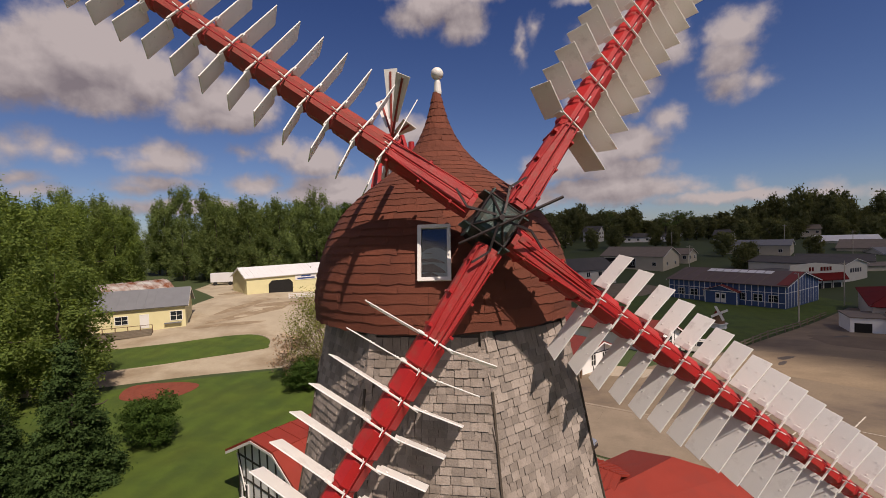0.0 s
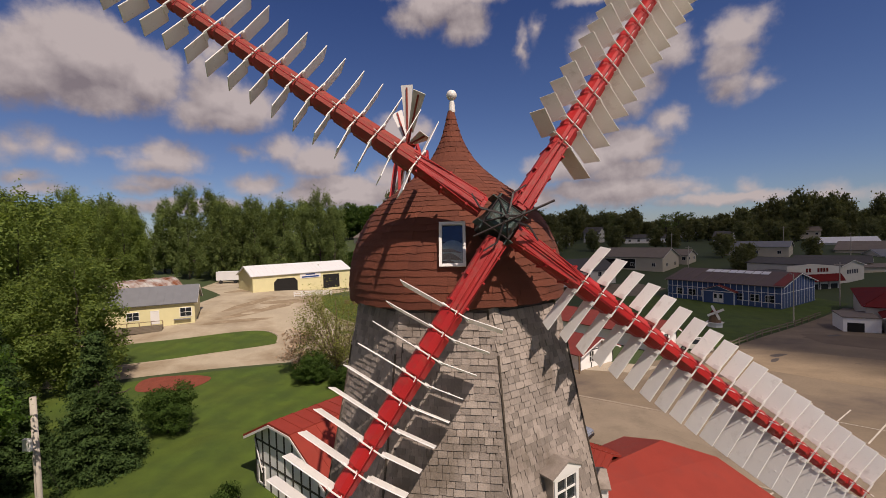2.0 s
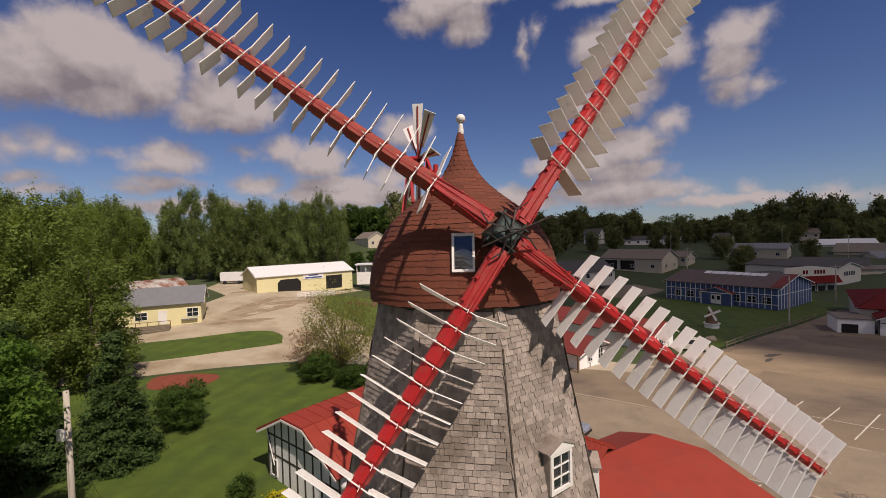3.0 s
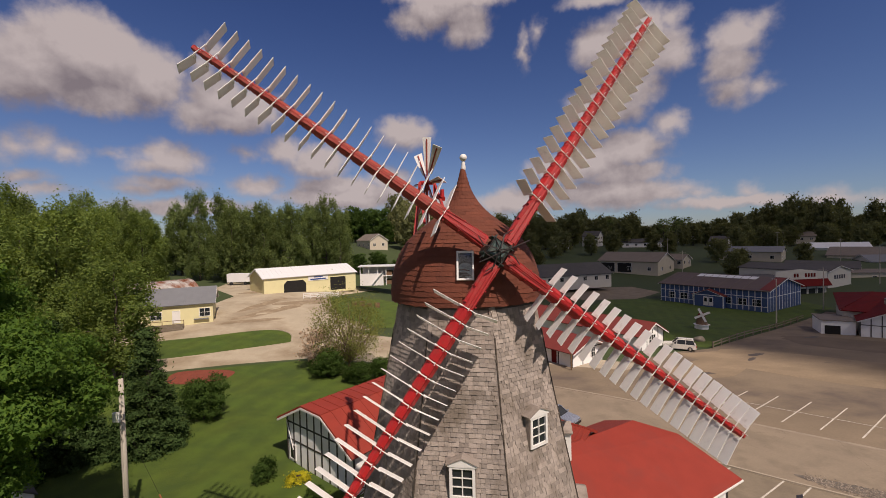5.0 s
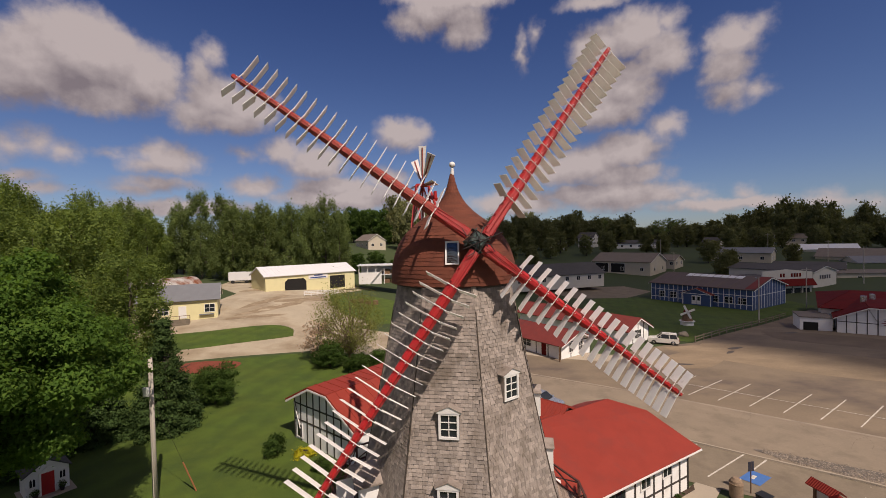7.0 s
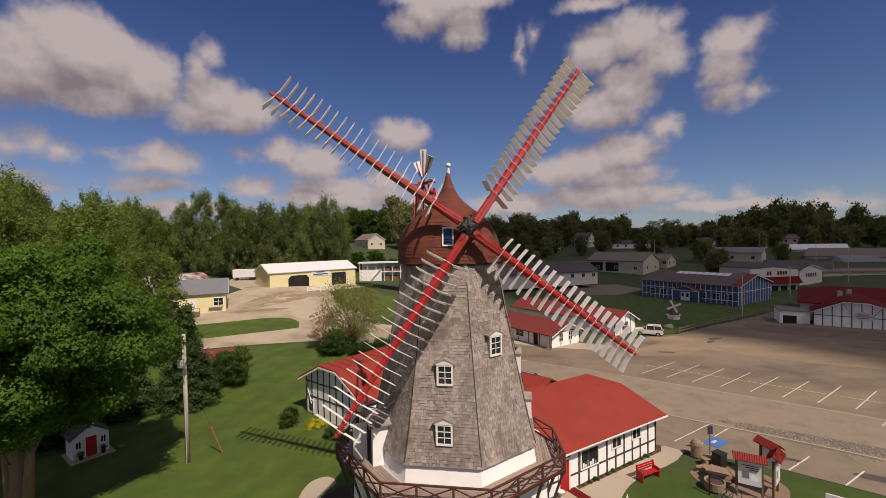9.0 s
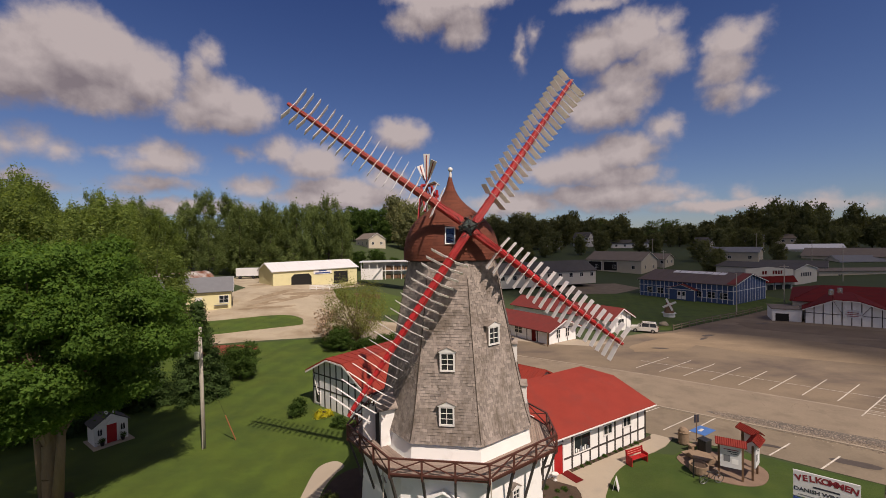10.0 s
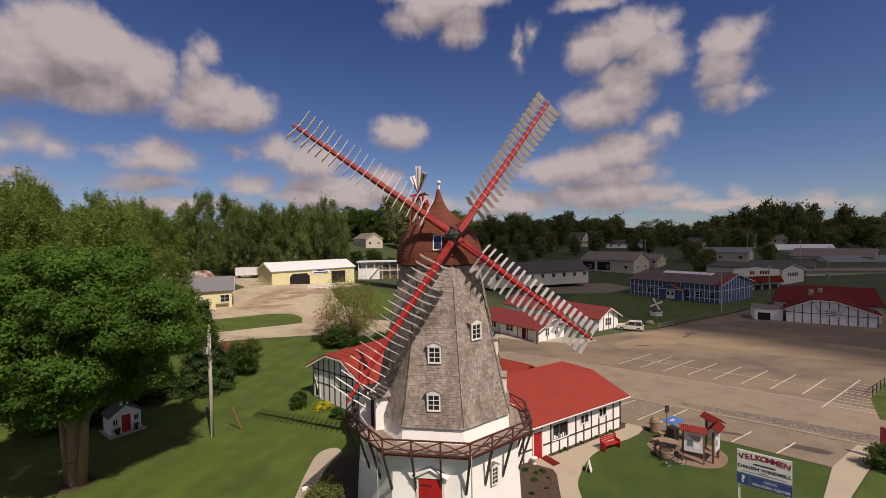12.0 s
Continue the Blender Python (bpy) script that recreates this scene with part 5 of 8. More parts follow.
def building(name, label, category, m, profile, depth, wall, roof, over=0.45, thick=0.14, windows=(), doors=(), openings=(), timbers=None, ribs=0.0, wall_name="wall", trim=None, panes=(2, 1), low=-0.6):
    """A house whose end wall has the outline profile (x, z from eave to eave over the ridge), drawn out along y."""
    ob = thing(name, label, category, m)
    width = profile[-1][0]
    bm = prism([(0, low)] + list(profile) + [(width, low)], 0, depth, axis="y")
    part(wall_name, bm, wall, ob, "")
    for (x0, z0), (x1, z1) in zip(profile, profile[1:]):
        d = Vector((x1 - x0, z1 - z0))
        if d.x < 0.05:
            continue
        n = Vector((-d.y, d.x)).normalized()
        e0, e1 = Vector((x0, z0)), Vector((x1, z1))
        if (x0, z0) == tuple(profile[0]):
            e0 = e0 - d.normalized() * over
        if (x1, z1) == tuple(profile[-1]):
            e1 = e1 + d.normalized() * over
        q = [e0 + n * 0.02, e1 + n * 0.02, e1 + n * (0.02 + thick), e0 + n * (0.02 + thick)]
        r = part("roof", prism([tuple(p) for p in q], -over, depth + over, axis="y"), roof, ob)
        if trim:
            part("fascia", prism([tuple(e0 - n * 0.14), tuple(e1 - n * 0.14), tuple(e1 + n * 0.02), tuple(e0 + n * 0.02)], -over - 0.03, -over + 0.03, axis="y"), trim, ob)
            part("fascia", prism([tuple(e0 - n * 0.14), tuple(e1 - n * 0.14), tuple(e1 + n * 0.02), tuple(e0 + n * 0.02)], depth + over - 0.03, depth + over + 0.03, axis="y"), trim, ob)
        if ribs:
            k = int((depth + 2 * over) / ribs)
            a, b = e0 + n * (0.02 + thick), e1 + n * (0.02 + thick)
            for i in range(1, k):
                y = -over + (depth + 2 * over) * i / k
                part("seam", prism([tuple(a), tuple(b), tuple(b + n * 0.035), tuple(a + n * 0.035)], y - 0.02, y + 0.02, axis="y"), roof, r)
    for face, u, z, wd, ht in windows:
        pane_window(ob, side_pose(face, u, z, width, depth), wd, ht, panes if wd > 0.7 else (1, panes[1]))
    for face, u, z, wd, ht, dm in doors:
        sp = side_pose(face, u, z, width, depth)
        dr = part("door", new_box(-wd / 2, wd / 2, -0.05, 0.03, 0, ht), dm, ob, m=sp)
        bm = bmesh.new()
        for x0, x1, z0, z1 in ((-wd / 2 - 0.12, -wd / 2, 0, ht + 0.12), (wd / 2, wd / 2 + 0.12, 0, ht + 0.12), (-wd / 2, wd / 2, ht, ht + 0.12)):
            box(bm, x0, x1, -0.08, 0.02, z0, z1)
        part("door_frame", bm, trim or WHITE, dr)
    for face, outline in openings:
        sp = side_pose(face, 0, 0, width, depth)
        # the wall is not cut; the bay's inner shade is a near-black panel
        part("doorway", prism(outline, -0.02, 0.05, axis="y"), DARK_INSIDE, ob, "dark open doorway", m=sp)
    if timbers:
        for face, length, high, step, tm, rows in timbers:
            sp = side_pose(face, 0, 0, width, depth)
            k = max(1, round(length / step))
            for i in range(k + 1):
                u = length * i / k
                top = high(u) if callable(high) else high
                part("timber", new_box(u - 0.07, u + 0.07, -0.035, 0.01, low * 0.3, top), tm, ob, m=sp)
            for z in rows:
                part("timber", new_box(0, length, -0.03, 0.01, z - 0.06, z + 0.06), tm, ob, m=sp)
    return ob


def gable_high(profile):
    def high(u):
        for (x0, z0), (x1, z1) in zip(profile, profile[1:]):
            if x0 <= u <= x1:
                return z0 + (z1 - z0) * (u - x0) / max(1e-6, x1 - x0)
        return profile[-1][1]
    return high


# half-timbered house behind the mill
P = [(0, 3.55), (2.9, 4.98), (5.4, 4.9), (8.4, 3.1)]
left_house = building("half_timbered_house", "half-timbered house with grey panels and red metal roof", "house", plan(-14.3, 27.6, -38, 0.25), P, 17, WALL_GREY, RED_ROOF, over=0.6, trim=WHITE, ribs=0.9,
                      timbers=[("front", 8.4, gable_high(P), 0.93, TIMBER, (1.7, 3.1))], windows=[("front", 0.75, 0.2, 0.7, 1.1)])
part("brace", new_beam((0.05, -0.045, 3.2), (1.0, -0.045, 0.2), 0.05, 0.1, up=(0, 1, 0)), TIMBER, left_house)
part("downpipe", new_tube((0.1, -0.15, 3.25), (0.95, -0.12, 1.0), 0.04), WHITE, left_house, "white downpipe")

# visitor building with the red roof, its long side to the walk
FA = 31.6
end_w, long_l = 8.7, 13.4
# local y runs along the long front, local x away from the eaves that face the walk
visitor_pose = plan(15.7, 19.37, FA + 90, 0.0)
visitor = building("visitor_building", "low white half-timbered building with a bright red metal roof", "building", visitor_pose, [(0, 2.80), (end_w, 2.81)], long_l, WALL_WHITE, RED_ROOF, over=0.1,
                   timbers=[("left", long_l, 2.75, 0.96, TIMBER, (0.95,)), ("front", end_w, 2.75, 1.05, TIMBER, (0.95,))],
                   windows=[("left", 8.7, 1.62, 0.9, 0.66), ("left", 11.0, 1.68, 0.9, 0.66)], panes=(2, 1),
                   doors=[("left", 3.35, 0.05, 0.85, 2.1, RED)])
shop_window = pane_window(visitor, side_pose("left", 5.84, 1.08, end_w, long_l), 1.66, 1.2, (1, 1))
for i, (u, h) in enumerate(((-0.62, 0.34), (-0.4, 0.22), (-0.15, 0.42), (0.1, 0.28), (0.33, 0.38), (0.58, 0.24))):
    part("display_item", new_box(u - 0.08, u + 0.08, -0.036, -0.031, 0.04, h), (WALL_GREY, WHITE, CAR_BLUE)[i % 3], shop_window)
# the hipped roof with its broken end, as a shell 0.1 thick
rows = [(-0.6, -0.6, 2.82), (2.9, 0.1, 4.40), (4.95, 1.9, 5.0), (4.95, long_l + 0.5, 5.0), (-0.6, long_l + 0.5, 2.82), (end_w + 0.6, -0.6, 2.82), (end_w + 0.6, long_l + 0.5, 2.82)]
bm = bmesh.new()
top = [bm.verts.new((x, y, z + 0.12)) for x, y, z in rows]
low = [bm.verts.new((x, y, z)) for x, y, z in rows]
for q in ((0, 1, 2, 3, 4), (5, 2, 1, 0), (5, 6, 3, 2)):
    bm.faces.new([top[i] for i in q])
    bm.faces.new([low[i] for i in reversed(q)])
for i, j in ((0, 4), (4, 3), (3, 6), (6, 5), (5, 0)):
    bm.faces.new((top[i], top[j], low[j], low[i]))
part("hip_roof", bm, RED_ROOF, visitor, "bright red sheet metal hipped roof")
part("gutter", new_beam((-0.64, -0.6, 2.86), (-0.64, long_l + 0.5, 2.86), 0.08, 0.07), WHITE, visitor, "white gutter")
part("fascia", new_beam((-0.6, -0.64, 2.86), (end_w + 0.6, -0.64, 2.86), 0.05, 0.09), WHITE, visitor)
part("gable_wall", prism([(0.1, 2.8), (5.0, 5.0), (end_w - 0.1, 2.8)], long_l - 0.2, long_l, axis="y"), WALL_WHITE, visitor)
wing = building("visitor_wing", "cross-gabled wing with a ribbed red roof", "building", plan(7.7 - 3.4 * math.cos(radians(48)), 20.67 - 3.4 * math.sin(radians(48)), 48, 0.0), [(0, 3.75), (3.4, 5.33), (6.8, 3.75)], 12, WALL_WHITE, RED_ROOF, over=0.3, thick=0.12, ribs=0.30)
# ridge vents on the wing
for y in (6.2, 7.0):
    part("roof_vent", new_box(2.2, 2.75, y, y + 0.35, 4.85, 5.2), DARK_RED_ROOF, wing, "low dark red roof vent")

# shop across the street: a long low house and a gabled one
P = [(0, 2.4), (3.3, 3.75), (6.6, 2.4)]
building("shop", "low white half-timbered shop with a dull red roof", "shop", plan(15.3, 50.6, 35, -0.1), P, 14, WALL_WHITE, RED_OLD_ROOF, over=0.8, trim=WHITE,
         timbers=[("front", 6.6, gable_high(P), 2.2, TIMBER, (2.35,)), ("left", 14, 2.35, 2.3, TIMBER, (2.2,))],
         windows=[("front", 2.2, 0.9, 0.8, 1.3), ("front", 4.4, 0.9, 0.8, 1.3), ("left", 7.4, 0.95, 1.7, 1.1), ("left", 3.2, 1.0, 1.3, 1.1)], doors=[("left", 10.9, 0.05, 0.95, 2.05, DARK_RED_ROOF)], panes=(2, 2))
P = [(0, 2.5), (3.1, 4.1), (6.2, 2.5)]
building("shop_annex", "long white gabled house with a red roof and dark timbers", "house", plan(27.9, 58.2, 35, -0.15), P, 24, WALL_WHITE, RED_OLD_ROOF, over=0.6, trim=WHITE,
         timbers=[("front", 6.2, gable_high(P), 1.55, TIMBER, ())], windows=[("front", 3.0, 0.9, 1.7, 1.3)], panes=(3, 2))
part("porch_post", new_tube((14.9, 49.6, -0.1), (14.9, 49.6, 2.2), 0.1), WOOD, bpy.data.objects["shop"], m=bpy.data.objects["shop"].matrix_basis.inverted())

# long blue half-timbered building
P = [(0, 4.7), (9.5, 7.1), (19, 4.7)]
blue = building("blue_building", "long blue half-timbered building with a dark red roof", "building", plan(72.6, 93.0, 33, -0.9), P, 25.6, BLUE, ROOF_PANEL, over=0.6, trim=WALL_GREY,
                timbers=[("left", 25.6, 4.6, 1.25, WALL_GREY, (0.9, 3.1)), ("front", 19, gable_high(P), 1.6, WALL_GREY, (3.1,))],
                windows=[("left", u, 1.0, 1.7, 1.5) for u in (3.2, 6.4, 9.6, 17.2, 20.4, 23.4)], panes=(2, 2))
part("end_panel", new_box(0.0, 9.4, -0.5, 1.6, 0, 0.05, Matrix.Translation((0, 0, 4.90)) @ Matrix.Rotation(-0.2475, 4, "Y")), RED_OLD_ROOF, blue, "faded red roof end")
for i in range(1, 9):
    part("roof_batten", new_box(-0.5, 9.4, 2.2 + 2.9 * i - 0.06, 2.2 + 2.9 * i + 0.06, 0, 0.05, Matrix.Translation((0, 0, 4.90)) @ Matrix.Rotation(-0.2475, 4, "Y")), ROOF_TAN, blue)
porch_m = side_pose("left", 13.2, 0, 19, 25.6)
part("porch_wall", prism([(-3.6, -0.3), (-3.6, 2.75), (0, 4.05), (3.6, 2.75), (3.6, -0.3)], -1.3, -0.01, axis="y"), BLUE, blue, m=porch_m)
for sg in (-1, 1):
    part("porch_roof", prism([(sg * 4.0, 2.62), (sg * 4.0, 2.78), (0, 4.26), (0, 4.1)], -1.7, 0.3, axis="y"), RED_OLD_ROOF, blue, m=porch_m)
    part("bargeboard", new_beam((sg * 4.0, -1.72, 2.6), (0, -1.72, 4.08), 0.05, 0.2, up=(0, 1, 0)), WHITE, blue, m=porch_m)
    part("porch_post", new_box(sg * 3.5 - 0.1, sg * 3.5 + 0.1, -1.36, -1.3, -0.3, 2.75), WALL_GREY, blue, m=porch_m)
    part("door_leaf", new_box(sg * 0.62 - 0.56, sg * 0.62 + 0.56, -1.37, -1.31, 0.0, 2.3), WHITE, blue, "white glazed door leaf", m=porch_m)
    part("door_pane", new_box(sg * 0.62 - 0.32, sg * 0.62 + 0.32, -1.385, -1.371, 1.0, 2.0), GLASS, blue, m=porch_m)
part("porch_beam", new_box(-3.6, 3.6, -1.35, -1.3, 2.6, 2.78), WALL_GREY, blue, m=porch_m)
for i in range(8):
    part("skylight", new_box(6.9, 9.0, 5.0 + 1.8 * i, 6.6 + 1.8 * i, 0, 0.06, Matrix.Translation((0, 0, 4.93)) @ Matrix.Rotation(-0.2475, 4, "Y")), ROOF_WHITE, blue, "pale roof panel")

# half-timbered barn at the edge of the lot, with a small garage
P = [(0, 3.1), (4.1, 5.05), (7.4, 5.0), (13.0, 3.0)]
barn = building("half_timbered_barn", "white half-timbered hall with a dark red roof", "hall", plan(68.5, 66.5, -40, -0.8), P, 26, WALL_WHITE, DARK_RED_ROOF, over=0.5, trim=WHITE,
                timbers=[("front", 13.0, gable_high(P), 1.3, TIMBER, (2.35,)), ("right", 26, 2.95, 1.6, TIMBER, (1.9,))],
                windows=[("right", 3.0 + 3.2 * i, 1.0, 1.4, 1.3) for i in range(4)])
for a, b in (((4.0, 4.9), (5.3, 2.4)), ((9.1, 4.3), (7.8, 2.4))):
    part("brace", new_beam((a[0], -0.045, a[1]), (b[0], -0.045, b[1]), 0.05, 0.14, up=(0, 1, 0)), TIMBER, barn)
part("wall_sign", prism([(5.3, 2.0), (8.0, 2.0), (8.0, 2.9), (7.4, 3.3), (6.65, 3.5), (5.9, 3.3), (5.3, 2.9)], -0.10, -0.05, axis="y"), SIGN_GREY, barn, "pale shaped sign board")
for i, (x0, x1) in enumerate(((5.9, 7.4), (5.6, 7.7), (5.9, 7.4))):
    part("sign_bar", new_box(x0, x1, -0.115, -0.101, 2.85 - 0.32 * i, 2.97 - 0.32 * i), SIGN_RED, barn)
hipped = building("hall", "low hall with a wide dark red roof behind the half-timbered front", "hall", plan(82.8, 61.7, 50, -0.8), [(0, 3.8), (15, 5.75), (28, 3.8)], 16, HALL_GREY, DARK_RED_ROOF, over=0.5)
for piece in hipped.children:      # the end towards the green is hipped
    for v in piece.data.vertices:
        if v.co.y > 15.5 and v.co.z > 3.8:
            v.co.y -= 5.5 * min(1.0, (v.co.z - 3.8) / 1.95)
bm = bmesh.new()
tri_top = [bm.verts.new(p) for p in ((-0.45, 16.5, 3.9), (28.4, 16.5, 3.9), (15.0, 10.9, 5.95))]
tri_low = [bm.verts.new(v.co - Vector((0, 0, 0.1))) for v in tri_top]
bm.faces.new(tri_top)
bm.faces.new(tri_low[::-1])
for i in range(3):
    bm.faces.new((tri_top[i], tri_low[i], tri_low[(i + 1) % 3], tri_top[(i + 1) % 3]))
part("hip_end", bm, DARK_RED_ROOF, hipped)
for x, y in ((4.0, 8.0), (5.5, 12.0)):
    part("roof_vent", new_tube((x, y, 5.0), (x, y, 6.2), 0.45, 0.45), CHROME, barn, "bright metal roof vent")
building("garage", "small flat white garage with a dark opening", "garage", plan(64.6, 69.6, -30, -0.75), [(0, 2.5), (4.6, 2.55)], 6.5, WALL_WHITE, ROOF_TAN, over=0.15, openings=[("front", [(0.5, 0), (2.6, 0), (2.6, 1.7), (0.5, 1.7)])])

# lumber yard: open shed, racks, office
P = [(0, 4.4), (5.5, 6.5), (11, 4.4)]
lumber = building("lumber_shed", "pale yellow lumber shed with white metal roof and open bays", "shed", plan(-27.5, 111.1, 132, 4.75), P, 24.8, YELLOW, ROOF_WHITE, over=0.4, trim=WHITE, ribs=1.1,
                  openings=[("left", [(4.8, 0), (10.5, 0), (10.5, 2.6), (9.7, 3.4), (5.6, 3.4), (4.8, 2.6)]), ("left", [(17.2, 0), (21.7, 0), (21.7, 3.5), (17.2, 3.5)])])
sp = side_pose("left", 0, 0, 11, 24.8)
part("name_board", new_box(11.1, 16.5, -0.12, -0.04, 3.0, 4.2), WHITE, lumber, "white name board", m=sp)
part("name_bar", new_box(12.6, 15.0, -0.135, -0.121, 3.75, 4.05), SIGN_BLUE, lumber, m=sp)
part("name_bar", new_box(11.6, 16.0, -0.135, -0.121, 3.15, 3.5), SIGN_BLUE, lumber, m=sp)
rack = thing("lumber_rack", "white open two-storey lumber rack under a flat roof", "shed", plan(-26.5, 112.6, 5, 5.0))
part("back_wall", new_box(0, 17, 6.0, 6.3, 0, 5.3), WHITE, rack)
part("roof", new_box(-0.5, 17.5, -0.6, 6.6, 5.3, 5.55), ROOF_WHITE, rack)
part("deck", new_box(0, 17, 0, 6, 2.6, 2.8), WHITE, rack)
for i in range(8):
    part("post", new_box(2.42 * i - 0.1, 2.42 * i + 0.1, 0, 0.2, 0, 5.3), WHITE, rack)
part("panel", new_box(0, 6.5, -0.05, 0.0, 0, 3.4), WHITE, rack)
part("stair", new_beam((3.0, -0.5, 0), (6.5, -0.5, 4.0), 0.5, 0.15), WHITE, rack, "white outside stair")
for i in range(5):
    for j in range(2):
        part("lumber_stack", new_box(7.2 + 2.0 * i, 8.9 + 2.0 * i, 0.6, 4.5, 0.2 + 2.6 * j, 1.3 + 2.6 * j), WOOD, rack, "stack of boards")
P = [(0, 3.9), (4.6, 6.3), (9.2, 3.9)]
office = building("yellow_office", "pale yellow office with a grey metal roof", "house", plan(-44.3, 69.7, 116, 3.4), P, 12.5, YELLOW, ROOF_GREY, over=0.5, trim=WHITE, ribs=1.2,
                  windows=[("left", 11.2, 1.5, 1.6, 1.4), ("left", 3.8, 1.5, 1.6, 1.2), ("back", 4.6, 1.4, 1.4, 1.3)], doors=[("left", 6.8, 0.6, 1.0, 2.1, WHITE)], panes=(2, 2))
part("awning", new_box(-0.5, -0.05, 0.6, 3.0, 1.0, 1.15), ROOF_GREY, office)
for i in range(5):
    part("step", new_box(-1.6 - 0.35 * i, -1.25 - 0.35 * i, 4.4, 12.4, -0.2, 0.65 - 0.15 * i), FENCE_WOOD, office)
part("ramp_rail", new_beam((-1.6, 4.4, 1.3), (-1.6, 12.4, 1.3), 0.08), WOOD, office)
for i in range(6):
    part("ramp_post", new_beam((-1.6, 4.4 + 1.6 * i, 0), (-1.6, 4.4 + 1.6 * i, 1.3), 0.1), WOOD, office)
quonset = thing("quonset_hut", "round-roofed tin hut streaked with rust", "shed", plan(-58.0, 85.0, 150, 4.4))
arc = [(5.2 * math.cos(math.pi * i / 14), 6.0 * math.sin(math.pi * i / 14)) for i in range(15)]
part("shell", prism(arc, 0, 13, axis="y"), RUSTY, quonset, smooth=False)
for i in range(9):
    rb = bmesh.new()
    for p, q in zip(arc, arc[1:]):
        beam(rb, (p[0] * 1.01, 0.3 + 1.42 * i, p[1] * 1.01), (q[0] * 1.01, 0.3 + 1.42 * i, q[1] * 1.01), 0.08, 0.06, up=(0, 1, 0))
    part("rib", rb, RUSTY, quonset)
trailer = thing("box_trailer", "white box trailer parked by the trees", "trailer", plan(-66.5, 116.0, 8))
part("box", new_box(0, 6.5, 0, 2.4, 0.9, 3.4, bevel=0.05), ROOF_WHITE, trailer)
for x in (1.2, 5.2):
    part("wheel", new_tube((x, -0.02, 0.5), (x, 0.3, 0.5), 0.5, sides=16), RUBBER, trailer)
part("tongue", new_beam((6.5, 1.2, 0.8), (8.0, 1.2, 0.6), 0.15), DARK_IRON, trailer)

# the town behind
def far_house(x, y, degrees, wd, dp, eave, rise, wall, roof, label, z=None, n=3, storeys=1, garage=0):
    prof = [(0, eave), (wd / 2, eave + rise), (wd, eave)]
    win = []
    for s in range(storeys):
        win += [("left", dp * (i + 0.6) / n, 1.0 + 2.7 * s, 1.3, 1.3) for i in range(n)] + [("front", wd * (i + 0.5) / 2, 1.0 + 2.7 * s, 1.2, 1.3) for i in range(2)]
    # open doorways, drawn as near-black panels for the shade within
    doors = [("left", dp * (0.17 + 0.29 * i), 0.0, 6.0, 3.8, DARK_INSIDE) for i in range(garage)]
    return building("house" if wd < 11 else "hall", label, "house" if wd < 11 else "hall", plan(x, y, degrees, z), prof, dp, wall, roof, over=0.5, trim=WHITE, windows=win, doors=doors, low=-1.6)


far_house(52.0, 134.0, 112, 12, 40, 3.0, 3.2, HALL_GREY, ROOF_DARK, "long low hall with pale walls and a dark grey roof", 2.3, 9)
far_house(81.0, 162.4, 42, 16, 25, 4.6, 3.4, TAN, ROOF_TAN, "tan hall with wide dark doors", 2.0, 3, garage=2)
far_house(98, 176, 42, 10, 10, 3.0, 2.2, TAN, ROOF_TAN, "small tan shed beside the hall", 3.4)
store = thing("store", "pale store with a tall parapet and dark red mansard roof", "shop", plan(92.5, 116.5, 9, -2.0))
part("wall", new_box(0, 16.5, 0, 20, -0.5, 5.0), HALL_GREY, store)
part("parapet", prism([(-0.3, 5.6), (16.8, 5.6), (16.8, 7.6), (8.0, 8.5), (-0.3, 8.0)], 0.0, 0.35, axis="y"), HALL_GREY, store, "pale parapet with dark red marks")
for i, (u, wd_) in enumerate(((5.6, 2.6), (9.3, 4.6))):
    for k in range(int(wd_ / 0.95)):
        part("name_bar", new_box(u + 0.95 * k, u + 0.95 * k + 0.62, -0.06, 0.0, 6.2, 7.3), DARK_RED_ROOF, store)
part("mansard", prism([(-1.3, 3.6), (-1.3, 3.75), (0.02, 5.6), (0.02, 3.6)], -0.5, 17.0, axis="x"), DARK_RED_ROOF, store, "sloping dark red mansard roof")
part("roof", new_box(-0.1, 16.6, 0.35, 20, 5.0, 5.3), ROOF_DARK, store)
for i in range(5):
    part("window", new_box(1.2 + 3.1 * i, 3.4 + 3.1 * i, -0.05, 0.0, 0.6, 2.8), GLASS, store)
    part("timber", new_box(0.5 + 3.1 * i, 0.7 + 3.1 * i, -0.06, 0.0, -0.4, 3.6), TIMBER, store)
store_wing = building("hall", "white hall with a black low-pitched roof and wall marks", "hall", plan(113.5, 124.0, 24, 0.6), [(0, 4.4), (6.5, 6.0), (13, 4.4)], 26, HALL_GREY, ROOF_DARK, over=0.4, trim=WHITE)
for k in range(5):
    part("name_bar", new_box(3.5 + 1.3 * k, 4.3 + 1.3 * k, -0.05, 0.0, 2.0, 3.2), INK, store_wing)
far_house(135, 262, 75, 9, 26, 3.2, 2.2, WHITE, ROOF_DARK, "long white ranch house on the hillside", 9.3, 5)
far_house(158, 240, 40, 8, 9, 4.5, 3.0, WHITE, ROOF_DARK, "small white gabled house with dark roof", 8.0)
far_house(196, 250, 40, 8, 10, 4.5, 4.0, WHITE, ROOF_DARK, "small white gabled house with dark roof", 8.4, 2, 1)
far_house(100, 285, 50, 9, 11, 5.6, 3.4, WHITE, ROOF_DARK, "white two-storey farmhouse with dark roof", 11.5, 3, 2)
far_house(74, 268, 60, 8, 10, 3.2, 2.4, WHITE, ROOF_DARK, "small white cottage standing on the hillside", 10.5)
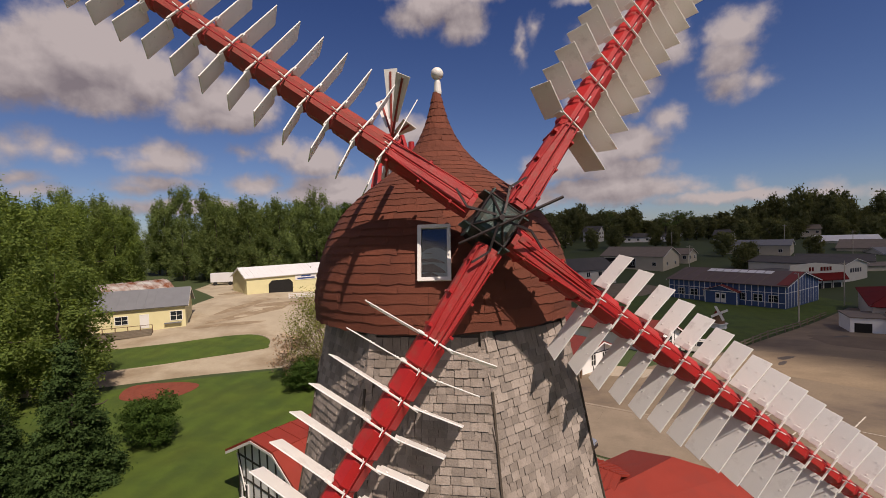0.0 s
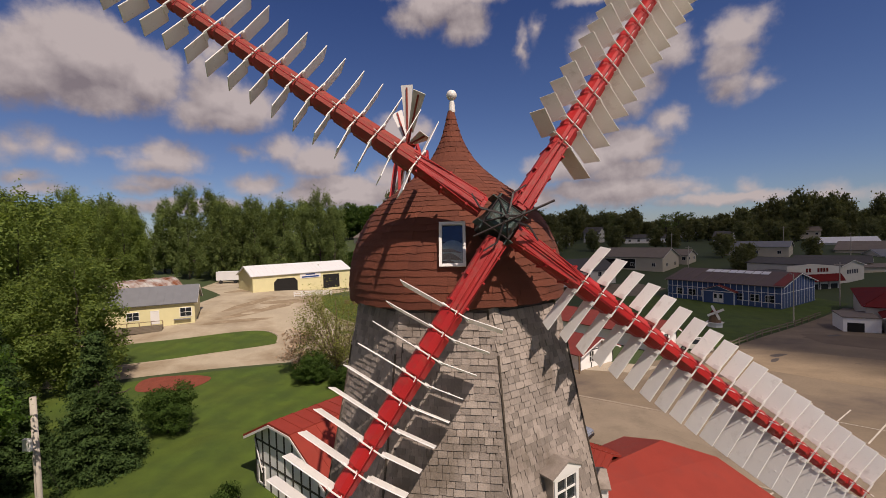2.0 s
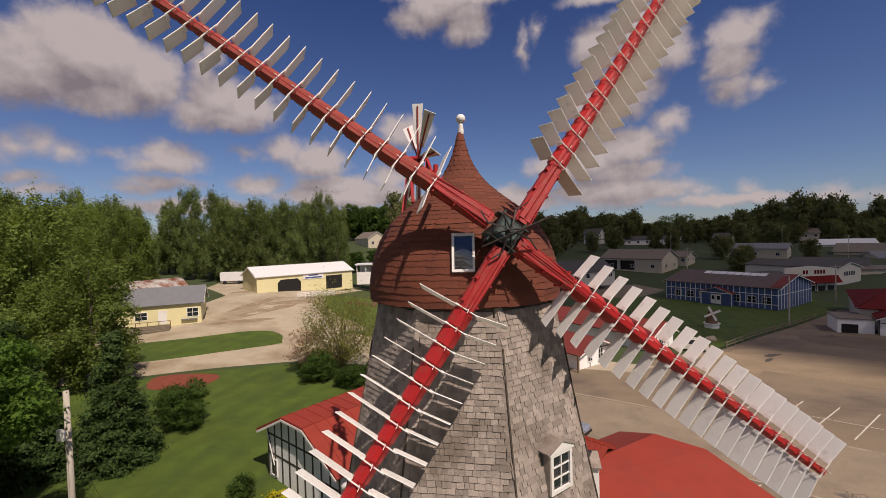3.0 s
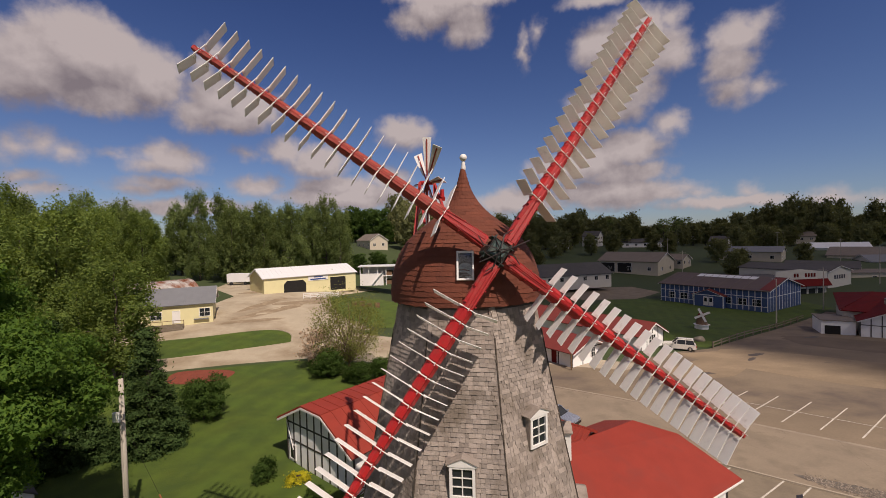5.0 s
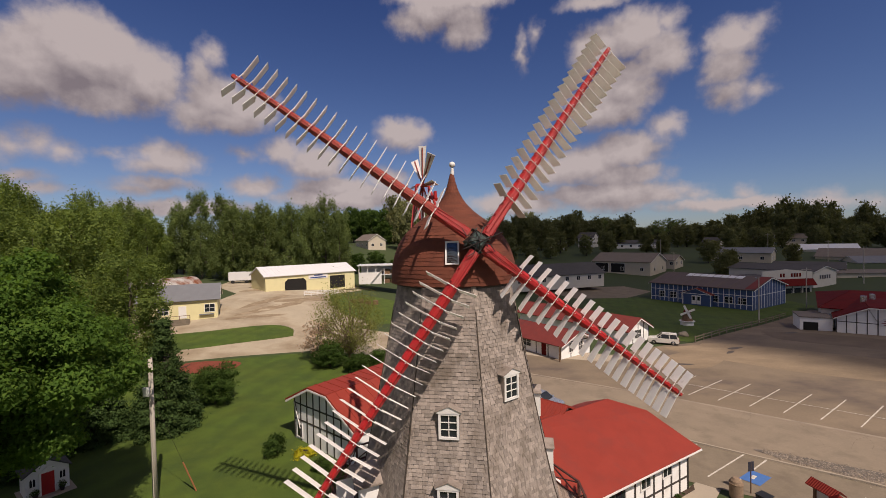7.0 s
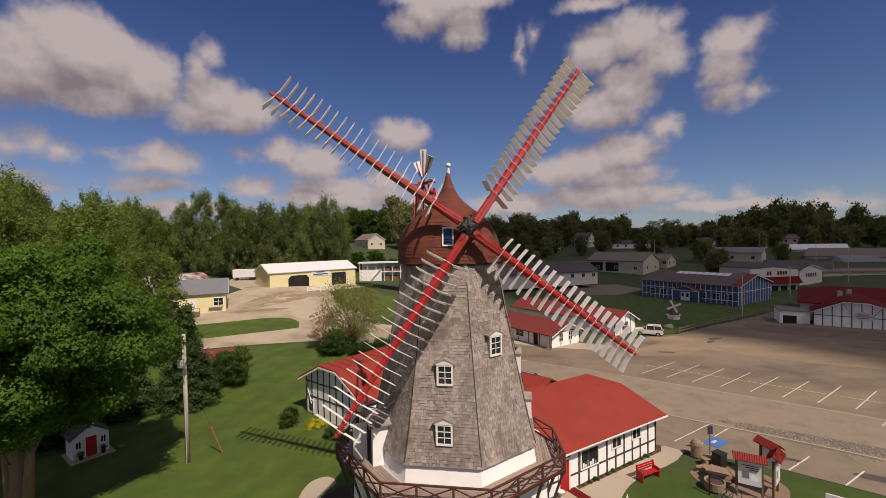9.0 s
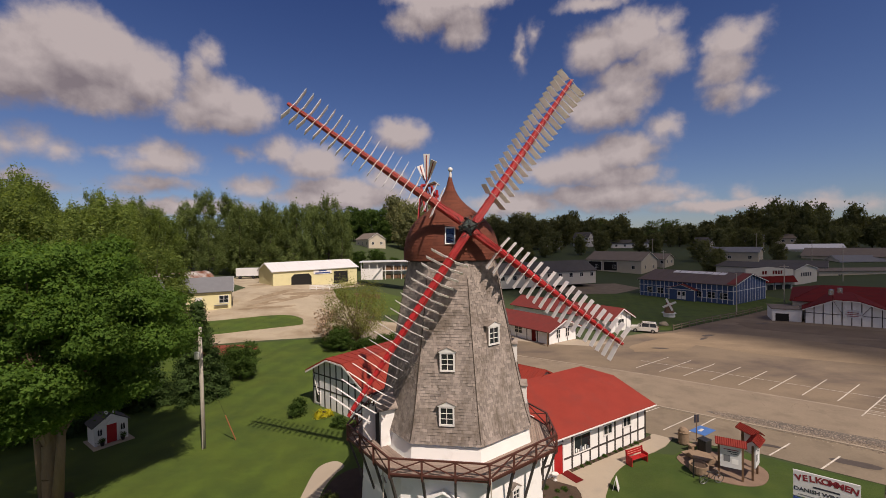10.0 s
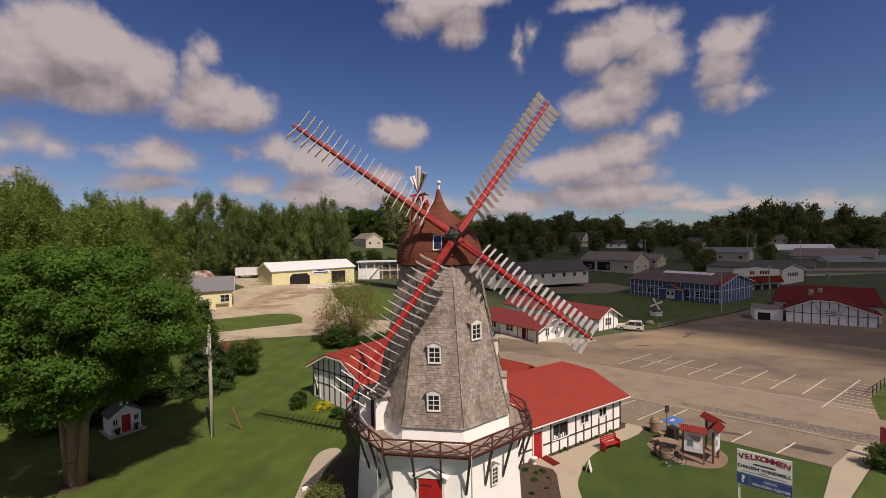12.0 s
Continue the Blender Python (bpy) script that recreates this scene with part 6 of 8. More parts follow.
far_house(178, 300, 60, 10, 14, 3.4, 2.8, WHITE, ROOF_DARK, "white single-storey house on the hillside", 12.5)
far_house(214, 322, 60, 9, 12, 5.6, 3.0, WHITE, ROOF_DARK, "white two-storey house on the hillside", 13, 3, 2)
far_house(232, 268, 50, 10, 14, 3.4, 2.8, TAN, ROOF_TAN, "tan single-storey house on the hillside", 10.5)
far_house(142, 179, 45, 12, 24, 4.0, 2.2, TAN, ROOF_GREY, "long grey-roofed shed near the hillside trees", 4.6)
far_house(184, 163, 40, 20, 28, 5.0, 3.4, TAN, ROOF_TAN, "large tan storage hall with shingled roof", 1.4)
far_house(207, 206, 62, 12, 24, 5.0, 2.6, HALL_GREY, ROOF_WHITE, "long pale metal shed among trees", 3.4)
far_house(140, 142, 48, 12, 20, 3.6, 2.0, HALL_GREY, ROOF_DARK, "low hall with a dark arched roof", 0.6)
far_house(168, 134, 82, 12, 34, 3.4, 0.7, TAN, ROOF_TAN, "low tan hall with a flat roof", -0.4)
far_house(196, 158, 76, 12, 30, 4.4, 2.4, HALL_GREY, ROOF_GREY, "low hall with a blue-grey metal roof", 0.2)
far_house(-39.5, 196.0, 30, 9, 20, 3.9, 3.0, TAN, ROOF_TAN, "tan house with a brown roof on the rise among trees", 14.0, 3, 1)

# ---- trees, shrubs, grass ----
def leaves_mesh(name, lobes, count, size, material, seed, shell=0.55, per=20, spread=None, tall=0.7):
    """Many small leaves set in lobes (centre, radii)."""
    g = np.random.default_rng(seed)
    spread = spread or size * 1.8
    c = np.array([l[0] for l in lobes], float)
    r = np.array([l[1] for l in lobes], float)
    weight = (r[:, 0] * r[:, 1] * r[:, 2]) ** (2 / 3)
    pick = g.choice(len(lobes), count, p=weight / weight.sum())
    d = g.normal(size=(count, 3))
    d /= np.linalg.norm(d, axis=1)[:, None]
    rad = shell + (1 - shell) * g.random(count) ** 0.6
    rad *= 1 + 0.13 * g.normal(size=count)
    twigs = max(8, count // per)        # leaves gather round the ends of twigs
    own = g.integers(0, twigs, count)
    home = (c[pick] + d * rad[:, None] * r[pick])[:twigs]
    lie = d[:twigs][own]
    centre = home[own] + g.normal(size=(count, 3)) * (spread * (0.5 + 1.0 * g.random(twigs)))[own][:, None] * (1, 1, tall)
    n = lie * 0.8 + g.normal(size=(count, 3)) * 0.6
    n[:, 2] += 0.4
    n /= np.linalg.norm(n, axis=1)[:, None]
    t = np.cross(n, g.normal(size=(count, 3)))
    t /= np.linalg.norm(t, axis=1)[:, None]
    b = np.cross(n, t)
    s = size * (0.6 + 0.8 * g.random(count))[:, None]
    vs = np.stack([centre - t * s, centre + t * s * 0.5 - b * s * 0.65, centre + t * s * 0.7 + b * s * 0.6], 1).reshape(-1, 3)
    me = bpy.data.meshes.new(name)
    me.vertices.add(len(vs))
    me.vertices.foreach_set("co", vs.ravel())
    me.loops.add(count * 3)
    me.loops.foreach_set("vertex_index", np.arange(count * 3, dtype=np.int32))
    me.polygons.add(count)
    me.polygons.foreach_set("loop_start", np.arange(0, count * 3, 3, dtype=np.int32))
    me.update(calc_edges=True)
    soft = lie * 0.75 + n * 0.55            # leaves share the light of their bough
    soft[:, 2] += 0.2
    soft /= np.linalg.norm(soft, axis=1)[:, None]
    me.normals_split_custom_set_from_vertices(np.repeat(soft, 3, axis=0).tolist())
    me.materials.append(material)
    return me


def limb(bm, a, b, r0, r1, bend, rng, steps=4, sides=8):
    """A tapered, slightly crooked limb."""
    a, b = Vector(a), Vector(b)
    last, lr = a, r0
    for i in range(1, steps + 1):
        t = i / steps
        p = a.lerp(b, t) + Vector((rng.uniform(-1, 1), rng.uniform(-1, 1), rng.uniform(-0.4, 0.4))) * bend * math.sin(math.pi * t)
        rr = r0 + (r1 - r0) * t
        tube(bm, last, p, lr, rr, sides, caps=False)
        last, lr = p, rr
    return bm


def tree(name, label, height, crown_w, lobes, count, size, leaf, bark, seed, trunk_r=0.3, fork=0.35, limbs=7, shell=0.5, category="tree", per=20, spread=None, tall=0.7):
    """A tree at the origin: trunk with limbs, and a crown of leaves."""
    rng = random.Random(seed)
    ob = thing(name, label, category)
    bm = bmesh.new()
    limb(bm, (0, 0, -0.3), (rng.uniform(-0.2, 0.2), 0, height * fork), trunk_r, trunk_r * 0.75, 0.1, rng, 4, 10)
    limb(bm, (0, 0, height * fork), (0, 0, height * 0.88), trunk_r * 0.7, 0.04, 0.3, rng, 5, 8)
    for i in range(limbs):
        (cx, cy, cz), _ = lobes[i % len(lobes)]
        z0 = height * fork * rng.uniform(0.75, 1.5)
        limb(bm, (0, 0, z0), (cx * 0.9, cy * 0.9, max(cz, z0 + 0.3)), trunk_r * 0.4, 0.03, 0.4, rng, 4, 6)
    part("trunk", bm, bark, ob, smooth=True)
    part("crown", leaves_mesh("crown", lobes, count, size, leaf, seed, shell, per, spread, tall), leaf, ob)
    return ob


def lobes_round(height, low, wide, seed, k=14, lob=0.42, top=1.0):
    """Lobes filling a broad crown."""
    rng = random.Random(seed)
    out = []
    for i in range(k):
        t = (i + 0.5) / k
        z = low + (height - low) * (0.12 + 0.78 * t)
        w_ = wide * math.sin(math.pi * (0.16 + 0.70 * t)) ** 0.75
        a = i * 2.4 + rng.uniform(-0.3, 0.3)
        d = w_ * rng.uniform(0.35, 0.78)
        q = wide * lob * rng.uniform(0.75, 1.2)
        out.append(((d * math.cos(a), d * math.sin(a), z), (q, q, q * rng.uniform(0.6, 0.85))))
    return out


def lobes_column(height, low, wide, seed, k=16):
    rng = random.Random(seed)
    out = []
    for i in range(k):
        t = (i + 0.5) / k
        z = low + (height - low) * (0.05 + 0.92 * t)
        w_ = wide * (1.0 - 0.5 * t ** 2.5) * rng.uniform(0.35, 1.1)
        a = i * 2.4 + rng.uniform(-0.5, 0.5)
        q = wide * rng.uniform(0.14, 0.28) * (1.05 - 0.45 * t)
        out.append(((w_ * 0.75 * math.cos(a), w_ * 0.75 * math.sin(a), z), (q, q, q * rng.uniform(1.0, 2.2))))
    return out


def stand(ob, x, y, turn=0.0, size=1.0, tall=1.0, sink=0.0):
    ob.matrix_basis = plan(x, y, turn, ground_z(x, y) - sink) @ Matrix.Diagonal((size, size, size * tall, 1))
    return ob


def plant(ob, x, y, turn=0.0, size=1.0, tall=1.0, label="", sink=0.0):
    """A copy of a tree at another place."""
    loc = ob.matrix_basis.copy()
    ob.matrix_basis = Matrix.Identity(4)
    made = copy_thing(ob, plan(x, y, turn, ground_z(x, y) - sink) @ Matrix.Diagonal((size, size, size * tall, 1)))
    ob.matrix_basis = loc
    return tagged(made, label)


def lobes_crown(low, top, wide, seed, k, size, flat_=0.62):
    """Separate clumps spread over a broad crown, with dark gaps between them and smaller ones inside."""
    rng = random.Random(seed)
    out = []
    mid, half = low + (top - low) * 0.46, (top - low) / 2
    for i in range(k):
        t = 1 - 2 * (i + 0.5) / k
        a = i * 2.39996 + rng.uniform(-0.25, 0.25)
        r = math.sqrt(1 - t * t)
        out_by = rng.uniform(0.80, 1.02) if i % 4 else rng.uniform(0.5, 0.75)
        q = size * rng.uniform(0.7, 1.3)
        z = mid + half * t * out_by * (1.08 if t > 0 else 0.92)
        out.append(((wide * r * out_by * math.cos(a), wide * r * out_by * math.sin(a), z), (q, q, q * flat_)))
    return out


maple = stand(tree("maple_tree", "broad green maple with a stout trunk in a mulch ring", 17.2, 8.2, [((x + 0.12 * (z - 8), y, z), r) for (x, y, z), r in lobes_crown(5.6, 16.6, 7.5, 3, 110, 1.25)], 270000, 0.105, LEAF_MAPLE, BARK, 3, 0.48, 0.22, 26, 0.55, per=26, spread=0.24), -26.2, 11.4)
for dx, dy, tx, ty in ((-0.55, 0.1, -1.6, 0.6), (0.5, -0.2, 1.4, -0.5)):
    part("stem", new_tube((dx, dy, -0.2), (tx, ty, 6.4), 0.33, 0.17, 12), BARK, maple, smooth=True)
solid("mulch_ring", lathe([(1.15, 0.0), (1.05, 0.08), (0.5, 0.13)], 24), MULCH, "dark mulch ring round the maple trunk", "mulch", plan(-26.2, 11.4, 0), kind="structure")
cotton = [stand(tree("cottonwood_tree", "tall cottonwood with loose dark-green crown", 24, 6, lobes_column(24, 2.0, 6.2, s_, 46), 15000, 0.25, LEAF_POPLAR, DARK_BARK, s_, 0.35, 0.3, 14, 0.35, per=16, spread=0.36, tall=2.0), x, y, 40 * s_) for s_, x, y in ((5, -58, 122), (6, -50, 124), (7, -70, 126))]
light = [stand(tree("poplar_tree", "tall poplar with fresh light-green leaves", 22, 6, lobes_column(22, 1.5, 6.4, s_, 52), 24000, 0.21, LEAF_LIGHT, DARK_BARK, s_, 0.3, 0.3, 14, 0.35, per=18, spread=0.32, tall=2.0), x, y, 40 * s_) for s_, x, y in ((8, -56, 52), (9, -66, 47))]
rnd = random.Random(21)
for i in range(34):     # the wood behind the lumber yard
    x = -160 + i * 3.7 + rnd.uniform(-1.2, 1.2)
    plant(cotton[i % 3], x, 129 + rnd.uniform(-4, 8) + max(0, x + 60) * 0.32 - (20 if x < -85 else 0), rnd.uniform(0, 360), rnd.uniform(0.8, 1.05), rnd.uniform(0.88, 1.18))
for i in range(20):
    x = -160 + i * 6.2 + rnd.uniform(-2, 2)
    plant(cotton[(i + 1) % 3], x, 143 + rnd.uniform(-3, 8) + max(0, x + 60) * 0.3, rnd.uniform(0, 360), rnd.uniform(0.9, 1.2), rnd.uniform(0.9, 1.12))
for x, y, s_, t_ in ((-74, 92, 1.0, 1.0), (-82, 84, 1.05, 1.05), (-90, 76, 1.1, 1.0), (-78, 70, 1.0, 1.0), (-92, 62, 1.1, 1.1), (-104, 58, 1.1, 1.1), (-98, 96, 1.1, 1.0), (-70, 60, 1.0, 0.95), (-64, 56, 0.9, 0.85), (-84, 50, 1.05, 1.05), (-76, 40, 1.0, 1.08), (-92, 38, 1.1, 1.1), (-60, 42, 0.9, 0.92), (-108, 30, 1.2, 1.1), (-66, 44, 0.95, 1.22), (-72, 52, 1.0, 1.25), (-80, 62, 1.0, 1.3), (-88, 70, 1.05, 1.3), (-64, 66, 0.9, 1.0), (-71, 76, 0.95, 1.1), (-60, 50, 0.85, 1.0), (-96, 80, 1.1, 1.3), (-84, 92, 1.0, 1.15)):
    plant(light[int(abs(x)) % 2], x + 0.5, y, rnd.uniform(0, 360), s_, t_ * 0.90)
for x, y, s_ in ((-48, 46, 0.62), (-52, 37, 0.7), (-45, 38, 0.55), (-58, 30, 0.8), (-42, 31, 0.5), (-66, 24, 0.85), (-50, 26, 0.6), (-46, 18, 0.55)):
    plant(light[int(abs(y)) % 2], x, y, rnd.uniform(0, 360), s_ * 1.25, 0.72)
plant(light[0], -41.0, 43.5, 70, 0.82, 0.86)
farm = [stand(tree("hill_tree", "round dark-green tree on the hillside", 13, 5.5, lobes_round(13.5, 0.4, 5.0, s_, 24, 0.32), 3200, 0.48, LEAF_FAR, DARK_BARK, s_, 0.3, 0.3, 5, 0.45, per=12, spread=0.6), x, y) for s_, x, y in ((31, 8, 232), (32, 24, 244), (33, 46, 240))]
for i in range(150):    # the wooded rim of the hills
    a = -8 + i * 0.385 + rnd.uniform(-0.25, 0.25)
    d = rnd.uniform(330, 395) if i % 3 else rnd.uniform(270, 325)
    if a < 4:
        d -= 60
    x, y = d * math.tan(radians(a)) * 0.98, d * 0.98
    if d < 326 and 12 < a < 42 and rnd.random() < 0.55:
        continue
    plant(farm[i % 3], x, y, rnd.uniform(0, 360), rnd.uniform(1.1, 1.7), rnd.uniform(0.9, 1.4) * (1.3 if 35 < a < 43 else 0.78 if 21 < a < 34 else 1.05))
for x, y, s_ in ((78, 232, 0.9), (92, 236, 1.0), (112, 232, 0.9), (126, 240, 0.8), (152, 222, 1.0), (166, 214, 0.9), (120, 188, 0.8), (176, 236, 1.0), (214, 240, 1.1), (228, 232, 1.0), (150, 270, 1.0), (190, 280, 1.1), (56, 226, 0.9), (68, 250, 1.0), (250, 250, 1.2), (262, 240, 1.2), (206, 226, 0.8), (40, 196, 0.8), (20, 176, 0.9), (6, 170, 1.0), (-2, 160, 0.9), (-8, 154, 0.8), (12, 190, 1.0), (30, 206, 1.0), (140, 200, 0.7)):
    plant(farm[int(x) % 3], x, y, rnd.uniform(0, 360), s_, 1.0)
for x, y, s_ in ((104, 152, 0.7), (109, 156, 0.75), (142, 167, 0.7), (128, 196, 0.7), (160, 226, 0.8), (118, 226, 0.8), (188, 244, 0.9), (174, 226, 0.8), (204, 252, 0.9), (184, 262, 1.0)):
    plant(farm[int(x) % 3], x, y, rnd.uniform(0, 360), s_, 1.05)
# darker leaf than the hill trees: cloud shade on the rise, put into colour
rise = stand(tree("rise_tree", "round tree on the rise, cloud shade put into its leaves", 13, 5.5, lobes_round(13.5, 0.4, 5.0, 34, 26, 0.32), 5200, 0.38, LEAF_SHRUB, DARK_BARK, 34, 0.3, 0.3, 5, 0.45, per=14, spread=0.5), -58, 240)
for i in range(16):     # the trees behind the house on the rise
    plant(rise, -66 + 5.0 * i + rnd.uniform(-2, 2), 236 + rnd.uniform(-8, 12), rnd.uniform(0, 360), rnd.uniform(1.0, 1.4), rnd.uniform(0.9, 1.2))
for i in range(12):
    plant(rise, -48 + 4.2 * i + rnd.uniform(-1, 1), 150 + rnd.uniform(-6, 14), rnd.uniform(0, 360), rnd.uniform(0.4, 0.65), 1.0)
bare = stand(tree("bare_tree", "tall tree with thin, hardly leafed crown", 20, 5, lobes_round(20, 6, 5.5, 41, 12, 0.4), 900, 0.42, LEAF_POPLAR, DARK_BARK, 41, 0.3, 0.3, 16, 0.3), 152, 300)
for x, y in ((138, 318), (166, 312), (182, 326), (120, 322)):
    plant(bare, x, y, x, 1.1, 1.0)
# spruces and shrubs on the lawn
def spruce(seed, height, wide, count):
    rng = random.Random(seed)
    lobes = []
    for i in range(15):
        t = i / 14
        for j in range(max(2, int(8 * (1 - t)))):
            a = j * 6.283 / max(2, int(8 * (1 - t))) + i * 0.7
            d = wide * (1 - t) * 0.72
            q = 0.62 + wide * 0.10 * (1 - t)
            lobes.append(((d * math.cos(a), d * math.sin(a), 0.5 + (height - 0.9) * t - 0.12 * d), (q, q, 0.32)))
    return lobes


sp1 = stand(tree("spruce_tree", "dark-green spruce with layered boughs", 9.6, 3.4, spruce(51, 10.2, 3.3, 0), 40000, 0.11, LEAF_SPRUCE, DARK_BARK, 51, 0.22, 0.5, 4, 0.2), -27.1, 29.4)
plant(sp1, -32.5, 27.6, 80, 1.0, 0.95)
plant(sp1, -37.5, 31.5, 150, 1.1, 0.95)
plant(sp1, -33.0, 22.2, 230, 0.8, 0.8)
shrub = stand(tree("shrub", "dense dark-green rounded shrub", 4.0, 2.6, lobes_round(4.2, 0.2, 2.6, 61, 26, 0.32), 16000, 0.085, LEAF_SHRUB, DARK_BARK, 61, 0.1, 0.1, 6, 0.55, "shrub"), -25.5, 34.8)
for x, y, s_, t_ in ((-26.4, 36.0, 0.7, 0.9), (-38, 24.5, 1.2, 1.2), (-41, 28.5, 1.3, 1.3), (-36.5, 19.0, 1.1, 1.2), (-43.5, 22, 1.4, 1.4), (-9.5, 46.5, 0.9, 0.8), (-12.5, 45.6, 0.8, 0.75), (-16.5, 46.8, 0.95, 0.9), (-18.6, 48.4, 0.6, 0.7)):
    plant(shrub, x, y, x * 40, s_, t_)
small = stand(tree("small_shrub", "small round dark-green shrub", 1.5, 0.95, lobes_round(1.7, 0.05, 0.95, 62, 10, 0.45), 3500, 0.07, LEAF_SHRUB, DARK_BARK, 62, 0.04, 0.1, 4, 0.5, "shrub"), -14.9, 24.6)
plant(small, -10.4, 22.3, 50, 0.8, 0.7)
base_shrub = stand(tree("base_shrub", "light green leafy shrub at the foot of the mill", 1.5, 0.95, lobes_round(1.7, 0.05, 0.95, 64, 14, 0.42), 4200, 0.075, LEAF_FRESH, DARK_BARK, 64, 0.04, 0.1, 6, 0.4, "shrub"), -8.0, 7.6)
for x, y in ((-5.6, 5.2), (-6.6, 6.4), (-4.8, 4.0), (-3.5, 3.6)):
    plant(base_shrub, x, y, x * 70, 0.9, 0.75, label="light green shrub at the foot of the mill")
yellow = stand(tree("flower_clump", "clump of bright yellow flowers", 0.6, 0.9, [((0.5 * math.cos(i * 1.3), 0.45 * math.sin(i * 1.3), 0.25 + 0.05 * (i % 3)), (0.4, 0.4, 0.28)) for i in range(7)], 1800, 0.06, LEAF_YELLOW, DARK_BARK, 63, 0.03, 0.1, 2, 0.5, "flowers"), -12.4, 24.4)
stand(tree("willow_tree", "wide spring tree with thin yellow-green foliage", 10.5, 6.2, lobes_round(10.6, 0.8, 6.2, 71, 70, 0.17), 15000, 0.10, LEAF_WILLOW, BARK, 71, 0.18, 0.08, 60, 0.1, per=9, spread=0.42, tall=2.0), -14.8, 50.6)
blossom = stand(tree("blossom_shrub", "shrub with faded pale blossom", 5.5, 3.0, lobes_round(5.8, 0.6, 2.8, 72, 14, 0.4), 3600, 0.12, BLOSSOM, DARK_BARK, 72, 0.08, 0.1, 14, 0.2, "shrub"), -18.9, 49.6)

# ---- loose things on the mill's lawn and by the street ----
def upright_text(name, words, size, material, parent, m, extrude=0.004, wide=1.0, bold=0.0):
    """Lettering as a mesh, centred, standing in the x-z plane, front to -y."""
    cu = bpy.data.curves.new(name, "FONT")
    cu.body, cu.size, cu.extrude, cu.align_x, cu.align_y = words, size, extrude, "CENTER", "CENTER"
    cu.offset = bold
    cu.resolution_u = 3
    tmp = bpy.data.objects.new(name, cu)
    scene.collection.objects.link(tmp)
    bpy.context.view_layer.update()
    me = bpy.data.meshes.new_from_object(tmp.evaluated_get(bpy.context.evaluated_depsgraph_get()))
    bpy.data.objects.remove(tmp)
    bpy.data.curves.remove(cu)
    me.materials.clear()
    me.materials.append(material)
    return part(name, me, material, parent, m=m @ Matrix.Rotation(math.pi / 2, 4, "X") @ Matrix.Diagonal((wide, 1, 1, 1)))


# welcome sign on two posts
sign = thing("welcome_sign", "grey welcome sign with dark red and blue panels on posts", "sign", pose(16.65, 5.6, 0, 0, 0, -38.5))
for x in (0.10, 2.28):
    part("post", new_box(x - 0.05, x + 0.05, 0.03, 0.13, -0.2, 4.9), WHITE, sign)
part("board", new_box(0, 2.42, -0.04, 0.03, 3.72, 5.0, bevel=0.01), SIGN_GREY, sign, "pale grey upper board")
part("blue_board", new_box(0, 0.56, -0.04, 0.03, 3.06, 3.66, bevel=0.01), SIGN_BLUE, sign, "small blue board with a question mark")
part("blue_board", new_box(0.60, 2.42, -0.04, 0.03, 3.06, 3.66, bevel=0.01), SIGN_BLUE, sign, "blue lower board")
for i, ch in enumerate("VELKOMMEN"):
    u = (i - 4) / 4.0
    upright_text("letter", ch, 0.40, SIGN_RED, sign, Matrix.Translation((1.21 + 1.0 * u, -0.046, 4.74 - 0.10 * u * u)) @ Matrix.Rotation(0.18 * u, 4, "Y"), wide=1.0, bold=0.014)
part("banner", new_box(0.75, 1.72, -0.048, -0.041, 4.31, 4.39), INK, sign, "dark banner")
upright_text("lettering", "DANISH WINDMILL", 0.245, INK, sign, Matrix.Translation((1.21, -0.046, 4.10)), wide=1.1, bold=0.006)
for z, a, b in ((3.93, 1.0, 1.4), (3.84, 0.2, 2.2)):
    part("text_bar", new_box(a, b, -0.046, -0.041, z - 0.02, z + 0.02), ROOF_GREY, sign)
upright_text("lettering", "?", 0.55, WHITE, sign, Matrix.Translation((0.28, -0.046, 3.36)), bold=0.02)
upright_text("lettering", "IOWA", 0.2, WHITE, sign, Matrix.Translation((1.51, -0.046, 3.48)))
upright_text("lettering", "WELCOME CENTER", 0.19, WHITE, sign, Matrix.Translation((1.51, -0.046, 3.22)))

# paved corner with kiosks, table, planter and bicycle
corner = drape("paved_corner", curve_points([(16.6, 16.2), (17.0, 13.9), (18.6, 12.6), (20.4, 12.6), (21.8, 14.2), (21.2, 16.2), (18.8, 17.2)]), 0.07, PAVER, "round paved corner with weathered slabs", "pavement", step=1.5, edge=0.06)


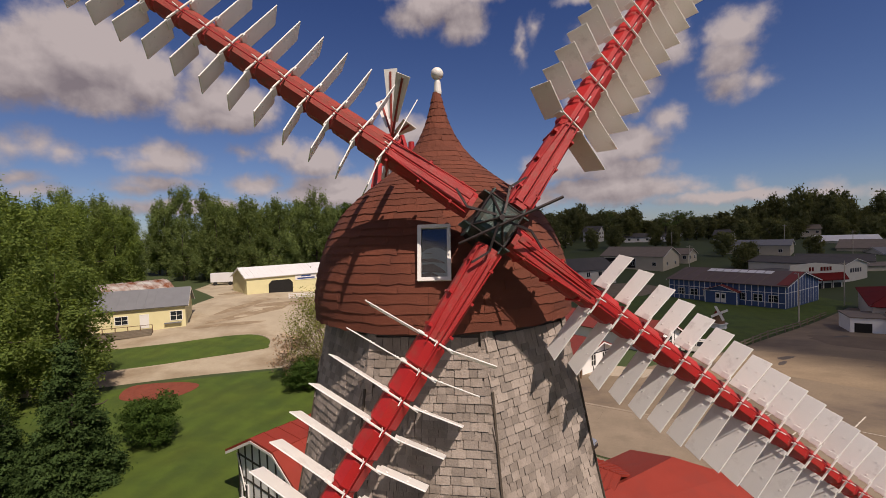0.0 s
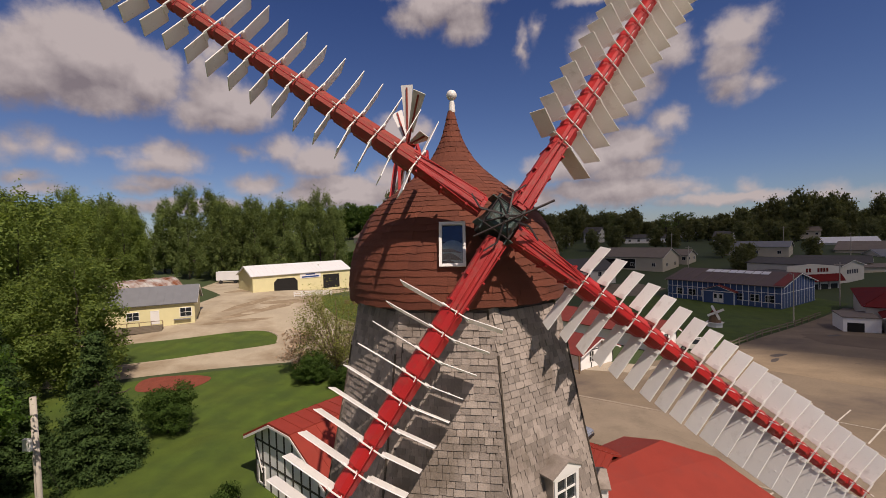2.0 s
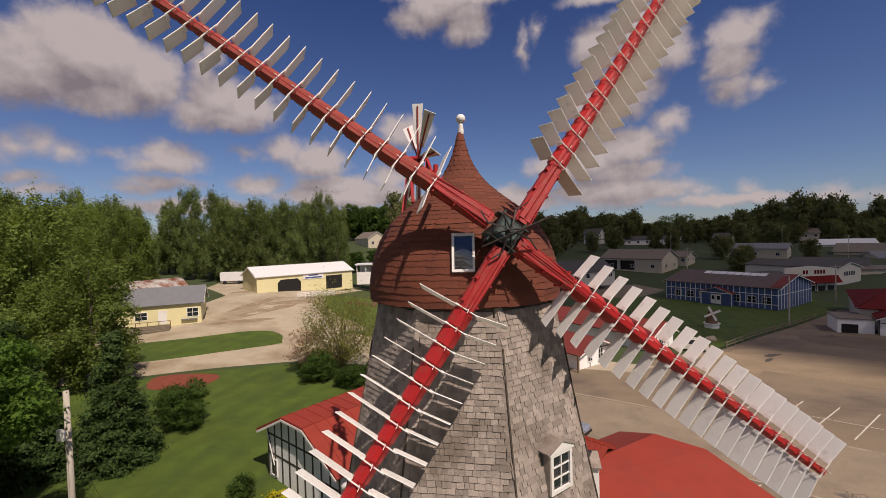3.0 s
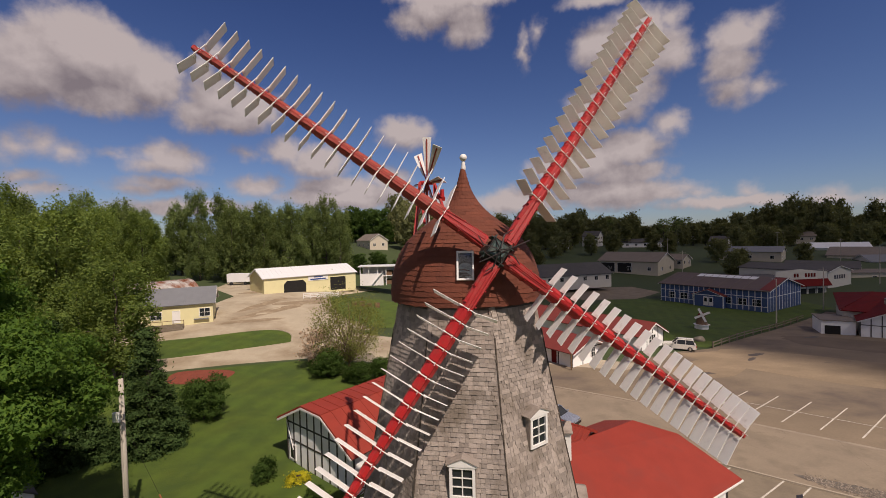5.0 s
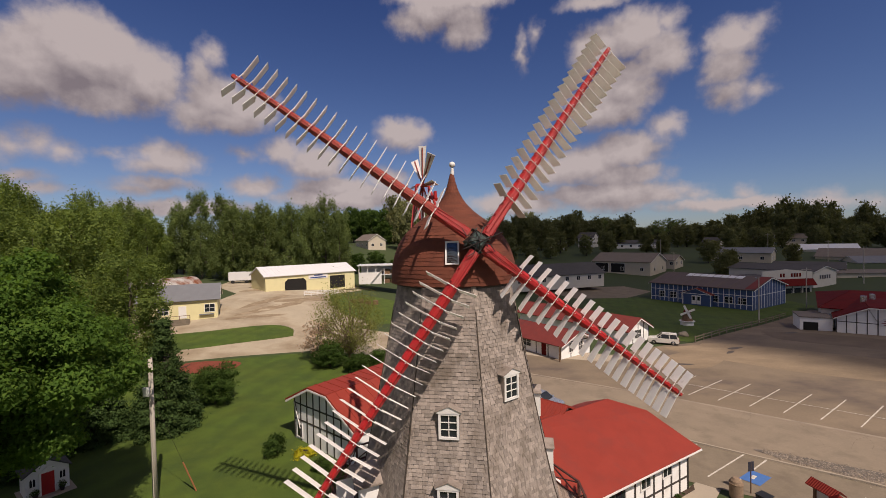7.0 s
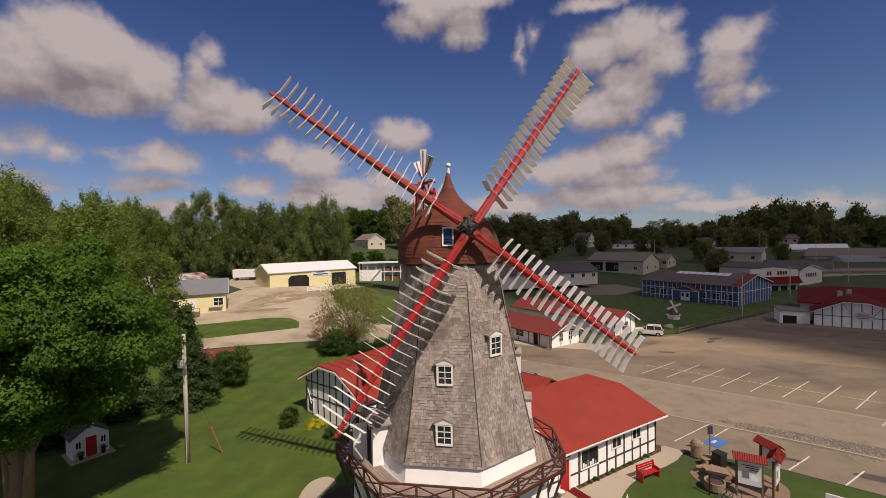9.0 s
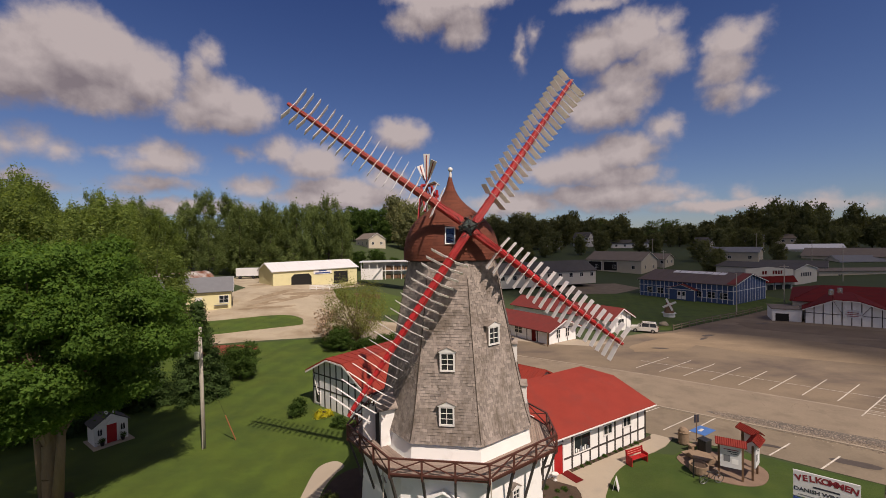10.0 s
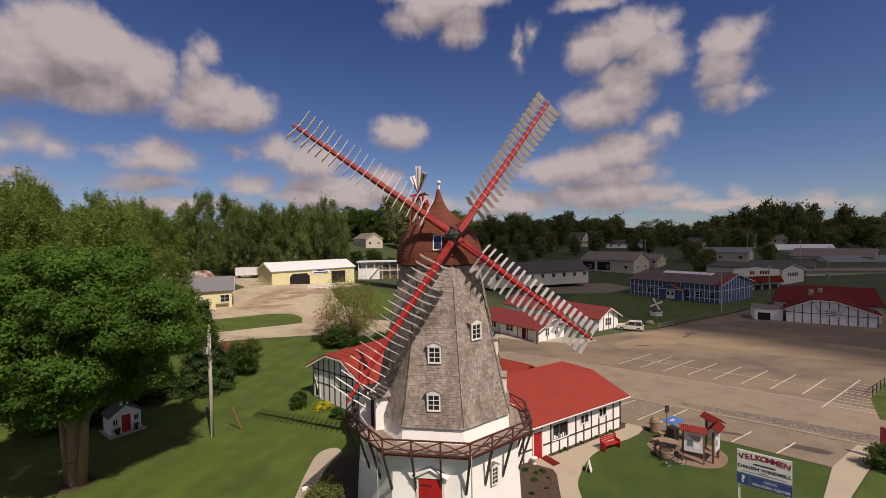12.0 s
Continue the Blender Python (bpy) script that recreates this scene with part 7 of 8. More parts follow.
def kiosk(x, y, turn, wd, label):
    ob = thing("notice_kiosk", label, "notice board", pose(x, y, 0.05, 0, 0, turn), "notice kiosks")
    for u in (-wd / 2, wd / 2):
        part("post", new_box(u - 0.06, u + 0.06, -0.06, 0.06, 0, 2.35), WOOD, ob)
    part("board", new_box(-wd / 2 + 0.07, wd / 2 - 0.07, -0.14, -0.06, 0.85, 2.3), SIGN_GREY, ob, "pale printed board")
    part("picture", new_box(-wd * 0.30, -wd * 0.02, -0.146, -0.141, 1.25, 1.7), ROOF_GREY, ob)
    part("picture", new_box(wd * 0.04, wd * 0.32, -0.146, -0.141, 1.15, 1.5), WALL_GREY, ob)
    for i in range(3):
        part("text_bar", new_box(-wd * 0.3 + 0.2 * i, wd * 0.32, -0.146, -0.141, 2.06 - 0.13 * i, 2.12 - 0.13 * i), SIGN_RED if i == 0 else INK, ob)
    for sg in (-1, 1):
        bm = bmesh.new()
        prism([(sg * 0.42, 2.42), (sg * 0.42, 2.47), (0, 2.80), (0, 2.74)], -wd / 2 - 0.2, wd / 2 + 0.2, bm, axis="x")
        r = part("roof", bm, RED_ROOF, ob, "small red ribbed roof")
        k = int((wd + 0.4) / 0.12)
        for i in range(k + 1):
            u = -wd / 2 - 0.2 + (wd + 0.4) * i / k
            part("rib", prism([(sg * 0.42, 2.472), (sg * 0.42, 2.495), (0, 2.825), (0, 2.80)], u - 0.02, u + 0.02, axis="x"), DARK_RED_ROOF, r)
    return ob


kiosk(18.67, 13.27, -30, 1.35, "wooden notice kiosk with a picture board under a red ribbed roof")
kiosk(20.46, 13.45, 42, 1.2, "wooden notice kiosk turned to the walk under a red ribbed roof")
kiosk(21.2, 15.0, 100, 1.2, "wooden notice kiosk seen from its edge under a red roof")


def picnic_table(x, y, turn):
    ob = thing("picnic_table", "brown six-sided picnic table with benches", "table", pose(x, y, 0.07, 0, 0, turn) @ Matrix.Scale(0.8, 4))
    hexa = [(1.0 * math.cos(math.pi / 3 * i), 1.0 * math.sin(math.pi / 3 * i)) for i in range(6)]
    part("tabletop", prism(hexa, 0.70, 0.76), STONE, ob)
    part("pedestal", new_tube((0, 0, 0), (0, 0, 0.7), 0.3, 0.22, 12), STONE, ob)
    for i in range(3):
        a = math.pi * 2 / 3 * i
        m = Matrix.Rotation(a, 4, "Z")
        part("bench", new_box(-0.6, 0.6, 1.25, 1.6, 0.40, 0.46, m), STONE, ob)
        part("bench_leg", new_box(-0.1, 0.1, 0.3, 1.45, 0.05, 0.40, m), STONE, ob)
    return ob


picnic_table(17.9, 15.3, 20)


def wheel_ring(r, thick, sides=28):
    bm = bmesh.new()
    ring = []
    for i in range(sides):
        a = 2 * math.pi * i / sides
        ring.append([bm.verts.new(((r + thick * math.cos(b)) * math.cos(a), thick * math.sin(b), (r + thick * math.cos(b)) * math.sin(a))) for b in (0, 1.57, 3.14, 4.71)])
    for i in range(sides):
        for j in range(4):
            bm.faces.new((ring[i][j], ring[(i + 1) % sides][j], ring[(i + 1) % sides][(j + 1) % 4], ring[i][(j + 1) % 4]))
    return bm


def bicycle(x, y, turn):
    ob = thing("bicycle", "dark bicycle leaning by the planter", "bicycle", pose(x, y, 0.05, 8, 0, turn))
    for u in (0.0, 1.08):
        wh = part("wheel", wheel_ring(0.33, 0.02), RUBBER, ob, m=Matrix.Translation((u, 0, 0.35)))
        part("rim", wheel_ring(0.305, 0.01), CHROME, wh)
        for i in range(8):
            a = math.pi * i / 8
            part("spoke", new_tube((-0.3 * math.cos(a), 0, -0.3 * math.sin(a)), (0.3 * math.cos(a), 0, 0.3 * math.sin(a)), 0.003, sides=4), CHROME, wh)
    bm = bmesh.new()
    for a, b in (((0.0, 0.35), (0.42, 0.35)), ((0.42, 0.35), (0.30, 0.85)), ((0.0, 0.35), (0.32, 0.75)), ((0.42, 0.35), (0.90, 0.80)), ((0.32, 0.80), (0.88, 0.85)), ((1.08, 0.35), (0.86, 0.98))):
        tube(bm, (a[0], 0, a[1]), (b[0], 0, b[1]), 0.018, sides=8)
    part("frame", bm, BLACK, ob)
    part("saddle", new_box(0.16, 0.42, -0.06, 0.06, 0.88, 0.94, bevel=0.02), BLACK, ob)
    part("handlebar", new_tube((0.86, -0.28, 1.0), (0.86, 0.28, 1.0), 0.015, sides=8), CHROME, ob)
    return ob


bicycle(16.5, 12.75, 6)


def round_bin(x, y, h, r, label, name="litter_bin"):
    ob = thing(name, label, "bin", pose(x, y, 0.04))
    part("body", lathe([(r * 0.92, 0), (r, 0.1), (r, h * 0.68), (r * 1.06, h * 0.70), (r * 1.06, h * 0.74)], 24), STONE, ob)
    part("lid", lathe([(r * 0.95, h * 0.74), (r * 0.85, h * 0.86), (r * 0.5, h * 0.98), (r * 0.42, h)], 24), STONE, ob)
    return ob


round_bin(18.35, 18.4, 1.3, 0.40, "round brown aggregate litter bin on the walk")
planter = thing("stone_planter", "low round aggregate planter with earth", "planter", pose(17.0, 14.1, 0.07))
part("bowl", lathe([(0.45, 0), (0.58, 0.12), (0.62, 0.62), (0.54, 0.62), (0.5, 0.5)], 24), STONE, planter)
part("earth", lathe([(0.5, 0.5), (0.3, 0.56), (0.02, 0.58)], 20), MULCH, planter)
bin2 = thing("cart_bin", "black plastic bin with a flat lid", "bin", pose(19.1, 16.9, 0.05, 0, 0, 25))
part("body", new_box(-0.36, 0.36, -0.34, 0.34, 0.05, 0.98, bevel=0.04), BLACK, bin2)
part("lid", new_box(-0.38, 0.38, -0.37, 0.37, 0.985, 1.06, bevel=0.02), BLACK, bin2)
ps = thing("parking_sign", "dark parking sign on a thin post", "sign", pose(19.6, 18.8, 0.04, 0, 0, 10))
part("post", new_tube((0, 0, -0.1), (0, 0, 2.1), 0.035, sides=8), WOOD, ps)
part("plate", new_box(-0.22, 0.22, -0.03, 0.0, 1.5, 2.15, bevel=0.01), INK, ps)
solid("bollard", new_tube((16.35, 13.6, 0), (16.35, 13.6, 1.3), 0.05, sides=8), BLACK, "thin black iron post on the lawn", "post")
stone_bench = thing("stone_bench", "short brown stone bench by the bin", "bench", pose(18.7, 17.3, 0.05, 0, 0, 12))
part("seat", new_box(-0.7, 0.7, -0.22, 0.22, 0.40, 0.50, bevel=0.02), STONE, stone_bench)
for u in (-0.45, 0.45):
    part("leg", new_box(u - 0.12, u + 0.12, -0.18, 0.18, 0, 0.40), STONE, stone_bench)


def red_bench(x, y, turn):
    ob = thing("garden_bench", "bright red painted garden bench on the walk", "bench", pose(x, y, 0.06, 0, 0, turn))
    for i in range(4):
        part("seat_slat", new_box(-0.85, 0.85, -0.05 + 0.12 * i, 0.05 + 0.12 * i, 0.43, 0.47, bevel=0.006), RED, ob)
    for i in range(3):
        part("back_slat", new_box(-0.85, 0.85, 0.42, 0.455, 0.56 + 0.16 * i, 0.68 + 0.16 * i, bevel=0.006), RED, ob)
    for u in (-0.8, 0.8):
        bm = bmesh.new()
        prism([(-0.08, 0), (0.45, 0), (0.5, 1.02), (0.4, 1.02), (0.36, 0.7), (-0.1, 0.66)], u - 0.03, u + 0.03, bm, axis="x")
        part("side", bm, RED, ob)
    return ob


red_bench(13.4, 15.35, 26)
board = thing("sandwich_board", "white folding sandwich board on the lawn", "sign", pose(10.5, 12.3, 0.04, 0, 0, 60) @ Matrix.Scale(0.7, 4))
for sg in (-1, 1):
    part("leaf", new_box(-0.35, 0.35, -0.015, 0.015, 0, 1.15, Matrix.Translation((0, sg * 0.25, 0)) @ Matrix.Rotation(sg * 0.22, 4, "X")), WHITE, board)
urn = thing("urn", "white garden urn beside the red door", "planter", pose(6.75, 13.35, 0.06) @ Matrix.Scale(0.75, 4))
part("bowl", lathe([(0.18, 0), (0.2, 0.05), (0.08, 0.14), (0.1, 0.2), (0.26, 0.42), (0.3, 0.62), (0.34, 0.66), (0.28, 0.66)], 18), WHITE, urn, smooth=True)
part("earth", lathe([(0.28, 0.62), (0.05, 0.65)], 14), MULCH, urn)
solid("door_mat", new_box(-0.36, 0.36, -0.78, 0.78, 0.065, 0.08), DARK_RED_ROOF, "dark red outdoor mat before the door", "mat", pose(8.0, 13.85, 0, 0, 0, 31.6))
drape("flower_bed", [(5.3, 13.2), (6.3, 13.55), (7.95, 12.55), (8.02, 11.8), (7.48, 8.6), (6.6, 5.5), (4.6, 8.8)], 0.09, MULCH, "mulched bed beside the mill", "flower bed", step=1.5)
drape("flower_bed", [(8.2, 14.35), (16.1, 19.2), (16.4, 19.9), (15.8, 19.4), (8.1, 14.75)], 0.075, MULCH, "narrow planted bed along the visitor building", "flower bed", step=2)
for i in range(13):
    plant(small, 8.6 + 0.54 * i, 14.78 + 0.332 * i, 37 * i, 0.12 + 0.05 * (i * 7 % 3), 0.7, label="low green plant in the flower bed")
for x, y in ((6.3, 11.2), (6.9, 10.2), (5.8, 9.6), (6.6, 12.1), (5.6, 11.6), (6.2, 8.3), (7.3, 11.4), (6.9, 9.0), (6.4, 9.9), (7.1, 12.3), (5.9, 12.5), (7.2, 10.6)):
    plant(small, x, y, 50 * x + 31 * y, 0.12 + 0.05 * (int(10 * x) % 4), 0.55, label="low green plant in the mulched bed")
drape("pavement", curve_points([(-8.3, 15.6), (-9.2, 16.3), (-10.2, 15.3), (-10.25, 12.5), (-10.0, 9.0), (-9.9, 4), (-9.8, -8), (-9.8, -24), (-9.8, -44), (-8.4, -44), (-8.6, -24), (-8.7, -8), (-8.7, 4), (-8.8, 9.3), (-9.0, 12.5), (-8.7, 14.4)]), 0.05, CONCRETE, "concrete path round the mill", "pavement", step=2)
drape("flower_bed", curve_points([(-8.6, 14), (-8.9, 9.5), (-8.4, 5), (-5.8, 3.2), (-5.6, 9), (-6.6, 15)]), 0.055, MULCH, "dark bed at the foot of the mill", "flower bed", step=2)
for x, y, q in ((-7.7, 8.8, 1.0), (-7.2, 7.4, 0.9), (-8.0, 10.6, 0.7), (-7.0, 6.0, 0.8)):
    plant(base_shrub, x, y, 60 * y, q, 0.75, label="leafy green shrub at the foot of the mill")
lamp_low = thing("ground_light", "small white ground floodlight by the path", "lamp", pose(-9.6, 10.3, 0.05, 0, 0, 30))
part("body", new_box(-0.2, 0.2, -0.12, 0.12, 0.05, 0.3, bevel=0.03), WHITE, lamp_low)
part("stake", new_tube((0, 0, -0.1), (0, 0, 0.1), 0.03), DARK_IRON, lamp_low)
bluemark = thing("accessible_mark", "blue painted accessible parking mark", "road marking", None, kind="structure")
part("field", prism([(20.75, 19.55), (22.3, 20.55), (21.55, 21.55), (20.0, 20.55)], 0.062, 0.066), BLUE_MARK, bluemark)
part("symbol", prism([(20.9, 20.35), (21.4, 20.7), (21.25, 20.9), (20.75, 20.55)], 0.068, 0.071), PAINT_LINE, bluemark)

# utility pole with a meter box and its guy wire
pole = thing("utility_pole", "bleached wooden pole with a white box", "pole", pose(-20.15, 18.0, ground_z(-20.15, 18.0)))
part("shaft", new_tube((0, 0, -0.5), (-0.05, 0, 9.75), 0.17, 0.13, 12), GREY_WOOD, pole, smooth=True)
part("box", new_box(-0.42, -0.02, -0.30, -0.13, 7.25, 7.85, bevel=0.03), WHITE, pole, "white meter box")
part("conduit", new_tube((0.02, -0.18, 0.0), (0.0, -0.16, 7.3), 0.03), GREY_WOOD, pole)
part("guy_wire", new_tube((0, 0, 7.2), (1.85, 1.4, 0.05), 0.008, sides=5), DARK_IRON, pole)
part("guy_guard", new_tube((1.28, 0.97, 2.25), (1.86, 1.41, 0.0), 0.05, sides=8), RUST, pole, "rust-orange guy guard")


# little house under the maple
play = thing("playhouse", "small white chapel-like playhouse with a red door on a slab", "playhouse", pose(-28.7, 19.3, ground_z(-28.7, 19.3), 0, 0, 54) @ Matrix.Scale(0.82, 4))
part("slab", new_box(-1.7, 1.7, -1.2, 2.2, -0.2, 0.1), CONCRETE, play)
part("wall", prism([(-1.4, 0.1), (1.4, 0.1), (1.4, 2.0), (0, 2.95), (-1.4, 2.0)], -0.3, 1.9, axis="y"), WHITE, play)
part("steeple", new_box(-0.32, 0.32, -0.05, 0.6, 2.6, 3.55), WALL_GREY, play, "pale little steeple")
part("steeple_roof", lathe([(0.58, 3.55), (0.5, 3.62), (0.22, 4.0), (0.03, 4.35)], 4), ROOF_DARK, play, m=Matrix.Translation((0, 0.27, 0)) @ Matrix.Rotation(math.pi / 4, 4, "Z"))
part("belfry_opening", new_box(-0.16, 0.16, -0.08, -0.05, 2.95, 3.4), DARK_INSIDE, play)
play_door = part("door", new_box(-0.42, 0.42, -0.37, -0.3, 0.1, 1.95), RED, play)
part("door_frame", prism([(-0.55, 0.1), (-0.42, 0.1), (-0.42, 1.95), (0.42, 1.95), (0.42, 0.1), (0.55, 0.1), (0.55, 2.02), (0, 2.45), (-0.55, 2.02)], -0.42, -0.3, axis="y"), WHITE, play_door)
for sg in (-1, 1):
    pw = part("window", prism([(sg * 0.95 - 0.24, 1.0), (sg * 0.95 + 0.24, 1.0), (sg * 0.95 + 0.24, 1.62), (sg * 0.95, 1.95), (sg * 0.95 - 0.24, 1.62)], -0.335, -0.3, axis="y"), WHITE, play)
    for k in (-0.1, 0.1):
        part("pane", prism([(sg * 0.95 + k - 0.075, 1.06), (sg * 0.95 + k + 0.075, 1.06), (sg * 0.95 + k + 0.075, 1.55), (sg * 0.95 + k, 1.74), (sg * 0.95 + k - 0.075, 1.55)], -0.341, -0.336, axis="y"), DARK_INSIDE, pw)
    part("roof", prism([(sg * 1.6, 1.90), (sg * 1.6, 2.0), (0, 3.1), (0, 2.98)], -0.4, 2.1, axis="y"), ROOF_DARK, play)
    pot = part("flower_pot", lathe([(0.12, 0.1), (0.2, 0.45), (0.22, 0.46)], 12), DARK_IRON, play, m=Matrix.Translation((sg * 0.85, -0.65, 0)))
    part("plant", leaves_mesh("plant", [((0, 0, 0.65), (0.2, 0.2, 0.25))], 300, 0.05, LEAF_SHRUB, 90 + sg), LEAF_SHRUB, pot)
drape("mulch_bed", curve_points([(-36.5, 47.2), (-32, 48.4), (-29, 47.6), (-30, 44.5), (-35, 43.8)]), 0.06, RED_MULCH, "bed of red mulch beside the drive", "flower bed", step=2)


# cars
def car(name, label, x, y, turn, paint, suv=True):
    ob = thing(name, label, "car", plan(x, y, turn))
    L, W, low = 4.5, 1.8, 0.28
    belt, roof = (1.05, 1.72) if suv else (0.92, 1.42)
    body = [(-L / 2, low + 0.15), (-L / 2 + 0.1, low), (L / 2 - 0.1, low), (L / 2, low + 0.2), (L / 2 - 0.02, belt - 0.22), (L / 2 - 0.25, belt - 0.08), (L / 2 - 1.25, belt), (-L / 2 + 0.15, belt), (-L / 2, belt - 0.15)]
    bm = prism(body, -W / 2, W / 2, axis="y")
    bmesh.ops.bevel(bm, geom=bm.edges[:], offset=0.06, segments=2, affect="EDGES")
    part("body", bm, paint, ob, smooth=False)
    back = -L / 2 + (0.22 if suv else 0.75)
    cab = [(back - 0.1, belt - 0.02), (L / 2 - 1.3, belt - 0.02), (L / 2 - 1.98, roof - 0.04), (L / 2 - 2.4, roof), (back + 0.35, roof), (back + 0.1, roof - 0.08)]
    bm = bmesh.new()
    k = len(cab)
    lo = [bm.verts.new((u, -W / 2 + 0.04 + (0.16 if v > belt + 0.2 else 0), v)) for u, v in cab]
    hi = [bm.verts.new((u, W / 2 - 0.04 - (0.16 if v > belt + 0.2 else 0), v)) for u, v in cab]
    bm.faces.new(lo)
    bm.faces.new(hi)
    for i in range(k):
        bm.faces.new((lo[i], lo[(i + 1) % k], hi[(i + 1) % k], hi[i]))
    part("glasshouse", bm, GLASS, ob, "dark car windows")
    bm = bmesh.new()
    box(bm, back + 0.15, L / 2 - 2.1, -W / 2 + 0.2, W / 2 - 0.2, roof - 0.03, roof + 0.03, bevel=0.02)
    part("roof_panel", bm, paint, ob)
    for sg in (-1, 1):
        yb, yt = sg * (W / 2 - 0.03), sg * (W / 2 - 0.185)
        for a, b in (((L / 2 - 1.3, belt), (L / 2 - 2.08, roof)), ((0.35, belt), (0.3, roof)), ((-0.85, belt), (-0.85, roof)), ((back - 0.02, belt), (back + 0.2, roof))):
            part("pillar", new_beam((a[0], yb, a[1]), (b[0], yt, b[1]), 0.07, 0.05), paint, ob)
        part("side_rail", new_beam((L / 2 - 1.95, yt, roof - 0.02), (back + 0.2, yt, roof - 0.02), 0.07, 0.06), paint, ob)
        if suv:
            part("roof_rail", new_beam((0.6, sg * 0.62, roof + 0.09), (back + 0.4, sg * 0.62, roof + 0.09), 0.035), DARK_IRON, ob)
        part("mirror", new_box(L / 2 - 1.5, L / 2 - 1.35, sg * (W / 2), sg * (W / 2 + 0.18), belt, belt + 0.15, bevel=0.02), paint, ob)
        part("headlight", new_box(L / 2 - 0.14, L / 2 + 0.01, sg * 0.55 - 0.18, sg * 0.55 + 0.18, belt - 0.36, belt - 0.2), CHROME, ob)
        part("tail_light", new_box(-L / 2 - 0.01, -L / 2 + 0.12, sg * 0.76 - 0.1, sg * 0.76 + 0.1, belt - 0.4, belt - 0.08), RED_LENS, ob)
        for u in (-L / 2 + 0.85, L / 2 - 0.9):
            wh = part("wheel", new_tube((u, sg * (W / 2 - 0.2), 0.34), (u, sg * (W / 2 + 0.015), 0.34), 0.345, sides=20), RUBBER, ob)
            part("rim", new_tube((u, sg * (W / 2), 0.34), (u, sg * (W / 2 + 0.025), 0.34), 0.2, 0.17, 14), CHROME, wh)
    part("front_bumper", new_box(L / 2 - 0.12, L / 2 + 0.05, -W / 2 + 0.08, W / 2 - 0.08, low + 0.05, low + 0.28, bevel=0.03), DARK_IRON, ob)
    part("rear_bumper", new_box(-L / 2 - 0.05, -L / 2 + 0.12, -W / 2 + 0.08, W / 2 - 0.08, low + 0.05, low + 0.28, bevel=0.03), DARK_IRON, ob)
    return ob


car("suv", "champagne silver car parked by the fence", 34.0, 58.9, 153, CAR_SILVER, True)
car("hatchback", "grey-blue car parked behind the visitor building", 8.95, 34.2, -43, CAR_BLUE, False)

# rail fence, boulder, model windmill and lamp on the green
FENCE = [(39.3, 59.2), (44.2, 62.9), (49.2, 66.7), (54.9, 70.6), (60.6, 74.5), (66.9, 79.2), (73.3, 83.9)]
fence = thing("rail_fence", "low weathered split-rail fence along the lot", "fence")
for (ax, ay), (bx, by) in zip(FENCE, FENCE[1:]):
    for k in range(2):
        a, b = Vector((ax, ay)).lerp(Vector((bx, by)), k / 2), Vector((ax, ay)).lerp(Vector((bx, by)), (k + 1) / 2)
        za, zb = ground_z(*a), ground_z(*b)
        part("post", new_beam((a.x, a.y, za - 0.2), (a.x, a.y, za + 1.15), 0.15), FENCE_WOOD, fence)
        for h in (0.5, 0.95):
            part("rail", new_beam((a.x, a.y, za + h), (b.x, b.y, zb + h), 0.09, 0.13), FENCE_WOOD, fence)
bm = bmesh.new()
bmesh.ops.create_icosphere(bm, subdivisions=3, radius=1.0)
for v in bm.verts:
    v.co *= 1 + 0.22 * noise.noise(v.co * 1.6)
    v.co = Vector((v.co.x * 0.95, v.co.y * 0.7, v.co.z * 0.6 + 0.2))
solid("boulder", bm, ROCK, "rounded brown boulder on the grass", "rock", plan(40.2, 64.3, 20), smooth=True)
model = thing("model_windmill", "small white and brown model windmill on the green", "model", plan(46.6, 74.6, 20) @ Matrix.Scale(0.95, 4))
part("base", lathe([(1.25, 0), (1.2, 0.9)], 8), WALL_WHITE, model)
part("body", lathe([(1.1, 0.9), (0.62, 2.6)], 8), WOOD, model)
part("cap", lathe([(0.72, 2.6), (0.65, 2.9), (0.3, 3.25), (0.05, 3.4)], 12), DARK_RED_ROOF, model)
part("stage", lathe([(1.5, 0.86), (1.5, 0.95)], 8), WHITE, model)
for i in range(4):
    a = 0.45 + math.pi / 2 * i
    d = Vector((math.cos(a) * 0.75, -0.66 * math.cos(a), math.sin(a)))
    part("sail", new_beam(Vector((-0.55, -0.6, 2.85)), Vector((-0.55, -0.6, 2.85)) + d * 1.45, 0.42, 0.05, up=(0.66, 0.75, 0)), WHITE, model)


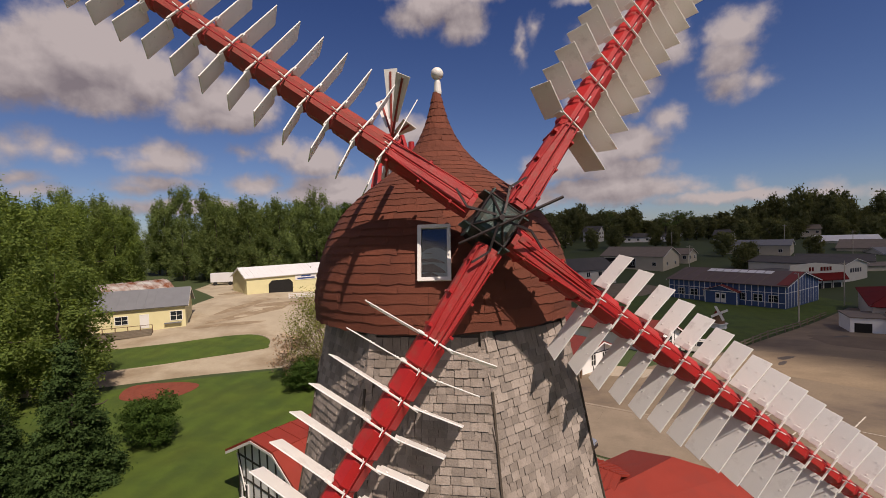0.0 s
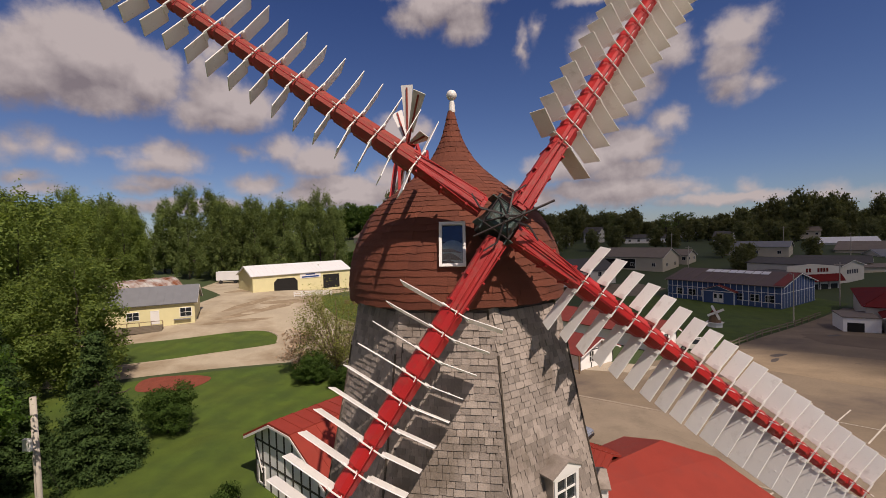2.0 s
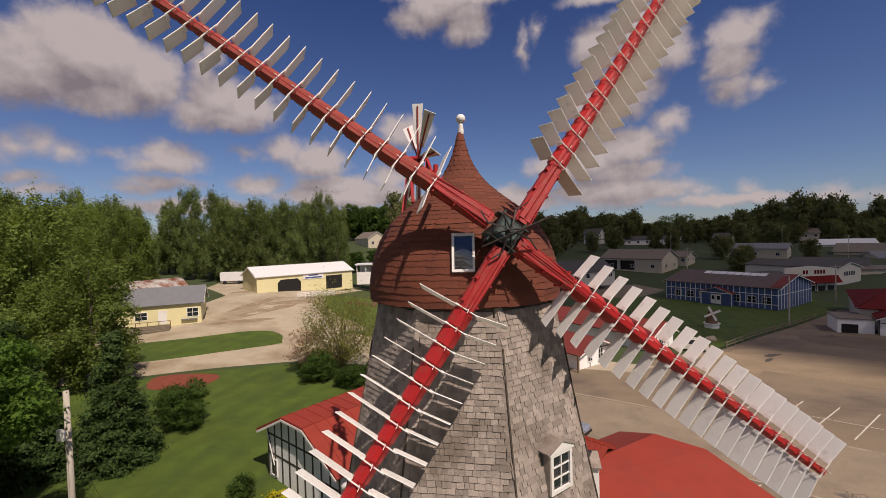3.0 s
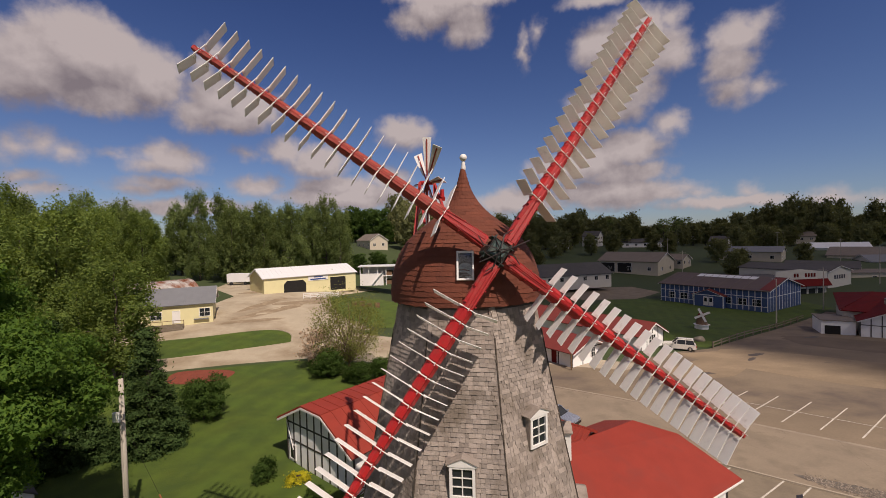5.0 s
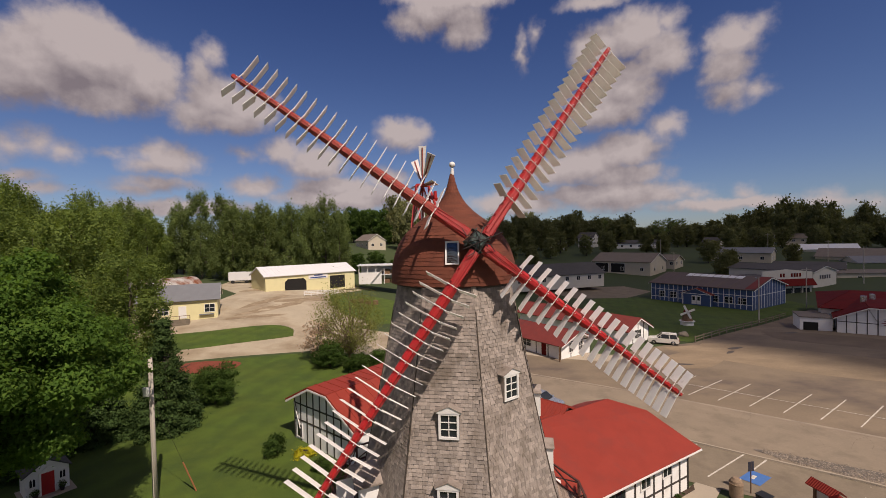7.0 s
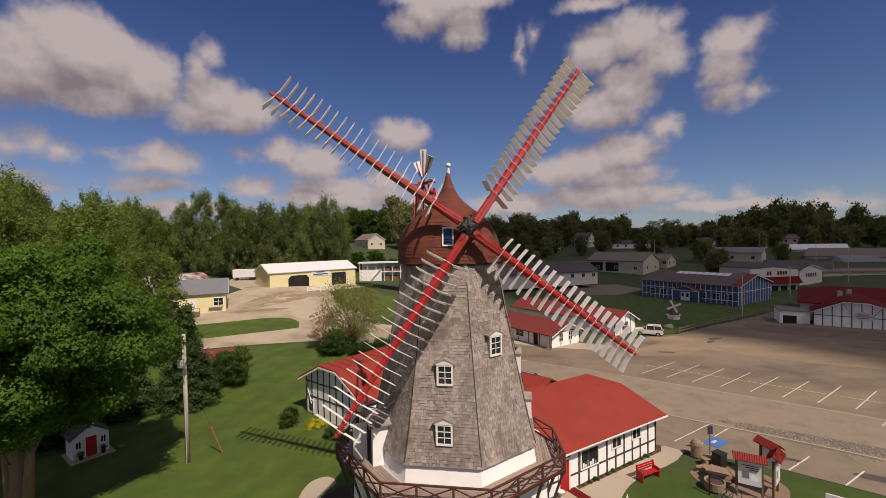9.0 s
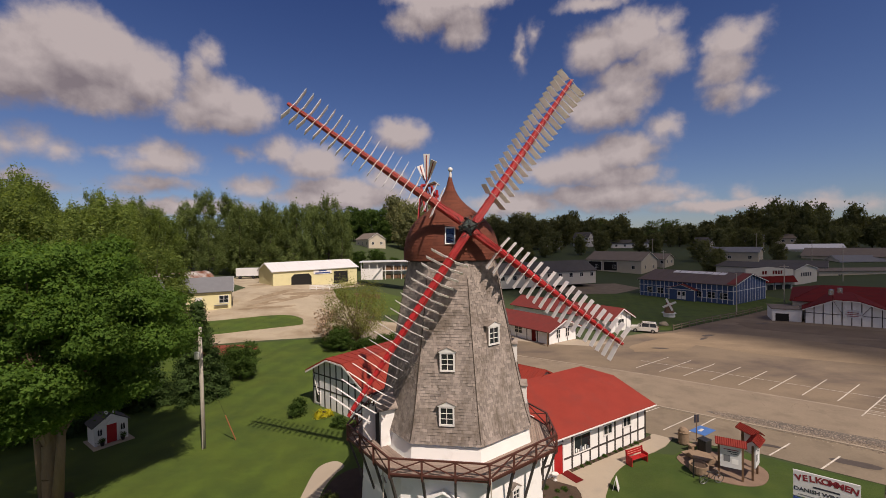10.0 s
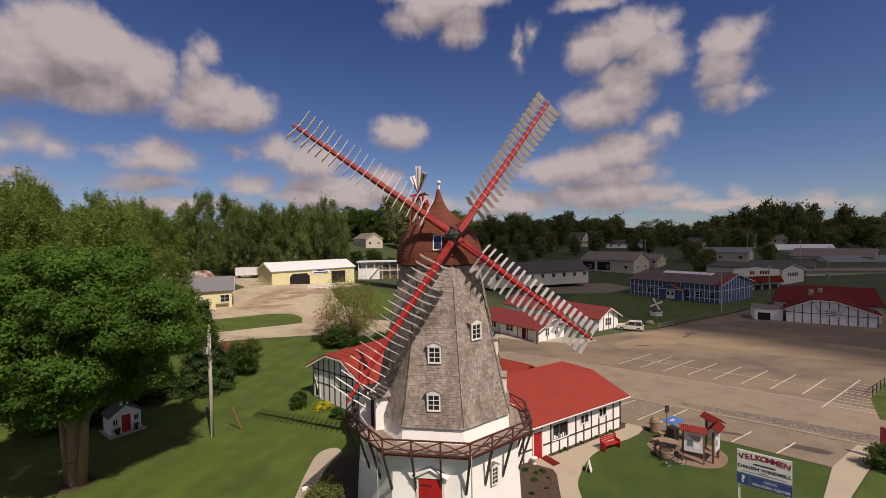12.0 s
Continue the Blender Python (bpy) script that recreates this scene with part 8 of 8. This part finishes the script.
def street_lamp(x, y, h, label, arm=True, name="street_lamp"):
    ob = thing(name, label, "pole" if not arm else "lamp", plan(x, y, 0))
    part("shaft", new_tube((0, 0, -0.3), (0, 0, h), 0.13, 0.09), GREY_WOOD, ob)
    if arm:
        part("arm", new_tube((0, 0, h - 0.3), (-0.9, -0.5, h + 0.1), 0.04), CHROME, ob)
        part("lamp_head", new_box(-1.2, -0.85, -0.68, -0.45, h + 0.02, h + 0.18, bevel=0.03), CHROME, ob)
    else:
        part("crossarm", new_beam((-0.9, 0.4, h - 0.5), (0.9, -0.4, h - 0.5), 0.1), GREY_WOOD, ob)
    return ob


street_lamp(63.2, 78.0, 9.2, "pale lamp post at the edge of the green")
for x, y, h in ((87.5, 95.5, 10), (84, 150, 11), (132, 127, 12), (150, 160, 11), (160, 205, 11), (104, 200, 11)):
    street_lamp(x, y, h, "wooden power pole with a crossarm", False, "power_pole")
rail = thing("iron_railing", "dark iron railing at the edge of the lot", "railing", pose(44.6, 25.6, 0, 0, 0, 34))
for i in range(4):
    part("post", new_tube((1.6 * i, 0, 0), (1.6 * i, 0, 1.1), 0.04, sides=8), DARK_IRON, rail)
for h in (0.55, 1.05):
    part("bar", new_tube((0, 0, h), (4.8, 0, h), 0.035, sides=8), DARK_IRON, rail)
drape("lawn", [(39.8, 20.2), (43.8, 25.0), (50, 29.6), (62, 18), (54, 8), (46, 14)], 0.05, GRASS, "grass strip beside the lot", "lawn", edge=0.05)
ds = thing("roadside_sign", "dark red and purple sign board by the street", "sign", pose(32.6, 13.2, 0, 0, 0, -38))
part("board", new_box(0, 2.2, -0.05, 0.05, 0.9, 2.6, bevel=0.02), SIGN_RED, ds)
for x in (0.15, 2.05):
    part("post", new_box(x - 0.06, x + 0.06, 0.05, 0.17, -0.1, 2.6), TIMBER, ds)
plant(small, 31.6, 12.0, 20, 1.1, 1.0)
# white plank fence and pallets at the lumber yard
yf = thing("yard_fence", "white plank fence at the lumber yard", "fence", plan(-35.5, 92.0, 18))
for i in range(6):
    part("post", new_box(1.6 * i - 0.07, 1.6 * i + 0.07, -0.07, 0.07, -0.1, 1.2), WHITE, yf)
for h in (0.35, 0.75, 1.1):
    part("rail", new_box(0, 8, -0.04, 0.0, h - 0.09, h + 0.09), WHITE, yf)
for i in range(4):
    solid("board_stack", new_box(-0.6, 0.6, -0.5, 0.5, 0, 0.8 + 0.25 * (i % 2), bevel=0.02), WOOD, "brown board stack standing in the yard", "lumber", plan(-23.5 + 1.7 * i, 91.5 + 0.5 * i, 15), "lumber stacks")
